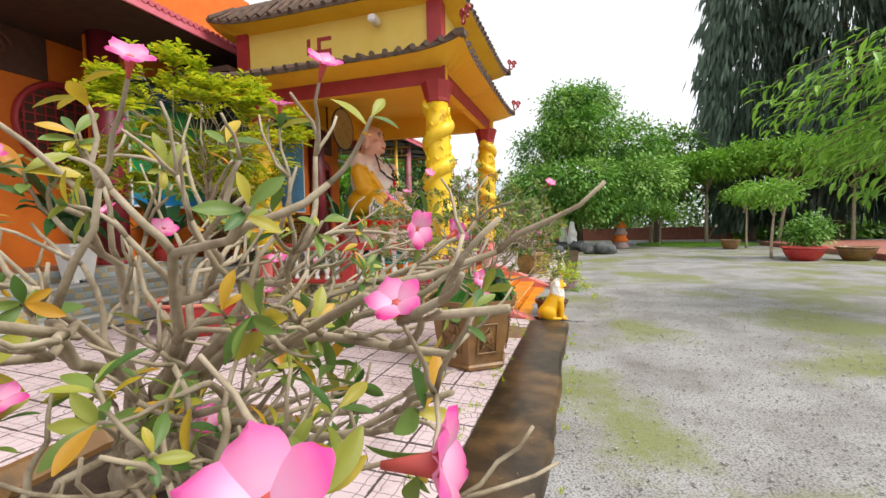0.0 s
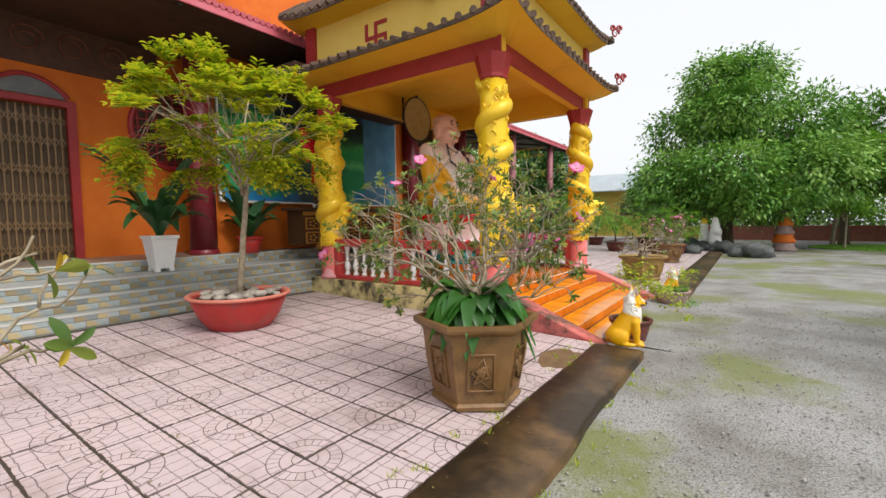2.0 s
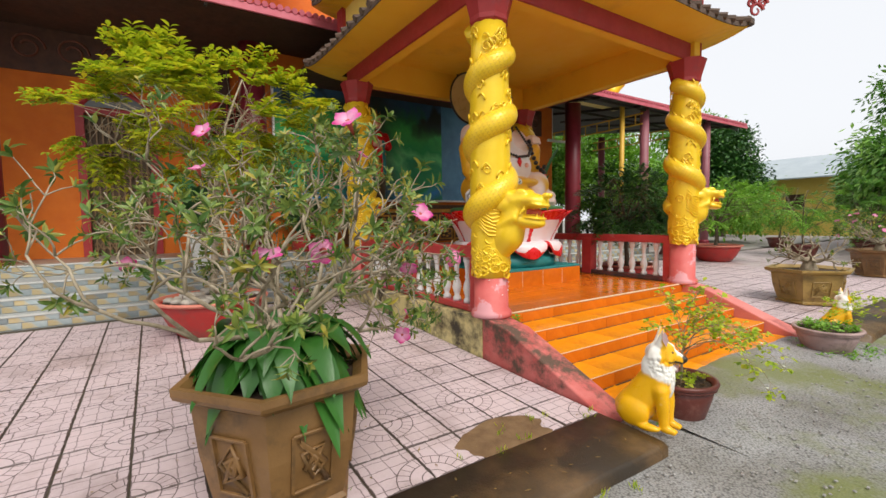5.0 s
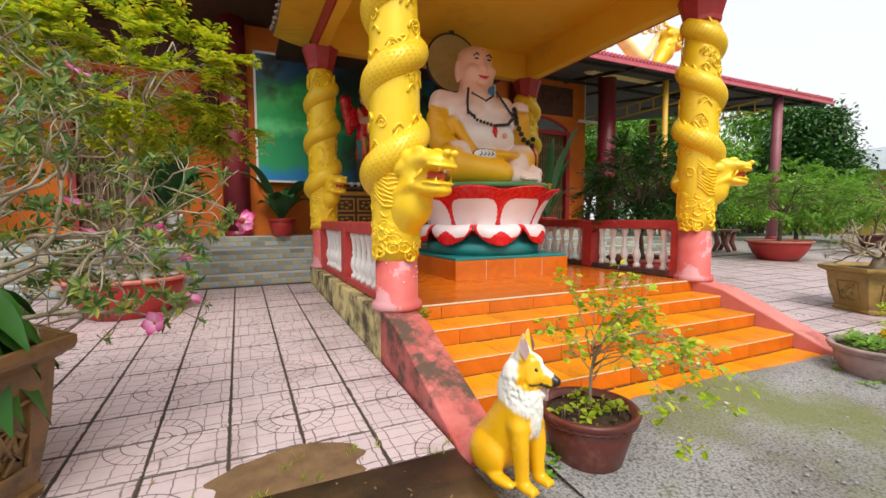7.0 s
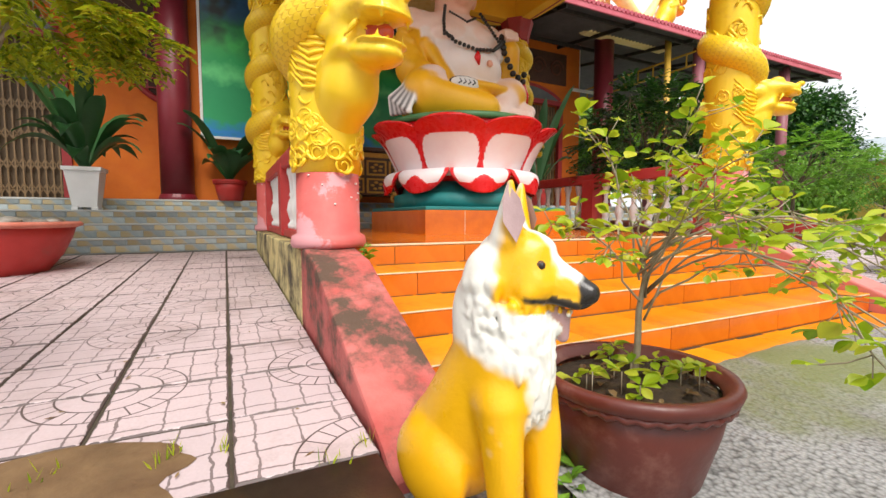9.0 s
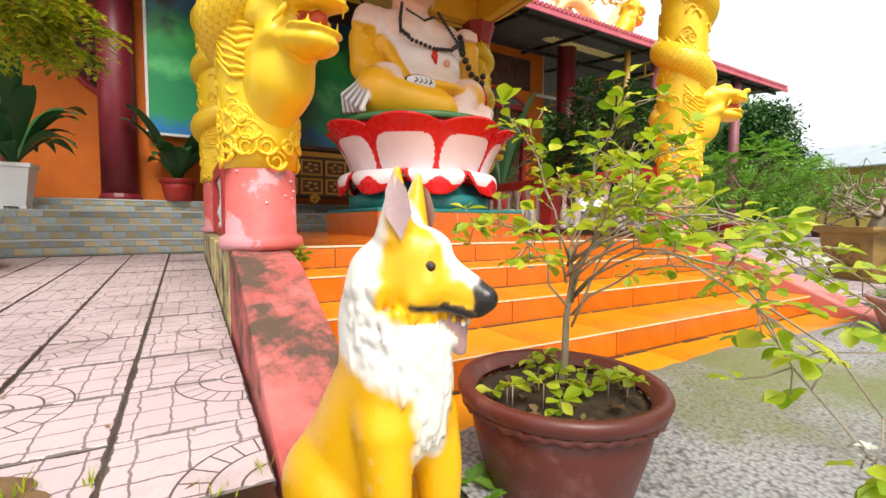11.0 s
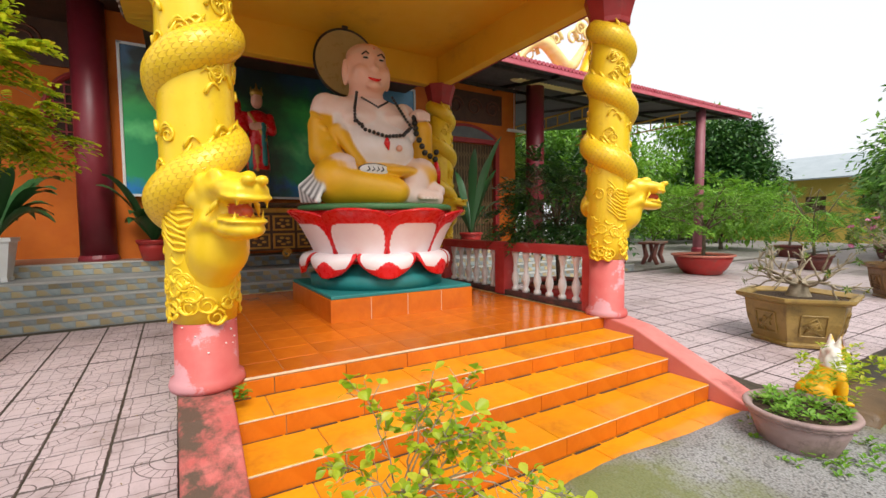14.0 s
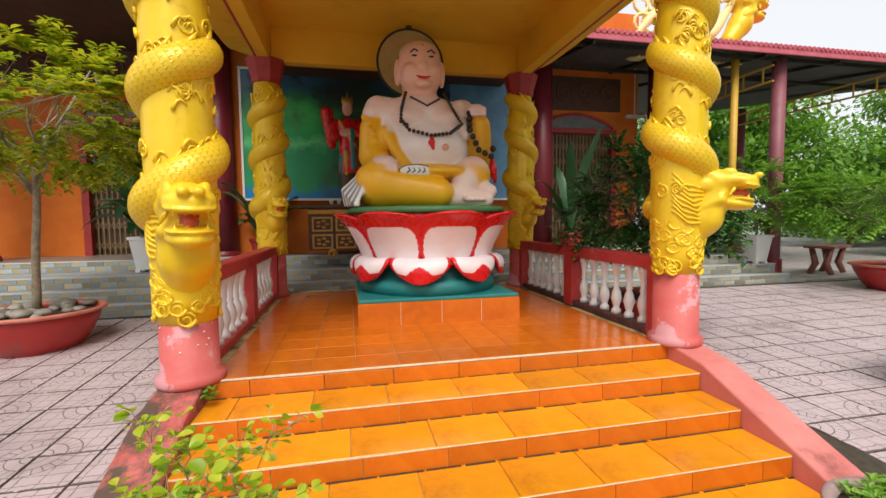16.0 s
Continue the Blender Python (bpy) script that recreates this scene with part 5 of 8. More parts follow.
    beads([(0.2, -0.28, 1.68), (0.32, -0.36, 1.42), (0.38, -0.38, 1.22), (0.48, -0.26, 1.14)], 0.026)
    beads([(0.2, 0.3, 1.68), (0.34, 0.4, 1.42), (0.44, 0.5, 1.2), (0.5, 0.4, 1.1)], 0.026)
    beads([(0.4, -0.36, 1.22), (0.52, -0.28, 1.08), (0.585, 0.02, 1.0), (0.57, 0.3, 1.04), (0.42, 0.5, 1.2)], 0.03)
    beads([(0.2, -0.2, 1.62), (0.3, 0.02, 1.48), (0.2, 0.24, 1.62)], 0.018)
    beads([(0.2, 0.68, 1.42), (0.3, 0.66, 1.15), (0.36, 0.78, 0.85), (0.34, 0.98, 0.76), (0.28, 1.06, 1.0)], 0.05)
    g.tube([(0.585, 0.03, 0.98), (0.6, 0.02, 0.9), (0.59, 0.05, 0.8)], [0.02, 0.05, 0.01], 8, D).tube([(0.33, 1.0, 0.72), (0.35, 1.0, 0.55), (0.36, 1.04, 0.36)], [0.03, 0.07, 0.02], 8, D)
    for s in (-1, 1):
        y = -0.03 + s * 0.125
        g.tube([(0.265, y - 0.06, 2.24 + 0.01 * s), (0.285, y, 2.28), (0.255, y + 0.06, 2.25 - 0.01 * s)], 0.012, 6, K).ball((0.275, y, 2.19), (0.02, 0.045, 0.014), 8, K).ball((0.28, y, 2.205), (0.012, 0.05, 0.006), 8, W)
    g.tube([(0.3, -0.13, 1.9), (0.335, -0.08, 1.87), (0.345, -0.03, 1.862), (0.335, 0.02, 1.87), (0.3, 0.07, 1.9)], [0.012, 0.022, 0.025, 0.022, 0.012], 6, D)
    g.ball((0.29, -0.03, 2.34), 0.012, 6, D).ball((0.6, 0.22, 0.84), (0.03, 0.05, 0.05), 10, F)
    g.ball((0.7, -0.22, 0.49), (0.05, 0.235, 0.085), 20, W).ball((0.69, -0.22, 0.487), (0.05, 0.25, 0.098), 20, K)
    for i in range(4):
        g.tube([(0.735, -0.33 + 0.07 * i, 0.53), (0.752, -0.31 + 0.07 * i, 0.49), (0.74, -0.35 + 0.07 * i, 0.465)], 0.01, 5, K)
    for m in (ROBE, BLACK, WHITE_PAINT, LOTUS_RED, FACE):
        me.materials.append(m)
    extra = g.mesh("extra", [SKIN, ROBE, BLACK, WHITE_PAINT, LOTUS_RED, FACE, BELLY], True)
    bm = bmesh.new()
    bm.from_mesh(me)
    bm.from_mesh(extra)
    bm.to_mesh(me)
    bm.free()
    return me


buddha = tagged(new("statue", seated_statue()), "large painted seated laughing statue in a gold robe", "statue")
buddha.matrix_basis = pose(LX - 0.2, LY, FLOOR + 0.345 + 1.17)

halo = thing("halo_disc", (-6.4, 11.06, 4.56), "pale round halo disc with a dark rim on a bracket", "halo")
part("disc", Geo().add([(s * 0.01, 0.56 * math.cos(a), 0.56 * math.sin(a)) for s in (-1, 1) for a in np.linspace(0, 2 * math.pi, 41)[:-1]],
     [tuple(range(40)), tuple(reversed(range(40, 80)))]), mat("frosted cream acrylic", (0.42, 0.33, 0.14), (0.46, 0.37, 0.17), 3, 0.3), halo)
part("rim", Geo().tube([(0, 0.56 * math.cos(a), 0.56 * math.sin(a)) for a in np.linspace(0, 2 * math.pi, 41)], 0.022, 8), BLACK, halo, "dark rim")
part("bracket", Geo().tube([(-0.02, 0, 0.0), (-0.45, 0, 0.02), (-0.5, 0, 0.06), (-0.5, 0, 0.68)], 0.025, 8), STEEL, halo, "dark steel bracket")
part("finial", Geo().box((0, -0.02, 0.6), (0.03, 0.1, 0.05), bev=0.01), STEEL, halo)

# ---- shrine wall: mural, altar, red-robed figure ----
mural = thing("mural", (-10.0, 10.9, 3.95), "large painted landscape board with green hills", "mural")
part("board", Geo().box((0, 0, 0), (0.05, 6.6, 3.0)), MURAL, mural)
for y, z, sy, sz in ((0, 1.52, 6.7, 0.05), (0, -1.52, 6.7, 0.05), (-3.33, 0, 0.05, 3.09), (3.33, 0, 0.05, 3.09)):
    part("frame", Geo().box((0.01, y, z), (0.08, sy, sz)), WHITE_PAINT, mural, "pale thin frame")

WOOD = mat("carved dark wood", (0.06, 0.03, 0.015), (0.11, 0.055, 0.025), 9, 0.4, 40, 0.3)
GILT = mat("gilt carving", (0.5, 0.24, 0.04), (0.6, 0.32, 0.06), 9, 0.35, 40, 0.4, metal=0.4)
altar = thing("altar_table", (-9.1, 10.9, 1.1), "dark carved altar table with gilt panels", "altar")
part("top", Geo().box((0, 0, 1.12), (0.8, 3.9, 0.08), bev=0.01), WOOD, altar)
part("body", Geo().box((0, 0, 0.62), (0.66, 3.6, 0.94)), WOOD, altar)
part("key_band", Geo().box((0.34, 0, 1.0), (0.03, 3.6, 0.1), bev=0.01), GILT, altar, "gilt key-pattern band")
for r in range(2):
    for k in range(7):
        y, z = -1.5 + 0.5 * k, 0.35 + 0.38 * r
        fr = part("panel", Geo().box((0.345, y, z), (0.02, 0.44, 0.32)), GILT, altar, "gilt framed panel")
        part("panel_field", Geo().box((0.352, y, z), (0.02, 0.36, 0.24)), WOOD, fr)
        b = Geo()
        for i in range(5):
            b.ball((0.365, y + 0.1 * math.cos(i * 1.26 + k), z + 0.07 * math.sin(i * 1.26 + k)), (0.015, 0.05, 0.028), 8)
        part("panel_relief", b, GILT, fr)
for k in range(4):
    pts = curl((0.36, -1.3 + 0.85 * k, 0.08), 0.1, 1.4, (0, 1, 0), (0, 0, 1))
    part("foot_scroll", Geo().tube(pts, 0.03, 6), GILT, altar)
for k in range(3):
    solid("offering_cup", Geo().lathe([(0.03, 0), (0.04, 0.04), (0.05, 0.11), (0.04, 0.11)], 12, (-8.9, 9.6 + 0.16 * k, 2.26)), WHITE_PAINT, "small white offering cup on the altar", "cup", group="offering cups", smooth=True)


def robed_figure(y):
    P = [("c", (0, 0, 0.0), (0, 0, 0.9), 0.26, 0.2, 0, 0.06), ("e", (0, 0, 1.0), (0.2, 0.3, 0.25), 0, 0.08), ("e", (0.02, 0, 1.45), (0.13, 0.13, 0.17), 1, 0.03), ("e", (0.0, 0, 1.62), (0.13, 0.15, 0.1), 2, 0.03),
         ("c", (0, -0.28, 1.1), (0.12, -0.34, 0.75), 0.1, 0.12, 0, 0.04), ("c", (0, 0.28, 1.1), (0.12, 0.3, 0.8), 0.1, 0.12, 0, 0.04), ("e", (0.16, 0, 0.85), (0.08, 0.2, 0.1), 1, 0.03),
         ("c", (-0.05, -0.4, 0.6), (-0.05, -0.5, 1.35), 0.1, 0.16, 0, 0.06), ("c", (0.2, -0.05, 0.4), (0.2, -0.05, -0.1), 0.07, 0.05, 2, 0.03), ("c", (0, 0, -0.8), (0, 0, -0.1), 0.2, 0.24, 3, 0.05), ("c", (0.14, -0.2, 1.15), (0.24, 0.16, 0.55), 0.035, 0.03, 2, 0.02), ("c", (0.2, 0.1, 0.9), (0.24, 0.12, 0.05), 0.05, 0.06, 4, 0.03),
         ("c", (0.1, -0.16, 0.3), (0.16, -0.18, -0.05), 0.08, 0.05, 4, 0.03), ("c", (0.0, -0.1, 1.66), (0.0, -0.14, 1.82), 0.03, 0.01, 2, 0.02), ("c", (0.0, 0.1, 1.66), (0.0, 0.14, 1.82), 0.03, 0.01, 2, 0.02), ("c", (0.02, 0, 1.68), (0.02, 0, 1.88), 0.04, 0.01, 2, 0.02)]
    ob = tagged(new("statue", blend_mesh("statue", P, [LOTUS_RED, FACE, GILT, WOOD, TEAL], 0.026)), "small red-robed standing statue on the altar", "statue")
    ob.matrix_basis = pose(-9.15, y, 3.05) @ Matrix.Diagonal((0.9, 0.9, 0.95, 1))


robed_figure(10.0)
solid("tube_light", Geo().tube([(-10.9, 18.3, 4.95), (-10.9, 20.0, 4.95)], 0.03, 8).box((-10.92, 19.15, 5.0), (0.06, 1.6, 0.05)).box((-10.92, 18.62, 5.75), (0.02, 0.02, 1.5)).box((-10.92, 19.7, 5.75), (0.02, 0.02, 1.5)), WHITE_PAINT, "white tube light hanging under the canopy", "light")


# ---- dog statues ----
def dog_mesh():
    """Seated shepherd dog facing +x, head turned to its left; slots: yellow, white, black, tongue."""
    Y, W, K, T, E = range(5)
    P = [("c", (-0.1, 0, 0.2), (0.06, 0, 0.5), 0.165, 0.125, Y, 0.05), ("e", (-0.16, 0, 0.14), (0.17, 0.17, 0.14), Y, 0.05), ("e", (0.1, 0, 0.42), (0.1, 0.12, 0.16), Y, 0.05),
         ("c", (0.03, 0, 0.5), (0.07, 0.01, 0.64), 0.1, 0.085, W, 0.04), ("e", (0.13, 0, 0.46), (0.07, 0.09, 0.15), W, 0.03), ("e", (0.135, 0.0, 0.56), (0.055, 0.08, 0.08), W, 0.02),
         ("e", (0.01, -0.075, 0.57), (0.075, 0.045, 0.12), W, 0.03), ("e", (0.01, 0.075, 0.57), (0.075, 0.045, 0.12), W, 0.03)]
    for s in (-1, 1):
        P += [("c", (0.12, s * 0.085, 0.36), (0.15, s * 0.085, 0.06), 0.066, 0.045, Y, 0.035), ("e", (0.185, s * 0.085, 0.03), (0.075, 0.047, 0.034), Y, 0.025),
              ("e", (-0.12, s * 0.13, 0.13), (0.15, 0.075, 0.13), Y, 0.03), ("e", (0.02, s * 0.15, 0.03), (0.11, 0.05, 0.035), Y, 0.025), ("e", (0.16, s * 0.1, 0.24), (0.03, 0.03, 0.09), W, 0.03)]
        for i in range(3):
            P.append(("e", (0.235, s * 0.085 + (i - 1) * 0.026, 0.025), (0.028, 0.014, 0.022), Y, 0.006))
    P += [("c", (-0.28, 0.02, 0.06), (-0.18, 0.24, 0.05), 0.05, 0.04, Y, 0.03), ("c", (-0.18, 0.24, 0.05), (0.0, 0.28, 0.045), 0.045, 0.02, Y, 0.03)]
    rng = random.Random(3)
    for i in range(150):
        a, z = rng.uniform(-2.2, 2.2), rng.uniform(0.34, 0.67)
        r = 0.128 - 0.05 * abs(z - 0.5)
        c = Vector((0.06 + r * math.cos(a), r * 0.9 * math.sin(a), z))
        if c.x > 0.1 or z > 0.47:
            P.append(("c", tuple(c), tuple(c + Vector((0.012, rng.uniform(-0.02, 0.02), -0.045))), 0.019, 0.005, W, 0.002))
    for i in range(90):
        a, z = rng.uniform(-1.25, 1.25), rng.uniform(0.36, 0.62)
        k = math.sqrt(max(0.1, 1 - ((z - 0.48) / 0.17) ** 2))
        c = Vector((0.125 + 0.078 * k * math.cos(a), 0.098 * k * math.sin(a), z))
        P.append(("c", tuple(c), tuple(c + Vector((0.01, rng.uniform(-0.015, 0.015), -0.045))), 0.017, 0.004, W, 0.002))
    # head, turned
    h = Matrix.Translation((0.085, 0.015, 0.7)) @ Matrix.Rotation(radians(24), 4, "Z") @ Matrix.Rotation(radians(9), 4, "Y") @ Matrix.Scale(0.93, 4)

    def q(*v):
        return tuple(h @ Vector(v))

    t = (0, 0, 24)
    P += [("e", q(0.0, 0, 0.02), (0.115, 0.095, 0.092), Y, 0.03, t), ("e", q(0.04, 0, 0.07), (0.07, 0.05, 0.035), W, 0.03, t), ("c", q(0.07, 0, 0.0), q(0.2, 0, -0.025), 0.062, 0.038, Y, 0.03),
          ("c", q(0.09, 0, 0.035), q(0.19, 0, 0.005), 0.032, 0.024, W, 0.02), ("c", q(0.03, 0, -0.085), q(0.15, 0, -0.128), 0.034, 0.02, Y, 0.012), ("c", q(0.06, 0, -0.07), q(0.12, 0, -0.085), 0.03, 0.02, K, 0.004), ("e", q(0.225, 0, -0.015), (0.03, 0.032, 0.028), K, 0.012, t),
          ("c", q(0.1, 0, -0.075), q(0.165, 0.012, -0.1), 0.024, 0.022, T, 0.006), ("c", q(0.165, 0.012, -0.1), q(0.175, 0.02, -0.15), 0.022, 0.018, T, 0.008)]
    for s in (-1, 1):
        P += [("e", q(0.05, s * 0.06, -0.03), (0.07, 0.04, 0.05), Y, 0.03, t), ("c", q(-0.02, s * 0.055, 0.09), q(-0.03, s * 0.075, 0.235), 0.05, 0.01, Y, 0.02), ("c", q(0.08, s * 0.05, -0.045), q(0.2, s * 0.03, -0.048), 0.012, 0.014, K, 0.008),
              ("e", q(-0.06, s * 0.07, -0.03), (0.07, 0.05, 0.08), W, 0.03, t)]
        for i in range(4):
            P.append(("e", q(0.11 + 0.025 * i, s * 0.024, -0.07 - 0.003 * i), (0.008, 0.007, 0.01), W, 0.004))
    tones = [(0.82, 0.43, 0.004), (0.82, 0.8, 0.74), (0.02, 0.016, 0.014), (0.5, 0.3, 0.3)]
    mats = [painted_mat("dog enamel", 0.3, 40, 0.25), DOG_WHITE, BLACK, TONGUE, mat("brown glass eye", (0.09, 0.04, 0.015), (0.12, 0.05, 0.02), 20, 0.12)]
    to_head = np.array(h.inverted())

    def brush(v, rgb):
        """Painted coat: yellow body, white ruff, bib and blaze, black nose and lips; edges softly brushed."""
        p = v @ to_head[:3, :3].T + to_head[:3, 3]
        wob = 0.006 * np.sin(v[:, 2] * 90) * np.cos(v[:, 1] * 110 + v[:, 0] * 70)

        def soft(d, w):
            return np.clip(0.5 - (d + wob) / (2 * w), 0, 1)[:, None]

        yellow, white, black = (np.array((*tones[i], 1.0)) for i in (0, 1, 2))
        x, y, z = v.T
        u, q, w = p.T
        head = (z > 0.6) & (u > -0.1) & (w > -0.14)
        bib = np.maximum(np.maximum(np.abs(y) - (0.05 + 0.16 * np.clip(z - 0.36, 0, 0.3)), 0.3 - z), 0.03 - x + 0.25 * np.clip(0.46 - z, 0, 1))
        ruff = np.maximum(0.5 - 0.3 * (x - 0.02) - z, -0.075 - x)
        out = yellow + (white - yellow) * np.maximum(soft(bib, 0.012), soft(ruff, 0.014))
        spot = np.sqrt((y + 0.1) ** 2 + ((z - 0.3) / 1.8) ** 2 + (x - 0.13) ** 2) - 0.035
        out = out + (white - out) * soft(spot, 0.012)
        face = np.maximum(-0.055 - u + 0.25 * np.abs(q), -0.085 - 0.5 * np.clip(u - 0.02, 0, 0.1) - w)
        face_col = yellow + (white - yellow) * np.maximum(soft(np.maximum(np.abs(q) - 0.03 - 0.12 * np.clip(u - 0.05, 0, 0.2), 0.03 - 0.2 * np.clip(u, 0, 0.3) - w + 0.02), 0.008), 0)
        lip = np.abs(w + 0.056) - 0.008 - wob + np.where(u < 0.07, 0.07 - u, 0)
        face_col = face_col + (black - face_col) * np.maximum(soft(lip, 0.004), soft(0.202 - u + 0.3 * np.clip(-0.03 - w, 0, 1), 0.004))
        k = soft(face, 0.012) * head[:, None]
        out = out + (face_col - out) * k
        mouth = ((np.abs(rgb[:, :3] - np.array(tones[3])).sum(1) < 0.25) | (rgb[:, :3].sum(1) < 0.3)) & (u > 0.07) & (w < -0.035)
        out[mouth] = rgb[mouth]
        return out

    me = blend_mesh("statue", P, mats, 0.0065, tones, brush)
    g = Geo()
    for s in (-1, 1):
        g.ball(q(0.084, s * 0.061, 0.035), (0.021, 0.017, 0.015), 10, E)
        g.ball(q(0.093, s * 0.07, 0.036), (0.01, 0.01, 0.01), 8, K)
        g.leaf(q(0.02, s * 0.107, 0.085), h.to_3x3() @ Vector((-0.045, -s * 0.018, 0.12)), h.to_3x3() @ Vector((0.6, s, 0)), 0.15, 0.062, 0.0, T)
    extra = g.mesh("extra", mats, True)
    bm = bmesh.new()
    bm.from_mesh(me)
    bm.from_mesh(extra)
    bm.to_mesh(me)
    bm.free()
    return me


DOG = dog_mesh()
dog = tagged(new("dog_statue", DOG), "glossy yellow and white seated shepherd dog statue", "dog statue", "dog statues")
dog.matrix_basis = pose(-0.53, 8.56, -0.03, 0, 0, 14) @ Matrix.Diagonal((0.92, 0.8, 0.96, 1))
dog2 = tagged(new("dog_statue", DOG), "yellow and white dog statue behind a planted bowl", "dog statue", "dog statues")
dog2.matrix_basis = pose(-0.66, 14.0, -0.035, 0, 0, 40) @ Matrix.Diagonal((0.78, 0.74, 0.74, 1))


# ---- plants and pots ----
def bent(p, d, length, rng, bend=0.35, n=5, lift=0.0):
    """Crooked twig: points from p along d."""
    pts, d = [Vector(p)], Vector(d).normalized()
    for i in range(n):
        d = (d + Vector((rng.uniform(-bend, bend), rng.uniform(-bend, bend), rng.uniform(-bend, bend) + lift))).normalized()
        pts.append(pts[-1] + d * length / n)
    return pts, d


def grow(wood, p, d, r, length, depth, rng, tips, bend=0.3, lift=0.05, fork=(2, 3), spread=0.75, shrink=0.72, thin=0.66, sides=7):
    pts, d2 = bent(p, d, length, rng, bend, 4, lift)
    n = len(pts)
    wood.tube(pts, [r * (1 - (1 - thin) * i / (n - 1)) for i in range(n)], sides)
    if depth == 0:
        tips.append((pts[-1], d2))
        return
    for k in range(rng.randint(*fork)):
        side = Vector((rng.uniform(-1, 1), rng.uniform(-1, 1), rng.uniform(-0.5, 0.7))).normalized()
        grow(wood, pts[-1], d2 + side * spread, r * thin, length * shrink * rng.uniform(0.75, 1.2), depth - 1, rng, tips, bend, lift, fork, spread, shrink, thin, max(5, sides - 1))


def round_leaf(g, p, d, up, length, width, bend, rows=8):
    """Thick blunt leaf, broadest past the middle, with a raised midrib fold."""
    d = Vector(d).normalized()
    s = d.cross(Vector(up))
    s = s.normalized() if s.length > 1e-3 else d.orthogonal().normalized()
    n = s.cross(d)
    vs = []
    for i in range(rows + 1):
        t = i / rows
        w = width / 2 * max(0.04, math.sin(math.pi * min(1, t ** 1.35 * 0.96 + 0.02))) ** 0.75
        c = Vector(p) + d * length * t - n * bend * length * t * t * 0.5
        vs += [c + s * k * w + n * (abs(k) * w * 0.3) for k in (-1, -0.5, 0, 0.5, 1)]
    g.add(vs, [(5 * i + j, 5 * i + j + 1, 5 * i + 6 + j, 5 * i + 5 + j) for i in range(rows) for j in range(4)])


def rosette(g, p, d, rng, n, size, slot=0, wide=0.3, droop=0.3, blunt=False):
    d = Vector(d).normalized()
    for i in range(n):
        a = 2.4 * i + rng.uniform(-0.3, 0.3)
        o = d.orthogonal().normalized()
        side = Matrix.Rotation(a, 3, d) @ o
        l = size * rng.uniform(0.6, 1.15)
        if blunt:
            round_leaf(g, Vector(p) - d * 0.02 * (i % 3), side + d * rng.uniform(0.1, 1.0), d, l, l * wide, droop)
            continue
        g.leaf(Vector(p) - d * 0.02 * (i % 3), side + d * rng.uniform(0.1, 1.0), d, l, l * wide, droop, slot)


def flower(plant, p, d, r, rng):
    """Five-petalled trumpet flower opening along d, a part of its plant."""
    petals, tubes = Geo(), Geo()
    d = Vector(d).normalized()
    o = d.orthogonal().normalized()
    c = Vector(p) + d * r * 1.1
    tubes.tube([p, Vector(p) + d * r * 0.6, c], [r * 0.08, r * 0.17, r * 0.26], 8)
    for k in range(5):
        a = 2 * math.pi * k / 5 + rng.uniform(-0.1, 0.1)
        s = Matrix.Rotation(a, 3, d) @ o
        t = d.cross(s)
        rows, cols = 6, 4
        vs = []
        for i in range(rows + 1):
            q = i / rows
            w = r * (0.1 + 0.36 * math.sin(math.pi * min(1, 0.12 + 0.8 * q)) ** 0.8) * (1 if q < 0.85 else 0.62)
            for j in range(cols + 1):
                u = 2 * j / cols - 1
                vs.append(c + s * r * (0.12 + 0.9 * q - 0.06 * u * u * q) + t * w * u + d * r * (0.3 * math.sin(1.9 * q) - 0.1 * u * u + 0.05 * math.sin(5 * u + k) * q))
        petals.add(vs, [(i * (cols + 1) + j, i * (cols + 1) + j + 1, (i + 1) * (cols + 1) + j + 1, (i + 1) * (cols + 1) + j) for i in range(rows) for j in range(cols)])
    me = petals.mesh("flower", PETAL, True)
    depth = [(i // 5 % 7) / 6 for i in range(len(petals.v))]
    me.color_attributes.new("rim", "FLOAT_COLOR", "POINT").data.foreach_set("color", [c for q in depth for c in (q, q, q, 1.0)])
    fl = part("flower", me, None, plant, "magenta pink trumpet flower with a pale heart")
    part("flower_tube", tubes, PETAL_RED, fl, "rosy tube", True)


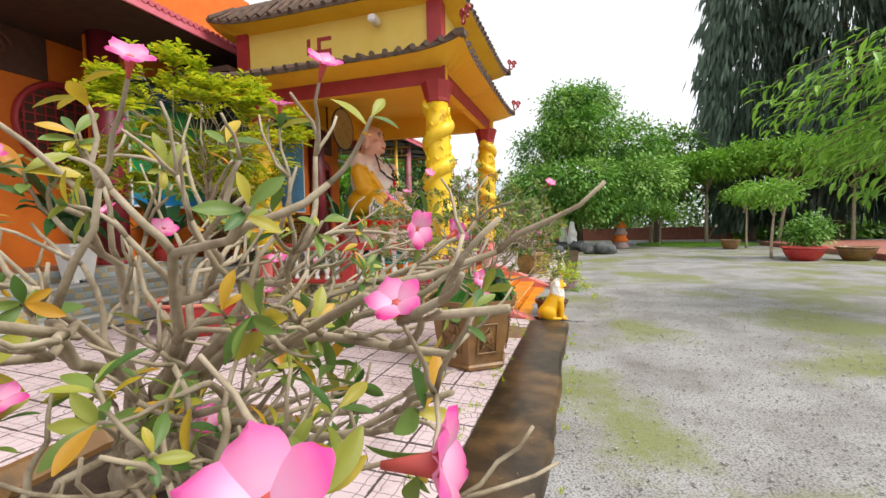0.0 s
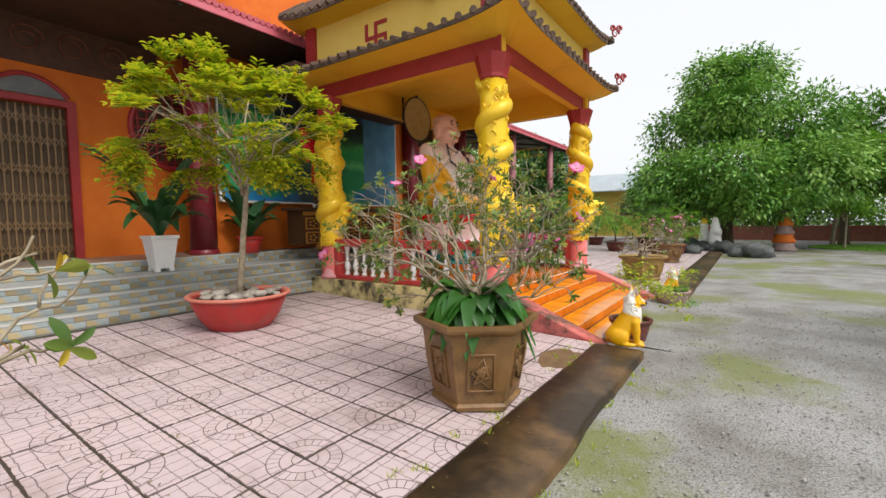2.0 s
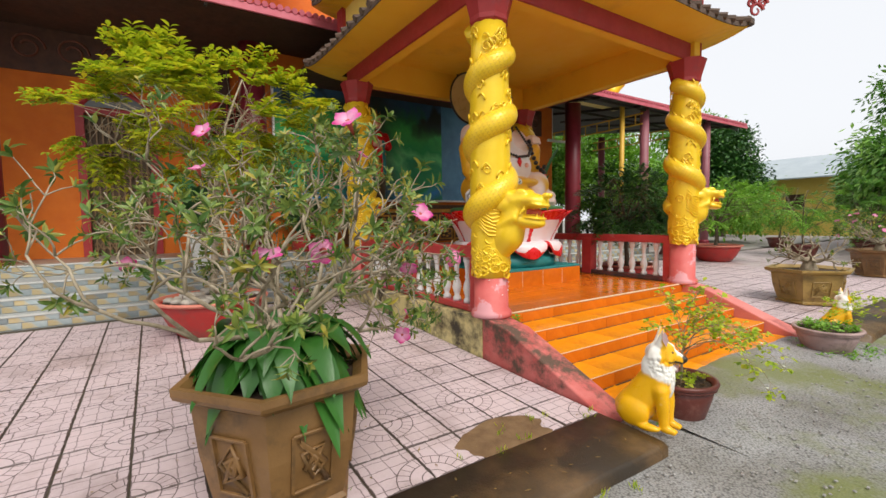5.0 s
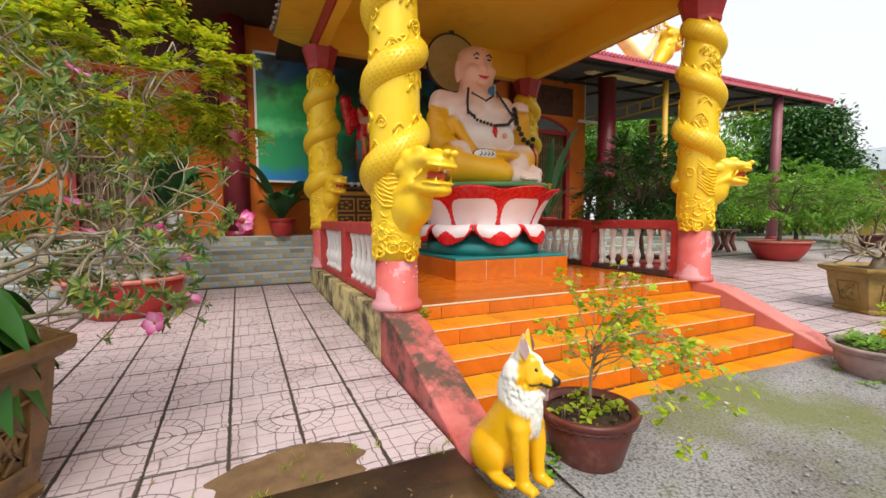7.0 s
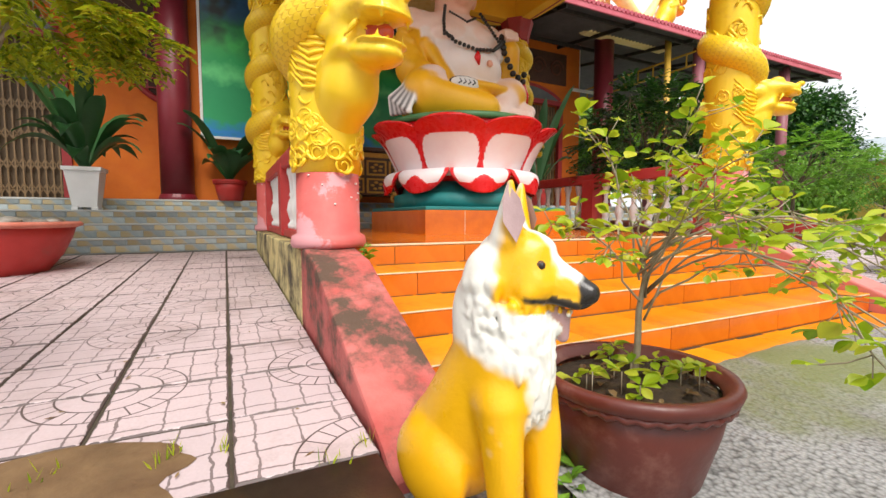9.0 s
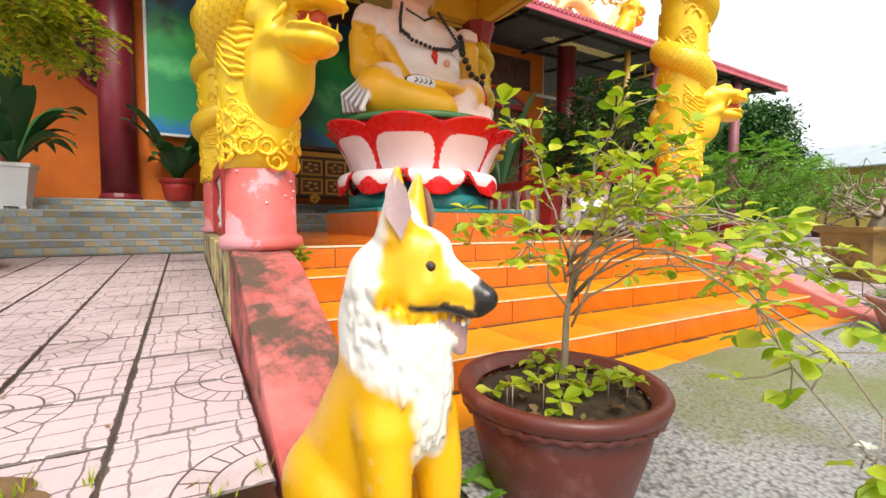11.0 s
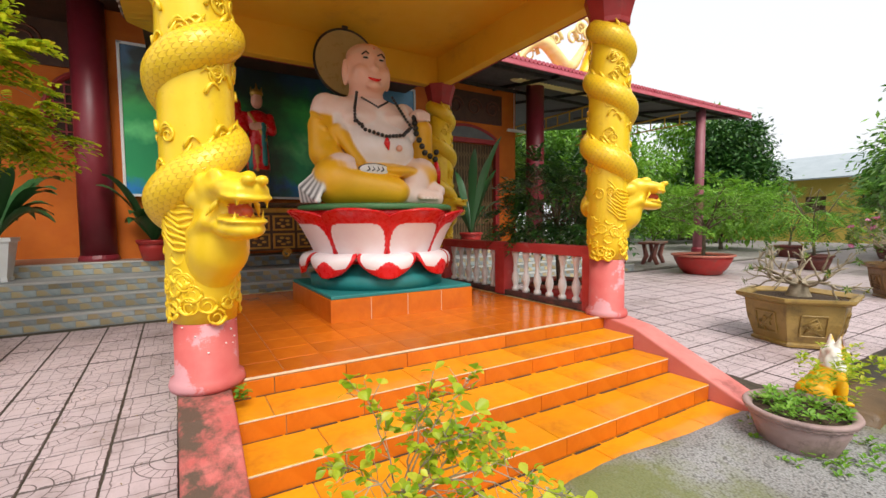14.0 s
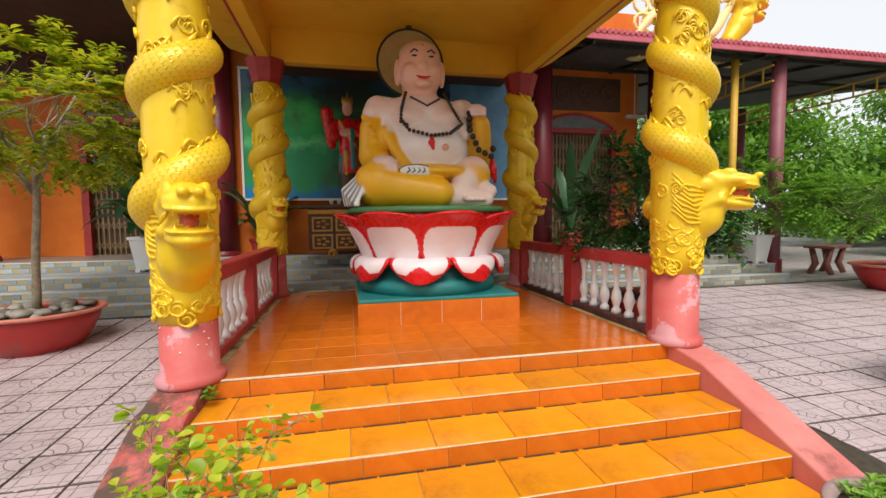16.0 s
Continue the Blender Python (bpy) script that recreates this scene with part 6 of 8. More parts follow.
def octagon_planter(at, r, h, m, label, rz=0.0, sides=8):
    """Many-sided glazed planter: flared rim, tapering body with framed relief panels, foot ring."""
    ob = thing("planter", at, label, "planter", "glazed planters", rz=rz)
    tu = math.pi / sides
    part("body", Geo().lathe([(r * 0.74, 0.06), (r * 0.76, 0.1), (r * 0.88, h * 0.5), (r * 0.93, h * 0.84), (r * 0.93, h * 0.88)], square=sides, turn=tu), m, ob)
    part("rim", Geo().lathe([(r * 0.93, h * 0.86), (r * 1.08, h * 0.92), (r * 1.1, h * 0.95), (r * 1.1, h), (r * 1.02, h), (r * 0.9, h * 0.93), (r * 0.9, h * 0.9)], square=sides, turn=tu, caps=False), m, ob)
    part("foot", Geo().lathe([(r * 0.7, 0), (r * 0.78, 0.01), (r * 0.8, 0.05), (r * 0.74, 0.08)], square=sides, turn=tu), m, ob)
    part("soil", Geo().lathe([(r * 0.9, h * 0.9), (r * 0.5, h * 0.93), (0.02, h * 0.95)], 20), SOIL, ob, "dark soil")
    ap = math.cos(math.pi / sides)
    lean = math.atan2(r * 0.17 * ap, h * 0.74)
    for k in range(sides):
        a = 2 * math.pi * k / sides
        rot = Matrix.Rotation(a, 4, "Z") @ Matrix.Translation((r * 0.868 * ap, 0, h * 0.46)) @ Matrix.Rotation(lean, 4, "Y")
        w, q = r * 0.42, h * 0.42
        fr = Geo()
        for y, z, sy, sz in ((0, q / 2, w, 0.02), (0, -q / 2, w, 0.02), (w / 2, 0, 0.02, q), (-w / 2, 0, 0.02, q)):
            fr.box((0.008, y, z), (0.02, sy, sz), bev=0.004)
        p = part("panel_frame", fr, m, ob)
        p.matrix_basis = rot
        rl = Geo()
        rng = random.Random(k)
        pts = [(0.006, 0.36 * w * math.sin(2.1 * i + k) * (0.3 + i / 14), 0.36 * q * math.cos(1.7 * i) * (0.3 + i / 14)) for i in range(14)]
        rl.tube(pts, [rng.uniform(0.012, 0.024) for i in range(14)], 6)
        part("relief", rl, m, p, smooth=True)
    return ob


def bowl_pot(at, r, h, m, rim_m, label, rz=0.0):
    ob = thing("bowl_pot", at, label, "pot", "red bowl pots", rz=rz)
    part("bowl", Geo().lathe([(r * 0.55, 0), (r * 0.6, 0.02), (r * 0.78, h * 0.35), (r * 0.9, h * 0.7), (r * 0.95, h * 0.92), (r * 0.9, h * 0.92), (r * 0.85, h * 0.7)], 40, caps=False).lathe([(0.01, 0.002), (r * 0.56, 0.001)], 40, caps=False), m, ob, smooth=True)
    part("rim", Geo().lathe([(r * 0.93, h * 0.88), (r * 1.02, h * 0.92), (r * 1.03, h * 0.96), (r, h), (r * 0.93, h * 0.98), (r * 0.9, h * 0.9)], 40, caps=False), rim_m, ob, "faded salmon rim", True)
    part("soil", Geo().lathe([(r * 0.92, h * 0.86), (r * 0.5, h * 0.93), (0.02, h * 0.95)], 24), SOIL, ob, "dark soil")
    return ob


def stones(at, r, n, seed):
    rng = random.Random(seed)
    for i in range(n):
        a, q = rng.uniform(0, 6.28), r * math.sqrt(rng.uniform(0.08, 0.95))
        s = rng.uniform(0.06, 0.12)
        solid("stone", Geo().ball((at[0] + q * math.cos(a), at[1] + q * math.sin(a), at[2] + s * 0.35), (s * rng.uniform(0.8, 1.4), s, s * 0.55), 10, lump=0.35), PEBBLE, "rounded grey brown stone in the bowl", "stone", group="bowl stones", smooth=True)


def desert_rose(at, label, seed, height, spread, leaves, flowers, boughs=7, depth=3, leaf=0.07, fr=0.05, r0=0.1, mats=None):
    """Swollen grey trunk with crooked bare branches, tufts of leaves at the tips and pink trumpet flowers."""
    rng = random.Random(seed)
    ob = thing("desert_rose", at, label, "plant", "desert roses")
    wood, lf, tips = Geo(), Geo(), []
    wood.tube([(0, 0, -0.05), (0.01, 0, 0.06), (0.0, 0.02, 0.18), (0.02, 0.0, 0.3)], [r0 * 1.2, r0 * 1.35, r0 * 0.95, r0 * 0.7], 12)
    for k in range(boughs):
        a = 2 * math.pi * k / boughs + rng.uniform(-0.3, 0.3)
        d = Vector((math.cos(a) * spread, math.sin(a) * spread, rng.uniform(0.22, 0.9) * height))
        grow(wood, (0.03 * math.cos(a), 0.03 * math.sin(a), 0.24), d, r0 * 0.22, d.length * 0.43, depth, rng, tips, 0.42, 0.05, (2, 3), 0.9, 0.72, 0.66)
    for i, (p, d) in enumerate(tips):
        if rng.random() < leaves:
            rosette(lf, p, d, rng, rng.randint(7, 12), leaf)
    for p, d in rng.sample(tips, min(flowers, len(tips))):
        flower(ob, p, d + Vector((0, 0, 0.4)), fr * rng.uniform(0.85, 1.15), rng)
    part("woody_frame", wood, BARK, ob, "crooked pale grey branches", True)
    part("leaves", lf, (mats or [LEAF_ADEN])[0], ob)
    return ob


def broadleaf(at, label, seed, n, length, width, m, up=1.0, name="broadleaf_plant", arch=0.9, out=0.75):
    """Clump of long arching blades made of cross strips."""
    rng = random.Random(seed)
    ob = thing(name, at, label, "plant")
    for k in range(n):
        g = Geo()
        a = 2.4 * k + rng.uniform(-0.3, 0.3)
        o = Vector((math.cos(a), math.sin(a), 0))
        L, W = length * rng.uniform(0.7, 1.15), width * rng.uniform(0.8, 1.2)
        rise = up * rng.uniform(0.5, 1.0)
        vs, rows = [], 9
        s = Vector((-o.y, o.x, 0))
        for i in range(rows + 1):
            t = i / rows
            c = o * (0.03 + L * out * t) + Vector((0, 0, L * (rise * t - arch * t * t)))
            w = W * (0.12 if t < 0.15 else math.sin(math.pi * min(1, (t - 0.05) / 0.95)) ** 0.8 * 0.5 + 0.005)
            wv = 0.02 * math.sin(7 * t + k)
            vs += [c - s * w + Vector((0, 0, w * 0.35 + wv)), c, c + s * w + Vector((0, 0, w * 0.35 - wv))]
        g.add(vs, [q for i in range(rows) for q in ((3 * i, 3 * i + 1, 3 * i + 4, 3 * i + 3), (3 * i + 1, 3 * i + 2, 3 * i + 5, 3 * i + 4))])
        part("leaf", g, m, ob, smooth=True)
    return ob


# the big planter by the kerb: desert rose over broad green leaves
octagon_planter((-1.4, 5.62, gz(-1.4)), 0.6, 0.88, POT_TAN, "brown glazed six-sided planter with relief panels", 7, 6)
desert_rose((-1.4, 5.62, 0.84), "desert rose with pink flowers in the brown planter", 4, 0.86, 1.24, 0.84, 16, 18, 4, 0.075, 0.075, 0.09)
broadleaf((-1.4, 5.62, 0.86), "dense glossy broad-leaved plant at the planter rim", 8, 62, 0.7, 0.22, LEAF_BROAD, 1.6, arch=1.4, out=0.74)

# desert rose at the start of the walk, with long boughs
octagon_planter((-1.62, 1.26, gz(-1.62)), 0.55, 0.9, POT_TAN, "brown glazed octagonal planter under a desert rose", 5)


def near_desert_rose():
    rng = random.Random(21)
    ob = thing("desert_rose", (-1.62, 1.26, 0.82), "large flowering desert rose with bare grey branches", "plant", "desert roses")
    wood, lf, tips = Geo(), Geo(), []
    wood.tube([(0, 0, -0.05), (0.01, 0, 0.06), (0.02, -0.02, 0.2), (0.04, -0.03, 0.3)], [0.14, 0.16, 0.11, 0.08], 12)
    ends = [(1.32, -0.72, 0.86), (0.98, -1.05, 0.5), (1.08, -0.86, 0.62), (0.75, 0.5, 0.78), (0.5, 0.25, 1.0), (0.82, -0.35, 0.95), (0.45, -0.9, 0.75), (0.2, -0.6, 1.05), (0.7, -1.1, 0.9), (-0.2, 0.5, 0.95), (0.25, 0.75, 0.6), (1.0, -0.05, 0.5), (-0.5, -0.4, 0.8), (0.1, 0.1, 1.15), (0.9, -0.75, 1.02), (0.55, -0.35, 1.08), (0.62, -0.75, 0.45), (1.15, -0.45, 0.62), (1.05, -0.65, 0.4), (0.8, -0.95, 0.3), (0.9, -0.2, 0.3), (0.55, -0.55, 0.25), (1.1, -0.25, 0.75), (0.35, -0.95, 0.4), (0.75, -0.6, 0.65), (0.6, 0.1, 0.4), (0.95, 0.2, 0.85), (1.2, -0.6, 0.75)]
    for e in ends:
        s, e = Vector((0.04, -0.03, 0.24)), Vector(e) + Vector((0.2, 0.08, 0))
        pts = []
        for i in range(9):
            t = i / 8
            q = s.lerp(e, t)
            q.z += 0.14 * math.sin(math.pi * t) * (1 if e.z > 0.7 else -0.6)
            w = 0.07 * math.sin(math.pi * t)
            pts.append(q + Vector((rng.uniform(-w, w), rng.uniform(-w, w), rng.uniform(-w, w))))
        wood.tube(pts, [0.021 - 0.014 * i / 8 for i in range(9)], 8)
        tips.append((pts[-1], pts[-1] - pts[-2]))
        for i in (3, 4, 5, 6, 7):
            d = (pts[i] - pts[i - 1]).normalized() + Vector((rng.uniform(-0.8, 0.8), rng.uniform(-0.8, 0.8), rng.uniform(-0.2, 0.8)))
            grow(wood, pts[i], d, 0.01, rng.uniform(0.14, 0.34), 1, rng, tips, 0.4, 0.06, (1, 3), 0.7, 0.7, 0.62, 6)
    tips = [(p, d) for p, d in tips if p.x < 1.56 - max(0, p.y + 0.82) * 0.25 and (p - Vector((1.62, -1.26, 0.98))).length > 0.55 and (p - Vector((1.87, -0.87, 0.98))).length > 0.5]
    for p, d in tips:
        if rng.random() < 0.5:
            rosette(lf, p, d, rng, rng.randint(4, 7), rng.uniform(0.055, 0.12), 0, 0.36, 0.5, True)
    for p, d in rng.sample(tips, 22):
        flower(ob, p, d + Vector((0.3, -0.3, 0.2)), rng.uniform(0.032, 0.046), rng)
    flower(ob, Vector((1.3, -0.86, 0.635)), Vector((0.15, -0.6, 0.75)), 0.082, rng)
    flower(ob, Vector((1.36, -0.74, 0.66)), Vector((0.95, 0.1, 0.1)), 0.075, rng)
    flower(ob, Vector((1.26, -0.42, 0.98)), Vector((0.9, -0.3, -0.1)), 0.042, rng)
    part("woody_frame", wood, BARK, ob, "crooked pale grey branches", True)
    part("leaves", lf, LEAF_NEAR, ob, "green, yellow and orange leaves", True)


near_desert_rose()


def sprays(lf, tips, rng, count, size, flat=0.5, wide=0.45, pairs=5):
    """Feathered sprays: paired leaflets along short stalks."""
    for p, d in tips:
        for k in range(count):
            q = (Vector(d).normalized() + Vector((rng.uniform(-1, 1), rng.uniform(-1, 1), rng.uniform(-0.5, 0.7) * (1 - flat)))).normalized()
            s = q.cross(Vector((0, 0, 1)))
            s = s.normalized() if s.length > 0.05 else Vector((1, 0, 0))
            L = size * rng.uniform(2.2, 3.6)
            for i in range(pairs):
                c = Vector(p) + q * L * (i + 0.4) / pairs + Vector((0, 0, -0.25 * L * ((i + 0.4) / pairs) ** 2))
                for sg in (-1, 1):
                    l = size * rng.uniform(0.75, 1.2)
                    lf.leaf(c, q * 0.6 + s * sg, (0, 0, 1), l, l * wide, 0.3)


def bonsai(at, label, seed, trunk, rx, rz, m, size, n_main=7, count=4, flat=0.5, r0=0.07, bark=None, clusters=70):
    """Small potted tree: forked trunk and a layered, uneven crown."""
    rng = random.Random(seed)
    ob = thing("potted_tree", at, label, "tree", "potted trees")
    wood, lf, tips = Geo(), Geo(), []
    tr, d = bent((0, 0, -0.05), (0.02, 0.03, 1), trunk, rng, 0.08, 6, 0.1)
    wood.tube(tr, [r0 * (1 - 0.3 * i / 6) for i in range(7)], 10)
    for k in range(n_main):
        a = 2 * math.pi * k / n_main + rng.uniform(-0.25, 0.25)
        e = Vector((rx * rng.uniform(0.35, 0.6) * math.cos(a), rx * rng.uniform(0.35, 0.6) * math.sin(a), trunk + rz * rng.uniform(0.1, 0.9)))
        b = tr[-1 - (k % 2)]
        pts = [b.lerp(e, t) + Vector((rng.uniform(-0.06, 0.06), rng.uniform(-0.06, 0.06), 0.1 * math.sin(3.14 * t))) for t in (0, 0.25, 0.5, 0.75, 1)]
        wood.tube(pts, [r0 * 0.5, r0 * 0.42, r0 * 0.35, r0 * 0.28, r0 * 0.2], 7)
        for j in range(int(clusters / n_main)):
            a2 = a + rng.gauss(0, 0.45)
            q = rx * math.sqrt(rng.uniform(0.05, 1)) * rng.uniform(0.75, 1.08)
            zz = trunk - rz * 0.02 + rz * rng.random() * math.sqrt(max(0.05, 1.05 - (q / rx / 1.1) ** 2))
            tip = Vector((q * math.cos(a2), q * math.sin(a2), zz))
            mid = (pts[2 + j % 3] + tip) / 2 + Vector((0, 0, 0.05))
            wood.tube([pts[2 + j % 3], mid, tip], [r0 * 0.12, r0 * 0.08, r0 * 0.04], 4)
            tips.append((tip, tip - mid))
    sprays(lf, tips, rng, count, size, flat)
    part("trunk", wood, bark or BARK, ob, "forked pale trunk", True)
    part("crown", lf, m, ob)
    return ob


bowl_pot((-5.95, 5.65, gz(-5.2)), 0.78, 0.58, POT_RED, POT_RIM, "wide red bowl pot with a faded rim")
bonsai((-5.95, 5.65, gz(-5.2) + 0.52), "yellow-green leafy bonsai tree in a red bowl", 5, 2.05, 1.72, 1.75, LEAF_YELLOW, 0.125, 8, 9, 0.45, 0.055, clusters=118)
stones((-5.95, 5.65, gz(-5.2) + 0.54), 0.66, 34, 2)


def tapered_pot(at, r, h, m, label):
    ob = thing("square_pot", at, label, "pot", "white pots")
    part("body", Geo().lathe([(r * 0.66, 0.06), (r * 0.95, h - 0.08), (r * 0.95, h)], square=4, turn=math.pi / 4), m, ob)
    part("rim", Geo().lathe([(r * 0.95, h - 0.07), (r * 1.06, h - 0.06), (r * 1.06, h), (r * 0.9, h), (r * 0.88, h - 0.1)], square=4, turn=math.pi / 4, caps=False), m, ob)
    for sx, sy in ((1, 1), (1, -1), (-1, 1), (-1, -1)):
        part("foot", Geo().box((sx * r * 0.38, sy * r * 0.38, 0.03), (0.09, 0.09, 0.07), bev=0.01), m, ob)
    part("soil", Geo().add([(sx * r * 0.6, sy * r * 0.6, h - 0.06) for sx, sy in ((-1, -1), (1, -1), (1, 1), (-1, 1))], [(0, 1, 2, 3)]), SOIL, ob, "dark soil")


tapered_pot((-9.15, 5.8, 0.88), 0.36, 0.74, POT_WHITE, "white tapered square pot on the temple step")
broadleaf((-9.15, 5.8, 1.58), "dark green palm-like plant in a white pot", 3, 26, 1.9, 0.26, LEAF_DARK, 1.6, "palm_plant", 0.75, 0.55)


def clay_pot(at, r, h, m, label, soil=0.92):
    ob = thing("clay_pot", at, label, "pot", "clay pots")
    part("body", Geo().lathe([(r * 0.68, 0), (r * 0.72, 0.01), (r * 0.9, h * 0.55), (r * 0.96, h * 0.82), (r * 0.9, h * 0.84)], 40, caps=False), m, ob, smooth=True)
    rope = [(r * 1.0 * math.cos(a), r * 1.0 * math.sin(a), h * 0.84 + 0.006 * math.sin(a * 36)) for a in np.linspace(0, 2 * math.pi, 145)]
    part("rope_band", Geo().tube(rope, 0.014, 6), m, ob, smooth=True)
    part("rim", Geo().lathe([(r * 0.96, h * 0.83), (r * 1.06, h * 0.88), (r * 1.09, h * 0.95), (r * 1.06, h), (r * 0.96, h * 0.99), (r * 0.88, h * 0.9)], 48, caps=False), m, ob, smooth=True)
    part("soil", Geo().lathe([(r * 0.92, h * soil - 0.03), (r * 0.5, h * soil), (0.02, h * soil + 0.01)], 24), SOIL, ob, "dark soil with dead leaves")
    return ob


clay_pot((-9.55, 8.05, 1.1), 0.3, 0.42, POT_RED, "dull red round pot beside the maroon column")
broadleaf((-9.55, 8.05, 1.48), "dark broad-leaved plant in a red pot", 6, 15, 1.5, 0.3, LEAF_DARK, 1.5, "palm_plant", 0.65, 0.55)
clay_pot((-9.15, 15.55, 1.1), 0.3, 0.42, POT_RED, "dull red round pot on the veranda")
broadleaf((-9.15, 15.55, 1.48), "tall plant with long upright paddle leaves", 9, 13, 2.5, 0.24, LEAF_DARK, 1.6, "palm_plant", 0.55, 0.4)

# jasmine in the clay pot beside the dog
JX, JY = -0.62, 9.23
clay_pot((JX, JY, -0.14), 0.31, 0.38, POT_BROWN, "red brown clay pot with a roped rim")


def jasmine():
    rng = random.Random(14)
    ob = thing("jasmine_bush", (JX, JY, 0.2), "sparse jasmine bush with lime leaves and white blooms", "plant")
    wood, lf, tips = Geo(), Geo(), []

    def leaves_at(p, d, n, size):
        for i in range(n):
            o = Matrix.Rotation(rng.uniform(0, 6.28), 3, "Z") @ Vector((1, 0, rng.uniform(-0.5, 0.5)))
            up = Vector((rng.uniform(-0.7, 0.7), rng.uniform(-0.7, 0.7), 1))
            l = size * rng.uniform(0.6, 1.15)
            round_leaf(lf, Vector(p) + o * 0.008, o + Vector(d) * 0.5, up, l, l * rng.uniform(0.65, 0.85), rng.uniform(0.0, 0.7), 5)

    wood.tube([(0, 0, -0.04), (0.008, 0.01, 0.12), (0.0, 0.02, 0.24), (0.012, 0.03, 0.36), (0.004, 0.025, 0.47)], [0.015, 0.0125, 0.011, 0.009, 0.006], 7)
    for e, sag in JASMINE_ENDS:
        s, e = Vector((0.005, 0.025, rng.uniform(0.18, 0.46))), Vector(e) * 0.9
        pts = [s.lerp(e, t) + Vector((rng.uniform(-0.02, 0.02), rng.uniform(-0.02, 0.02), sag * math.sin(math.pi * t))) for t in np.linspace(0, 1, 9)]
        wood.tube(pts, [0.0046 - 0.00036 * i for i in range(9)], 5)
        tips.append((pts[-1], pts[-1] - pts[-2]))
        for i in range(3, 9):
            for k in range(2 if i < 6 else 3):
                d = (pts[i] - pts[i - 1]).normalized() * 0.6 + Vector((rng.uniform(-1, 1), rng.uniform(-1, 1), rng.uniform(-0.4, 0.7)))
                q, dd = bent(pts[i], d, rng.uniform(0.04, 0.13), rng, 0.3, 2)
                wood.tube(q, 0.0016, 4)
                leaves_at(q[-1], dd, rng.randint(2, 4), rng.uniform(0.032, 0.062))
                if rng.random() < 0.4:
                    leaves_at(q[1], dd, 1, 0.05)
    for k in range(22):
        a, q = rng.uniform(0, 6.28), 0.24 * math.sqrt(rng.random())
        c = Vector((q * math.cos(a), q * math.sin(a), rng.uniform(0.02, 0.09)))
        wood.tube([(c.x, c.y, -0.01), c], 0.0018, 4)
        leaves_at(c, (0, 0, 0.3), 5, rng.uniform(0.035, 0.07))
    for p, d in rng.sample(tips, 9):
        pe = Geo()
        rosette(pe, Vector(p) + Vector((0, 0, 0.01)), (0, 0, 1), rng, 10, 0.02, 0, 0.7)
        part("bloom", pe, PETAL_WHITE, ob, "small white bloom")
    part("stem_frame", wood, BARK, ob, "thin brown stems", True)
    part("leaves", lf, LEAF_LIME, ob, "lime green leaves", True)


JASMINE_ENDS = [((0.22, 0.35, 0.8), 0.1), ((-0.1, -0.1, 0.95), 0.05), ((0.1, 0.15, 1.0), 0.05), ((0.45, 0.55, 0.55), 0.14), ((0.65, 0.3, 0.5), 0.16), ((-0.25, 0.3, 0.75), 0.1), ((0.4, -0.12, 0.65), 0.12), ((0.1, -0.26, 0.5), 0.1),
                ((0.75, 0.55, 0.36), 0.2), ((0.1, 0.6, 0.6), 0.12), ((0.55, 0.05, 0.55), 0.12), ((0.85, 0.3, 0.32), 0.2), ((-0.2, -0.26, 0.6), 0.1), ((0.3, 0.15, 0.85), 0.08), ((-0.1, 0.5, 0.9), 0.08), ((0.3, 0.7, 0.42), 0.16), ((0.5, 0.4, 0.36), 0.14), ((0.02, 0.3, 0.7), 0.06), ((0.87, -0.15, 0.21), 0.24), ((0.9, -0.1, 0.27), 0.2)]

jasmine()
rng = random.Random(41)
dl = Geo()
for k in range(46):
    a, q = rng.uniform(0, 6.28), 0.25 * math.sqrt(rng.random())
    dl.leaf((JX + q * math.cos(a), JY + q * math.sin(a), 0.218 - 0.04 * q), (rng.uniform(-1, 1), rng.uniform(-1, 1), rng.uniform(0, 0.4)), (0, 0, 1), rng.uniform(0.025, 0.06), rng.uniform(0.012, 0.03), 0.4)
solid("dry_leaves", dl, leafmat("brown dry leaves", [(0, (0.1, 0.045, 0.02)), (1, (0.32, 0.2, 0.1))]), "curled brown dry leaves on the pot soil", "leaves", "stuff")


def low_herbs(at, r, label, seed, n, size, m=None, h=0.08, name="herbs"):
    rng = random.Random(seed)
    lf = Geo()
    for k in range(n):
        a, q = rng.uniform(0, 6.28), r * math.sqrt(rng.random())
        rosette(lf, (at[0] + q * math.cos(a), at[1] + q * math.sin(a), at[2] + rng.uniform(0.0, h)), (rng.uniform(-0.3, 0.3), rng.uniform(-0.3, 0.3), 1), rng, 6, size, 0, 0.5)
    return solid(name, lf, m or LEAF_LIME, label, "plant", "stuff")


low_herbs((JX - 0.05, JY - 0.36, -0.14), 0.13, "small green weed between dog and pot", 2, 10, 0.07, LEAF_FERN)
clay_pot((-0.52, 13.0, -0.14), 0.38, 0.34, POT_GREY, "weathered mauve bowl pot full of herbs")
low_herbs((-0.52, 13.0, 0.18), 0.34, "dense low green herbs in a bowl pot", 3, 90, 0.06, LEAF_FERN, 0.1)
low_herbs((-0.45, 13.05, -0.12), 0.55, "green weeds round the bowl pot", 4, 70, 0.06, LEAF_FERN, 0.05)
low_herbs((-0.35, 13.5, 0.3), 0.35, "yellow-green shrub beside the second dog", 7, 60, 0.07, LEAF_LIME, 0.35, "shrub")

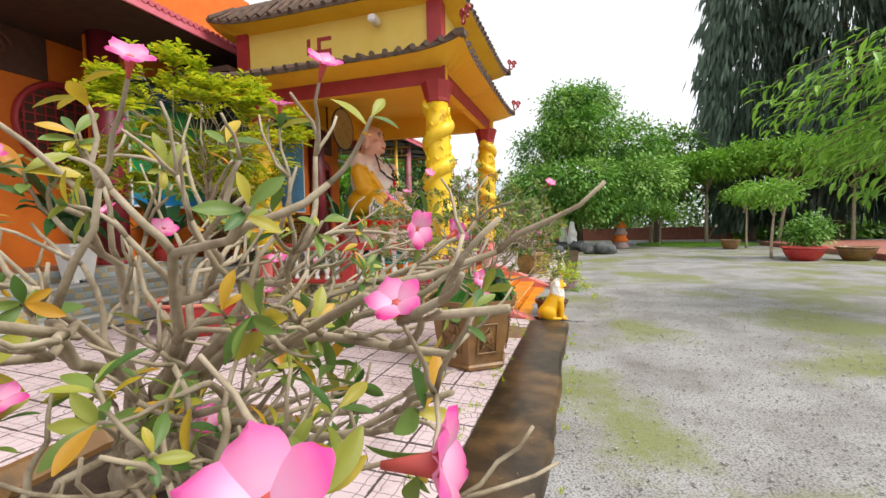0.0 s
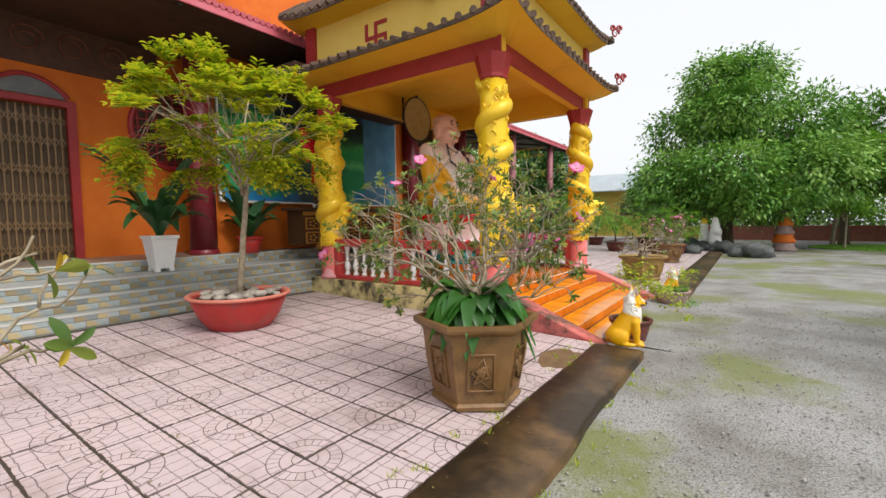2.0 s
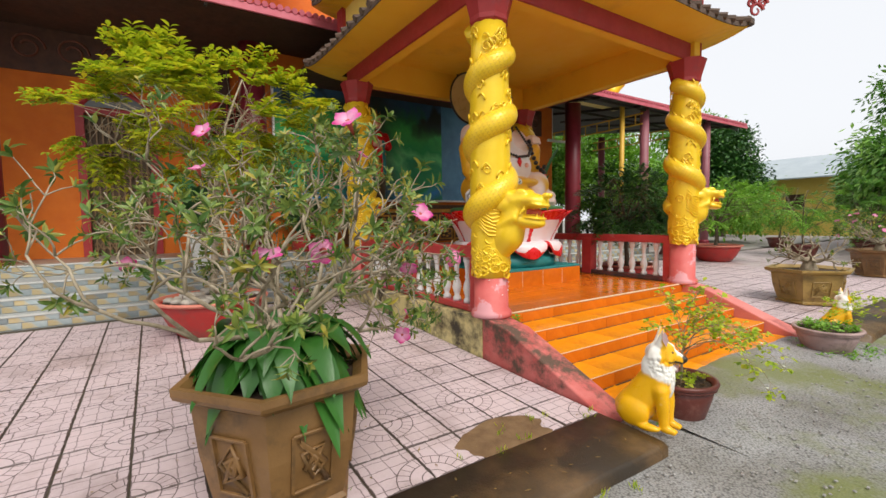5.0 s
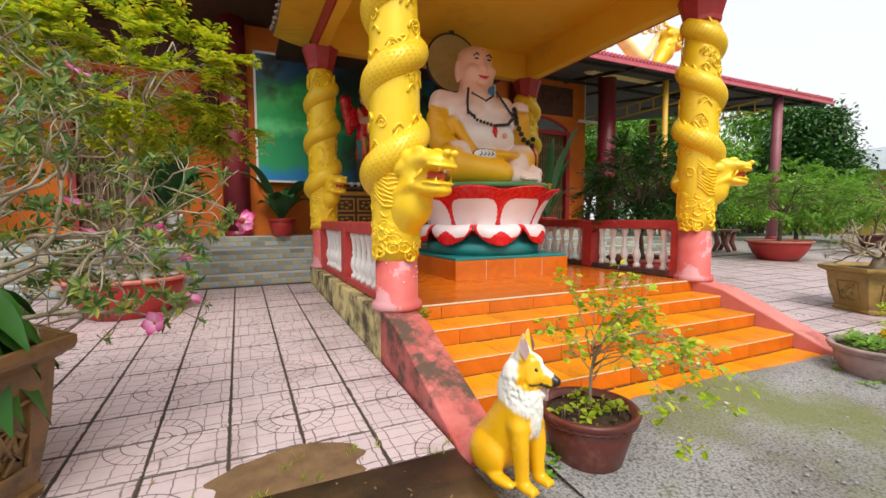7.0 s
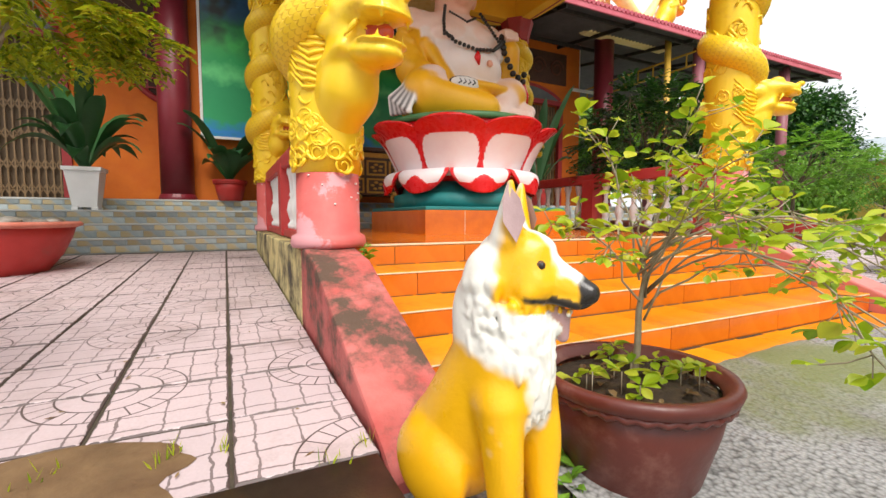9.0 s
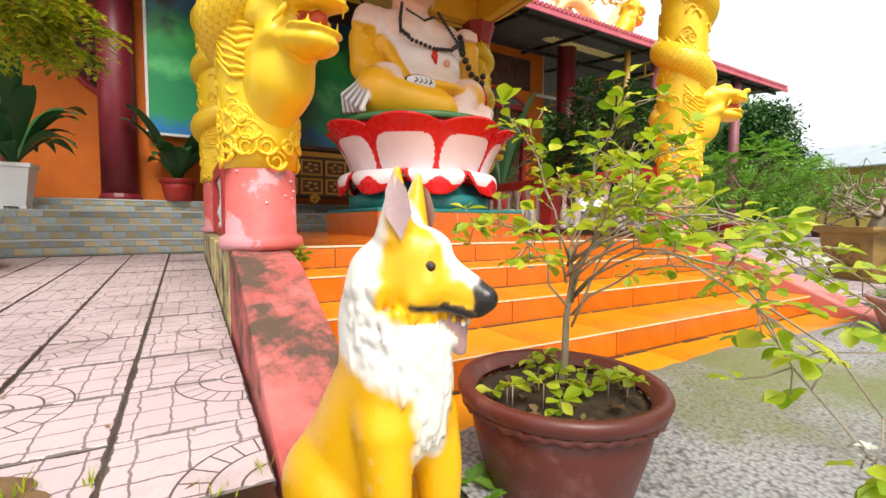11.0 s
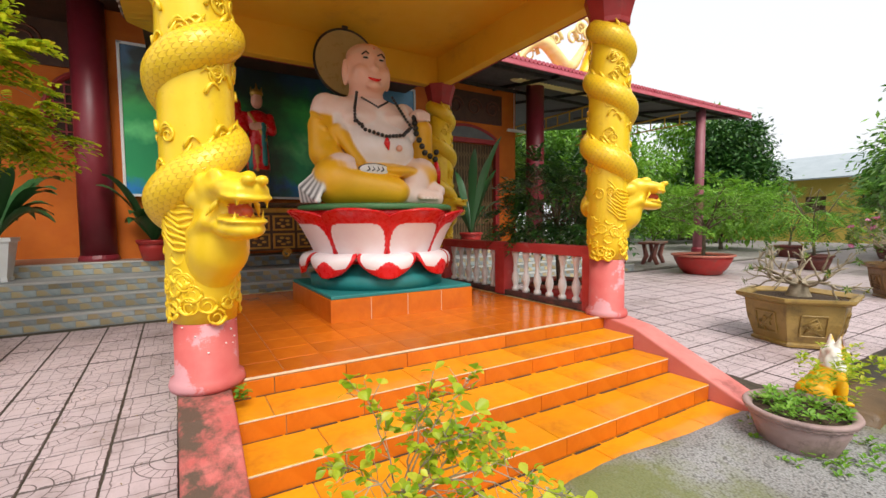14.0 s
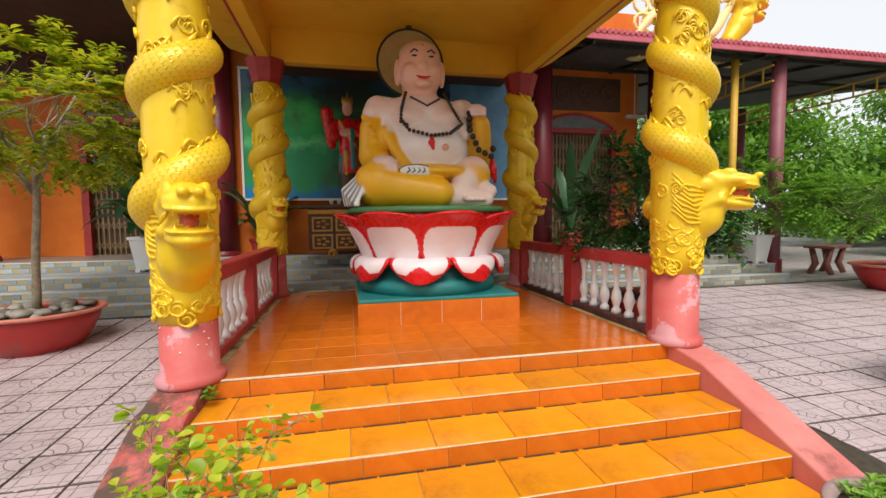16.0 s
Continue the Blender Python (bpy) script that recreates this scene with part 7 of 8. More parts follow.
# far side of the stairs: planters and potted trees
octagon_planter((-1.75, 16.3, gz(-1.75)), 0.72, 0.72, POT_OLIVE, "low ochre glazed hexagonal planter", 10, 6)
desert_rose((-1.75, 16.3, 0.62), "pollarded desert rose with bare pale branches", 12, 0.5, 0.8, 0.3, 0, 11, 2, 0.08, 0.05, 0.12)
octagon_planter((-1.95, 22.4, gz(-1.95)), 0.68, 0.78, POT_TAN, "brown glazed planter holding a bushy desert rose", 0)
desert_rose((-1.95, 22.4, 0.7), "bushy desert rose with pink and white flowers", 17, 0.8, 1.05, 0.95, 20, 11, 3, 0.12, 0.07, 0.11)
bowl_pot((-6.25, 22.1, gz(-6.25)), 0.85, 0.6, POT_RED, POT_RIM, "wide red bowl pot under a potted tree")
bonsai((-6.25, 22.1, gz(-6.25) + 0.54), "broad bright green potted tree", 23, 0.9, 1.9, 1.6, LEAF_FERN, 0.14, 8, 5, 0.4, 0.06, BARK_DARK, 90)
bowl_pot((-4.7, 14.45, gz(-4.7)), 0.66, 0.6, POT_RED, POT_RIM, "red bowl pot behind the balustrade")
bonsai((-4.7, 14.45, gz(-4.7) + 0.54), "dark green bushy potted tree behind the balustrade", 31, 0.95, 1.15, 1.35, LEAF_BUSH, 0.12, 8, 6, 0.3, 0.06, BARK_DARK, 150)
tapered_pot((-8.2, 20.3, 0.665), 0.36, 0.74, POT_WHITE, "white tapered square pot at the stoop end")
bonsai((-8.2, 20.3, 1.33), "light green bamboo-like shrub in a white pot", 37, 0.5, 1.4, 1.6, LEAF_FERN, 0.17, 7, 5, 0.3, 0.03, BARK_DARK, 80)
for k, (x, y, s) in enumerate(((-5.0, 26.5, 1.0), (-3.6, 29.5, 1.1), (-7.2, 30.5, 1.2), (-4.8, 33.5, 1.1), (-2.2, 27.2, 0.8))):
    clay_pot((x, y, gz(x)), 0.5, 0.5, POT_BROWN, "brown clay pot under a leafy shrub")
    bonsai((x, y, gz(x) + 0.42), "leafy green potted shrub on the far terrace", 50 + k, 0.6 * s, 1.4 * s, 1.8 * s, LEAF_MANGO if k % 2 else LEAF_FERN, 0.14, 7, 4, 0.3, 0.05, BARK_DARK, 60)


def stone_table(at, rz):
    ob = thing("stone_table", at, "red granite garden table with curved legs", "table", rz=rz)
    part("top", Geo().box((0, 0, 0.76), (0.7, 1.3, 0.07), bev=0.02), GRANITE, ob)
    for s in (-1, 1):
        part("leg", Geo().tube([(0.25, s * 0.45, 0), (0.12, s * 0.45, 0.3), (0.22, s * 0.45, 0.74)], [0.07, 0.09, 0.07], 8), GRANITE, ob, smooth=True)
        part("leg", Geo().tube([(-0.25, s * 0.45, 0), (-0.12, s * 0.45, 0.3), (-0.22, s * 0.45, 0.74)], [0.07, 0.09, 0.07], 8), GRANITE, ob, smooth=True)


stone_table((-8.6, 23.2, 0.25), 20)

low_herbs((-2.55, 8.83, 0.5), 0.05, "small weed at the column foot", 11, 5, 0.07, LEAF_FERN, 0.06)


# ---- surroundings ----
def chip(g, p, d, n, length, width):
    """Small flat leaf."""
    s = Vector(d).cross(Vector(n))
    s = s.normalized() * width / 2 if s.length > 1e-4 else Vector((width / 2, 0, 0))
    p, d = Vector(p), Vector(d).normalized() * length
    g.add([p, p + d * 0.5 + s, p + d, p + d * 0.5 - s], [(0, 1, 2, 3)])


def tree(at, label, seed, trunk, r0, lobes, m, leaf, per, bark=None, droop=0.3, wide=0.45, name="tree"):
    """Trunk, limbs to every lobe (x, y, z, rx, rz), and leaves in clumps on the lobes, with gaps."""
    rng = random.Random(seed)
    ob = thing(name, at, label, "tree")
    wood, lf = Geo(), Geo()
    tr, _ = bent((0, 0, -0.2), (0.02, 0.02, 1), trunk + 0.2, rng, 0.06, 5, 0.1)
    wood.tube(tr, [r0 * (1.25 - 0.6 * i / 5) for i in range(6)], 10)
    for x, y, z, rx, rz in lobes:
        c = Vector((x, y, z))
        b = tr[-1 - rng.randint(0, 1)]
        pts = [b.lerp(c, t) + Vector((rng.uniform(-0.2, 0.2), rng.uniform(-0.2, 0.2), 0.3 * math.sin(3.14 * t))) for t in (0, 0.3, 0.6, 1)]
        wood.tube(pts, [r0 * 0.5, r0 * 0.38, r0 * 0.25, r0 * 0.1], 6)
        for k in range(per // 14):
            d = Vector((rng.gauss(0, 1), rng.gauss(0, 1), rng.gauss(0, 1) + 0.25)).normalized()
            q = rng.uniform(0.6, 1.06) + 0.16 * noise.noise(d * 2.5 + c)
            p = c + Vector((d.x * rx, d.y * rx, d.z * rz)) * q
            for i in range(14):
                e = Vector((rng.gauss(0, 1), rng.gauss(0, 1), rng.gauss(0, 0.7))) * leaf * 1.1
                dd = (d + Vector((rng.uniform(-1, 1), rng.uniform(-1, 1), rng.uniform(-1, 0.4) - droop))).normalized()
                l = leaf * rng.uniform(0.7, 1.3)
                chip(lf, p + e, dd, Vector((rng.uniform(-0.6, 0.6), rng.uniform(-0.6, 0.6), 1)), l, l * wide)
    part("trunk", wood, bark or BARK_DARK, ob, smooth=True)
    part("crown", lf, m, ob)
    return ob


def ring(n, r, z, rx, rz, seed):
    rng = random.Random(seed)
    return [(r * rng.uniform(0.6, 1.1) * math.cos(6.28 * k / n + rng.uniform(-0.3, 0.3)), r * rng.uniform(0.6, 1.1) * math.sin(6.28 * k / n), z + rng.uniform(-0.25, 0.25) * rz, rx * rng.uniform(0.75, 1.15), rz * rng.uniform(0.75, 1.1)) for k in range(n)]


tree((-0.3, 37, -0.14), "large rounded green mango tree", 1, 3.4, 0.35, ring(9, 5.2, 4.6, 2.5, 1.7, 1) + ring(6, 3.6, 8.2, 2.4, 2.0, 2) + ring(3, 1.4, 11.2, 2.0, 1.5, 3) + ring(8, 4.4, 3.1, 1.9, 1.1, 13), LEAF_MANGO, 0.3, 3200)
tree((6.5, 44, -0.14), "darker mango tree behind the yard", 4, 3.4, 0.3, ring(5, 2.4, 5.5, 2.3, 2.0, 4) + ring(3, 1.4, 8.0, 2.0, 1.6, 5), LEAF_MANGO, 0.42, 1500)
tree((-14.6, 41, -0.14), "dark green leafy tree past the canopy", 6, 2.5, 0.25, ring(6, 1.7, 4.6, 1.7, 1.7, 6) + ring(4, 0.9, 7.4, 1.5, 1.6, 7), LEAF_BUSH, 0.3, 2200)
tree((-21, 46, -0.14), "dark green leafy tree behind the canopy", 8, 2.5, 0.25, ring(7, 4.5, 4.2, 2.6, 2.0, 8), LEAF_MANGO, 0.4, 1300)
tree((-17, 36, 0.0), "bright green shrubby tree under the canopy edge", 9, 0.8, 0.12, ring(6, 2.2, 2.4, 1.6, 1.4, 9), LEAF_FERN, 0.3, 1100)
tree((-11.2, 33, 0.0), "bright green shrubby tree by the terrace", 19, 0.8, 0.12, ring(5, 1.6, 2.2, 1.3, 1.3, 19), LEAF_FERN, 0.28, 1000)
for k, (x, y, z) in enumerate(((-19, 33, 8.0), (-26, 36, 10.5), (-19, 44, 9.5), (-30, 30, 10.0), (-34, 38, 13.0), (-24, 31, 8.0))):
    tree((x, y, -0.14), "tall leafy green tree beyond the canopy", 80 + k, z * 0.4, 0.2, ring(6, 2.6, z * 0.6, 2.2, 1.8, 80 + k) + ring(3, 1.3, z * 0.95, 1.8, 1.4, 90 + k), LEAF_MANGO if k % 2 else LEAF_FERN, 0.36, 1200)
for k, (x, y, z) in enumerate(((5.5, 41, 5.6), (9.5, 40, 6.2), (14, 39, 6.6), (19, 40, 6.4))):
    tree((x, y, -0.14), "flat-topped light green feathery tree", 20 + k, z - 1.2, 0.12, [(a, b, z + c, 1.9, 0.8) for a, b, c, *_ in ring(7, 2.3, 0.0, 1.6, 0.9, 20 + k)], LEAF_FERN, 0.3, 1200, BARK, 0.1)


def casuarina(at, label, seed, h, r):
    """Tall dark tree of hanging needle tresses."""
    rng = random.Random(seed)
    ob = thing("casuarina_tree", at, label, "tree", "tall dark trees")
    wood, lf = Geo(), Geo()
    tr, _ = bent((0, 0, -0.2), (0, 0, 1), h, rng, 0.03, 6)
    wood.tube(tr, [0.4 * (1 - 0.85 * i / 6) for i in range(7)], 9)
    for k in range(900):
        t = rng.uniform(0.1, 1.02)
        z = h * t
        q = r * (0.35 + 0.75 * math.sin(3.14 * min(1, 0.2 + 0.75 * (1 - t)))) * math.sqrt(rng.uniform(0.2, 1))
        a = rng.uniform(0, 6.28)
        c = Vector((q * math.cos(a), q * math.sin(a), z))
        for i in range(16):
            p = c + Vector((rng.gauss(0, 0.4), rng.gauss(0, 0.4), rng.gauss(0, 0.5)))
            chip(lf, p, (0.25 * math.cos(a) + rng.uniform(-0.2, 0.2), 0.25 * math.sin(a) + rng.uniform(-0.2, 0.2), -1), (math.cos(a + 1), math.sin(a + 1), 0.2), rng.uniform(0.8, 1.8), 0.24)
    part("trunk", wood, BARK_DARK, ob, smooth=True)
    part("needles", lf, LEAF_PINE, ob, "grey green hanging needles")


casuarina((14.5, 46, -0.14), "tall dark grey-green casuarina tree", 1, 24, 4.0)
casuarina((20, 44, -0.14), "tall dark grey-green casuarina tree", 2, 29, 4.5)
casuarina((26, 42, -0.14), "tall dark grey-green casuarina tree", 3, 27, 4.5)


def hanging_tree():
    """Tree at the yard's edge whose long-leaved boughs hang over the gravel."""
    rng = random.Random(8)
    ob = thing("bamboo_like_tree", (9.0, 9.8, -0.14), "tree with long drooping yellow-green leaves", "tree")
    wood, lf = Geo(), Geo()
    wood.tube([(0, 0, -0.1), (0.1, 0, 2.5), (-0.2, 0.2, 5.5)], [0.22, 0.18, 0.12], 9)
    for k in range(36):
        a = 2.6 + rng.uniform(-0.9, 0.9)
        s = Vector((-0.1, 0.1, rng.uniform(3.2, 5.5)))
        L = rng.uniform(3.0, 5.4)
        pts = [s + Vector((math.cos(a) * L * t, math.sin(a) * L * t, 1.6 * t - 2.3 * t * t)) for t in np.linspace(0, 1, 8)]
        wood.tube(pts, [0.035 - 0.004 * i for i in range(8)], 5)
        for i in range(2, 8):
            for j in range(14):
                p = pts[i] + Vector((rng.gauss(0, 0.22), rng.gauss(0, 0.22), rng.gauss(0, 0.16)))
                lf.leaf(p, (math.cos(a) + rng.uniform(-0.9, 0.9), math.sin(a) + rng.uniform(-0.9, 0.9), rng.uniform(-1.3, 0.1)), (0, 0, 1), rng.uniform(0.22, 0.4), 0.085, 0.5)
    part("trunk", wood, BARK_DARK, ob, smooth=True)
    part("leaves", lf, LEAF_FERN, ob)


hanging_tree()

# garden wall, hedge, lawn and shed at the end of the yard
wall = thing("garden_wall", (0, 0, 0), "low red brick garden wall with posts", "wall", kind="structure")
part("wall_body", Geo().box((14, 50, 0.45), (40, 0.2, 1.2)), BRICKRED, wall)
part("coping", Geo().box((14, 50, 1.08), (40, 0.3, 0.08)), BRICKRED, wall)
for k in range(11):
    part("post", Geo().box((-5.5 + 4 * k, 50, 0.55), (0.36, 0.36, 1.4), bev=0.03), BRICKRED, wall)


def hedge(x0, x1, y, h, seed, label, m):
    rng = random.Random(seed)
    lf = Geo()
    for k in range(int((x1 - x0) * 330)):
        x = rng.uniform(x0, x1)
        top = h * (0.75 + 0.35 * noise.noise((x * 0.5, y, 0)))
        p = (x, y + rng.gauss(0, 0.7), rng.uniform(-0.1, top))
        chip(lf, p, (rng.uniform(-1, 1), -0.6 + rng.uniform(-0.8, 0.8), rng.uniform(-0.6, 0.6)), (rng.uniform(-0.5, 0.5), -1, 1), 0.5, 0.26)
    solid("hedge", lf, m, label, "hedge", "stuff")


hedge(-6, 40, 53.5, 5.5, 1, "dark green hedge behind the garden wall", LEAF_MANGO)
hedge(14, 34, 48.5, 2.6, 2, "light yellow-green clipped hedge", LEAF_FERN)
hedge(-34, -8, 52, 4.2, 3, "green scrub behind the terrace", LEAF_MANGO)
rng = random.Random(6)
lf = Geo()
for k in range(7000):
    a, q = rng.uniform(0, 6.28), math.sqrt(rng.random())
    chip(lf, (8.3 + 4.2 * q * math.cos(a), 38.5 + 3.2 * q * math.sin(a), -0.14), (rng.uniform(-0.4, 0.4), rng.uniform(-0.4, 0.4), 1), (0, -1, 0), rng.uniform(0.08, 0.2), 0.05)
solid("lawn", lf, LEAF_FERN, "patch of bright green grass by the gravel", "grass", "stuff")

shed = thing("shed", (-14, 52, -0.14), "far pale-roofed shed with yellow walls", "building")
part("wall", Geo().box((0, 0, 2.5), (14, 6, 5.0)), YELLOW_WALL, shed)
part("roof", Geo().add([(-8, -4.2, 4.9), (8, -4.2, 4.9), (8, 0, 6.9), (-8, 0, 6.9), (8, 4.2, 4.9), (-8, 4.2, 4.9), (-8, -4.2, 4.8), (8, -4.2, 4.8)], [(0, 1, 2, 3), (3, 2, 4, 5), (6, 7, 1, 0), (0, 3, 5), (1, 4, 2)]), ROOF_WHITE, shed, "pale blue-grey sheet roof")
for k in range(4):
    part("window", Geo().box((-5 + 3.2 * k, -3.02, 3.0), (1.2, 0.08, 1.2)), DARK, shed, "dark window")

# garden ornaments along the far kerb
st = thing("stone_lantern", (2.6, 34.5, -0.14), "orange and grey tiered stone stupa", "stupa")
for k in range(5):
    part("tier", Geo().lathe([(0.62 - 0.07 * k, 0.5 * k), (0.66 - 0.07 * k, 0.5 * k + 0.12), (0.5 - 0.06 * k, 0.5 * k + 0.3), (0.52 - 0.06 * k, 0.5 * k + 0.5)], 16), ORANGE_WALL if k % 2 else POT_GREY, st, smooth=True)
part("finial", Geo().lathe([(0.2, 2.5), (0.26, 2.65), (0.08, 2.9), (0.01, 3.2)], 12), GOLD, st, "gold finial", True)
P = [("c", (0, 0, 0), (0, 0, 0.9), 0.34, 0.22, 0, 0.1), ("e", (0, 0, 1.15), (0.17, 0.17, 0.22), 0, 0.06), ("e", (0.1, 0, 0.5), (0.25, 0.4, 0.25), 0, 0.1)]
ws = tagged(new("statue", blend_mesh("statue", P, [WHITE_PAINT], 0.05)), "white plaster garden statue among rocks", "statue")
ws.matrix_basis = pose(-0.7, 31.5, 0.55)
P = [("c", (0, 0, 0), (0, 0, 0.8), 0.3, 0.2, 0, 0.1), ("e", (0, 0, 1.05), (0.18, 0.18, 0.22), 1, 0.06)]
ws = tagged(new("statue", blend_mesh("statue", P, [WHITE_PAINT, GOLD], 0.05)), "white and gold plaster garden statue", "statue")
ws.matrix_basis = pose(-1.3, 32.2, 0.6)
rng = random.Random(12)
for k in range(13):
    x, y, s = rng.uniform(-2.2, 1.6), rng.uniform(28.2, 33), rng.uniform(0.35, 0.75)
    solid("rock", Geo().ball((x, y, s * 0.35 - 0.1), (s, s * 0.8, s * 0.65), 16, lump=0.6), ROCK, "dark weathered garden rock", "rock", group="garden rocks", smooth=True)
for x, y, r, m, lab in ((9.6, 24.0, 0.85, POT_RED, "dark red oval trough planter by the yard"), (11.6, 24.1, 0.75, POT_TAN, "brown trough planter by the yard"), (9.2, 33, 0.6, POT_TAN, "brown planter near the lawn")):
    bowl_pot((x, y, -0.14), r, 0.62, m, m, lab)
for k, (x, y, z) in enumerate(((8.7, 25.0, 2.6), (10.4, 34.0, 3.0), (5.6, 37.0, 2.2))):
    tree((x, y, -0.14), "slender young tree with pale painted trunk", 60 + k, z, 0.06, ring(4, 0.8, z + 0.5, 0.8, 0.5, 60 + k), LEAF_FERN, 0.22, 420, BARK)
tree((10.2, 25.5, -0.14), "dark rounded shrub behind the trough planters", 71, 0.5, 0.08, ring(4, 0.5, 1.2, 0.6, 0.6, 71), LEAF_MANGO, 0.2, 500)
solid("brick_border", Geo().box((17, 30, 0.0), (9, 16, 0.3), bev=0.03), BRICKRED, "low red brick garden bed edge", "border", "structure")


# fine litter on the ground
rng = random.Random(77)
pb = Geo()
for k in range(2600):
    x, y, s = rng.uniform(-0.2, 4.5), rng.uniform(1.5, 14), rng.uniform(0.006, 0.02)
    pb.box((x, y, -0.128 + s * 0.3), (s * 1.4, s, s * 0.8), rng.uniform(0, 3), bev=s * 0.25)
solid("gravel", pb, mat("pale loose gravel", (0.2, 0.19, 0.18), (0.42, 0.4, 0.38), 40, 0.8), "loose pale stones on the gravel yard", "gravel", "stuff")
mud = [(-1.12 + (0.3 + 0.12 * noise.noise((math.cos(a) * 1.7, math.sin(a) * 1.7, 4.0))) * k * math.cos(a), 7.38 + (0.44 + 0.14 * noise.noise((math.cos(a) * 2.1, math.sin(a) * 2.1, 8.0))) * k * math.sin(a), 0.006 if k < 0.99 else 0.0005) for k in (0.55, 1.0) for a in np.linspace(0, 2 * math.pi, 49)[:-1]]
mud = [(x, y, gz(x) + z) for x, y, z in mud]
solid("mud_patch", Geo().add(mud, [tuple(range(48))] + [(48 + i, 48 + (i + 1) % 48, (i + 1) % 48, i) for i in range(48)]), mat("drying brown mud", (0.12, 0.065, 0.028), (0.2, 0.12, 0.055), 7, 0.75, 60, 0.8, dirt=(0.12, 0.07, 0.03), dirt_scale=3), "drying brown mud washed over the paving", "mud", "structure", True)
lt = Geo()
for k in range(160):
    x, y = rng.uniform(-5.5, -0.95), rng.uniform(1.0, 8.2)
    chip(lt, (x, y, gz(x) + 0.006), (rng.uniform(-1, 1), rng.uniform(-1, 1), 0.05), (0, 0, 1), rng.uniform(0.02, 0.06), rng.uniform(0.008, 0.02))
for k in range(60):
    chip(lt, (rng.uniform(-0.9, -0.35), rng.uniform(1.0, 8.2), -0.018), (rng.uniform(-1, 1), rng.uniform(-1, 1), 0.05), (0, 0, 1), rng.uniform(0.02, 0.06), 0.014)
solid("leaf_litter", lt, leafmat("dry litter", [(0, (0.18, 0.1, 0.04)), (1, (0.4, 0.28, 0.12))]), "dry fallen leaves on the paving", "leaves", "stuff")
wd = Geo()
for k in range(70):
    y = rng.choice([8.36 - 0.6 * rng.randint(0, 11), rng.uniform(1, 8.3)])
    x = rng.uniform(-1.25, -0.9) if k < 45 else -0.24 + rng.uniform(-0.05, 0.12)
    for i in range(9):
        chip(wd, (x + rng.gauss(0, 0.02), y + rng.gauss(0, 0.02), gz(x) - 0.01 if k < 45 else -0.14), (rng.uniform(-0.6, 0.6), rng.uniform(-0.6, 0.6), 1), (rng.uniform(-1, 1), 1, 0), rng.uniform(0.03, 0.08), 0.008)
solid("weeds", wd, LEAF_LIME, "small weeds in the paving joints", "weeds", "stuff")


PALE_GOLD = mat("sun-bleached gilt", (0.85, 0.66, 0.22), (0.9, 0.76, 0.4), 6, 0.4, 45, 0.2)


def roof_dragon():
    """Gilded scrolling dragon ornament on the canopy ridge."""
    ob = thing("roof_ornament", (-9.7, 19.5, 6.35), "pale gold scrolled dragon ornament on the roof", "roof ornament")
    body = [(0.1 * math.sin(4 * t), -1.3 + 2.4 * t, 0.35 + 0.35 * math.sin(7 * t) + 0.7 * t) for t in np.linspace(0, 1, 40)]
    part("dragon_body", Geo().tube(body, [0.06 + 0.1 * math.sin(math.pi * i / 39) for i in range(40)], 10), PALE_GOLD, ob, smooth=True)
    part("base", Geo().box((0, -0.1, 0.05), (0.3, 2.6, 0.3), bev=0.04), PALE_GOLD, ob)
    head = part("dragon_head", HEAD, None, ob)
    head.matrix_basis = pose(0, 1.15, 1.15, 0, 0, 90) @ Matrix.Diagonal((1.6, 1.6, 1.6, 1))
    ob.matrix_basis = pose(-9.7, 19.5, 6.35) @ Matrix.Scale(1.35, 4)
    rng = random.Random(4)
    for k in range(16):
        t = rng.random()
        c = Vector((rng.uniform(-0.1, 0.1), -1.3 + 2.4 * t, 0.5 + 0.7 * t + rng.uniform(-0.1, 0.5)))
        part("scroll", Geo().tube(curl(c, rng.uniform(0.15, 0.3), 1.3, (0, 1, 0), (0, 0, 1)), [0.05 - 0.0025 * i for i in range(17)], 6), PALE_GOLD, ob, smooth=True)


roof_dragon()


# ---- pieces: paving slabs, stair and floor tiles ----
T = 0.462
slab_me = Geo().box((0, 0, -0.02), (T - 0.013, T - 0.013, 0.04), bev=0.006).mesh("paving_slab", PAVING)
rest = Geo()
rng = random.Random(11)
slope = math.degrees(math.atan(0.04))
FANS = {(0, 0): 0, (1, 0): 90, (1, 1): 180, (0, 1): 270}
for j in range(-82, 36):
    yc = 8.4 - T * (j + 0.5)
    for i in range(14):
        xc = -0.94 - T * (i + 0.5)
        if 8.36 < yc < 13.75 and -7.6 < xc < -0.9:
            continue
        if yc < -7.5 or yc > 45.5:
            continue
        rz = FANS[(i % 2, j % 2)] + 180
        tilt = (rng.uniform(-0.25, 0.25), rng.uniform(-0.25, 0.25))
        z = gz(xc) + rng.uniform(-0.003, 0.003)
        bed = terrace if yc < 9 else terrace_north
        if -0.5 < yc < 21.5:
            part("paving_slab", slab_me, None, bed).matrix_basis = pose(xc, yc, z, tilt[0], slope + tilt[1], 0) @ pose(0, 0, 0, 0, 0, rz)
        else:
            rest.box((xc, yc, z - 0.02), (T - 0.014, T - 0.014, 0.04), bev=0.005, tilt=Matrix.Rotation(radians(slope), 3, "Y"))
tagged(part("paving", rest, PAVING_FAR, terrace_north), kind="stuff")

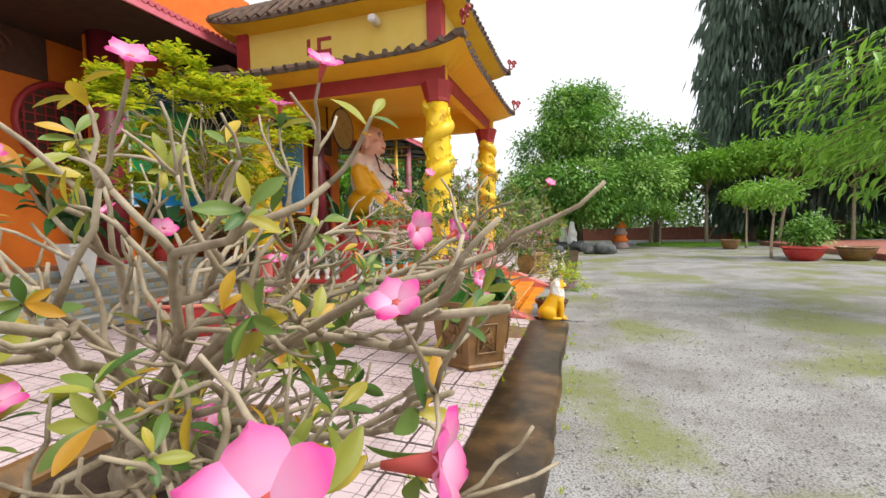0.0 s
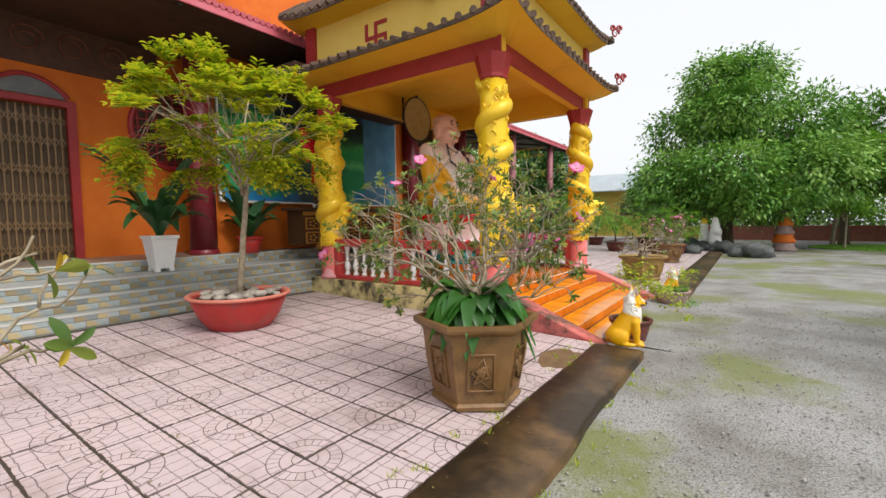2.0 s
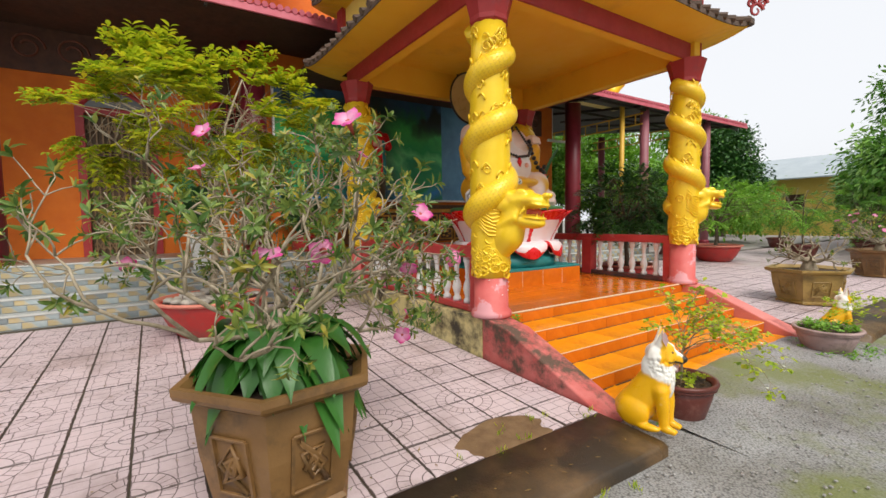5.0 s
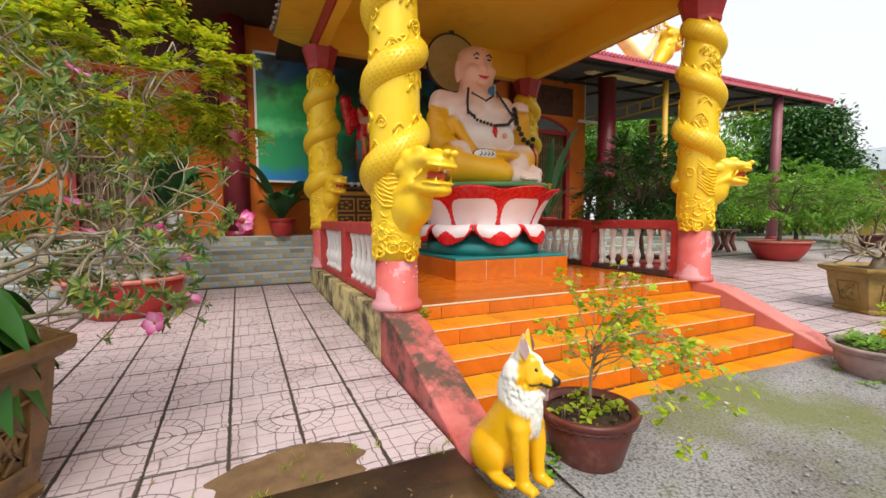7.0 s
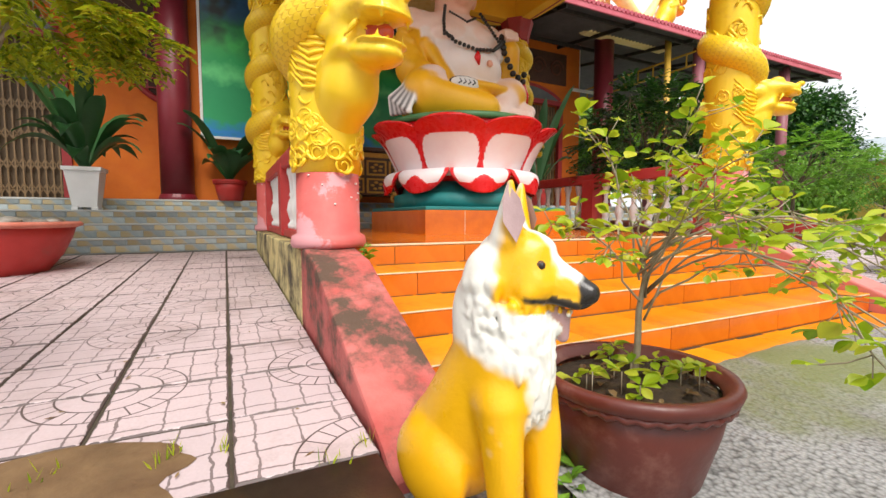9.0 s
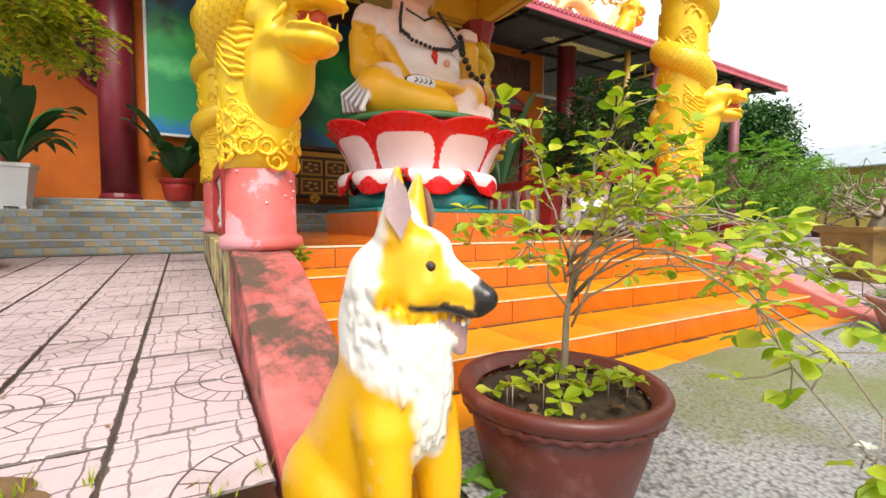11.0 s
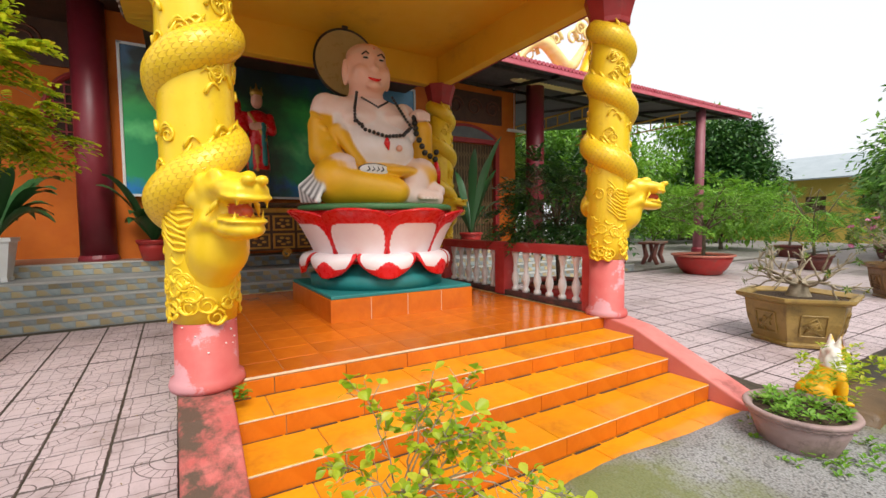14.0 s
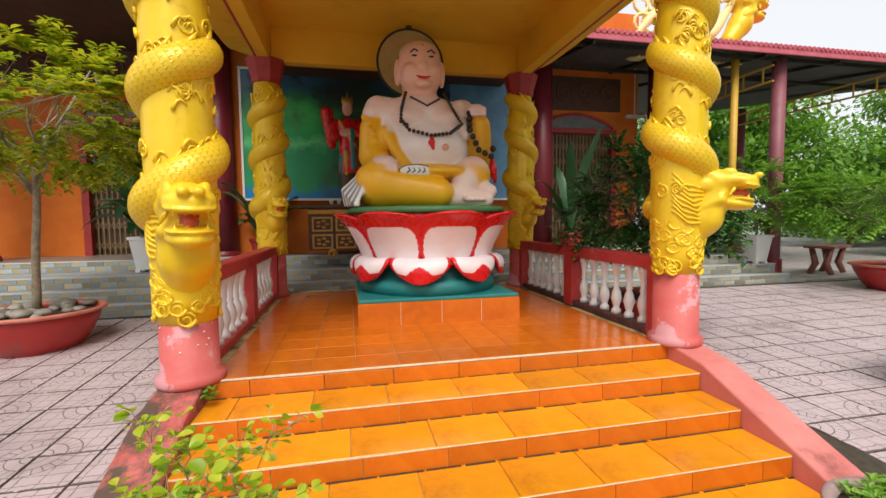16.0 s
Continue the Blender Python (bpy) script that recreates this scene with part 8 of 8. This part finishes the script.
# porch floor
fw, fl = 4.36 / 11, 4.6 / 12
tile_me = Geo().box((0, 0, 0), (fl - 0.006, fw - 0.006, 0.014), bev=0.0025).mesh("floor_tile", PORCH_TILE)
part("grout_bed", Geo().box((-5.03, 10.975, FLOOR - 0.008), (4.62, 4.4, 0.012)), STAIR_BED, porch)
for i in range(12):
    for j in range(11):
        part("floor_tile", tile_me, None, porch).matrix_basis = pose(-2.73 - fl * (i + 0.5), 8.795 + fw * (j + 0.5), FLOOR + 0.001, rng.uniform(-0.12, 0.12), rng.uniform(-0.12, 0.12), 0)
# stair tiles: treads and risers of unequal lengths, staggered from step to step
CUTS = {}


def cut_tile(name, w, deep, high, m):
    """Tile of width w, shared between tiles of the same cut."""
    key = (name, round(w, 2), round(deep, 3), round(high, 3))
    if key not in CUTS:
        CUTS[key] = Geo().box((0, 0, 0), (deep, key[1] - 0.006, high), bev=0.003).mesh(name, m)
    return CUTS[key]


for k, (x0, x1, z) in enumerate(STEPS):
    for riser in (False, True):
        y = 8.765
        first = True
        while y < 13.18:
            w = (0.25, 0.55, 0.4, 0.15)[k] + 0.08 * riser if first else 0.61
            first = False
            if 13.185 - (y + w) < 0.12:
                w = 13.185 - y
            w = math.floor(w * 100) / 100
            yc = y + w / 2
            if not riser:
                part("tread_tile", cut_tile("tread_tile", w, x1 - x0 + 0.012, 0.014, TREAD_TILE), None, stairs).matrix_basis = pose((x0 + x1) / 2 + 0.006, yc, z - 0.004, rng.uniform(-0.2, 0.2), rng.uniform(-0.2, 0.3), 0)
            else:
                me = cut_tile("riser_tile", w, 0.012, 0.148, PORCH_TILE)
                if k < 3:
                    part("riser_tile", me, None, stairs).matrix_basis = pose(x1 + 0.006, yc, z - 0.088, 0, 0, rng.uniform(-0.2, 0.2))
                if k == 0:
                    part("riser_tile", me, None, stairs).matrix_basis = pose(x0 + 0.008, yc, FLOOR - 0.085)
            y += w + 0.001
part("floor_edge", Geo().box((-2.725, 10.975, FLOOR + 0.003), (0.03, 4.4, 0.016), bev=0.004), GROUT, stairs, "pale worn nosing strip")
for x0, x1, z in STEPS[:3]:
    part("nosing", Geo().box((x1 + 0.008, 10.975, z - 0.0075), (0.014, 4.4, 0.01), bev=0.003), GROUT, stairs, "pale worn nosing strip")
# grime gathered at the foot of each riser
for x0, x1, z in STEPS:
    grime, y = Geo(), 8.77
    while y < 13.15:
        w = rng.uniform(0.12, 0.4)
        d = rng.uniform(0.008, 0.026)
        grime.box((x0 + 0.014 + d / 2, y + w / 2, z + 0.005), (d, w * rng.uniform(0.8, 1.0), 0.005), bev=0.002)
        y += w
    part("grime", grime, SOIL, stairs, "dark grime at the foot of the riser")
# stone tiles on the temple steps
for k, (x, z) in enumerate(STOOP):
    low = gz(-7.6) if k == 0 else STOOP[k - 1][1]
    rows = 2
    h = (z - low) / rows
    for r in range(rows):
        st = Geo().box((0, 0, 0), (0.012, 0.287, h - 0.012), bev=0.003).mesh("stone_tile", STONE_TILE)
        y = -1.5 + 0.15 * (r % 2)
        while y < 20.5:
            if not (8.5 < y < 13.4 and z < 0.6):
                part("stone_tile", st, None, stoop).matrix_basis = pose(x + 0.004, y, low + h * (r + 0.5))
            y += 0.3 if y < 8 or k < 2 else 0.3
    part("step_edge", Geo().box((x - 0.05, 6.4, z - 0.006), (0.14, 28.6, 0.03), bev=0.006), mat("pale step edge", (0.42, 0.43, 0.41), (0.5, 0.5, 0.47), 3, 0.5), stoop, "pale smooth step edge")
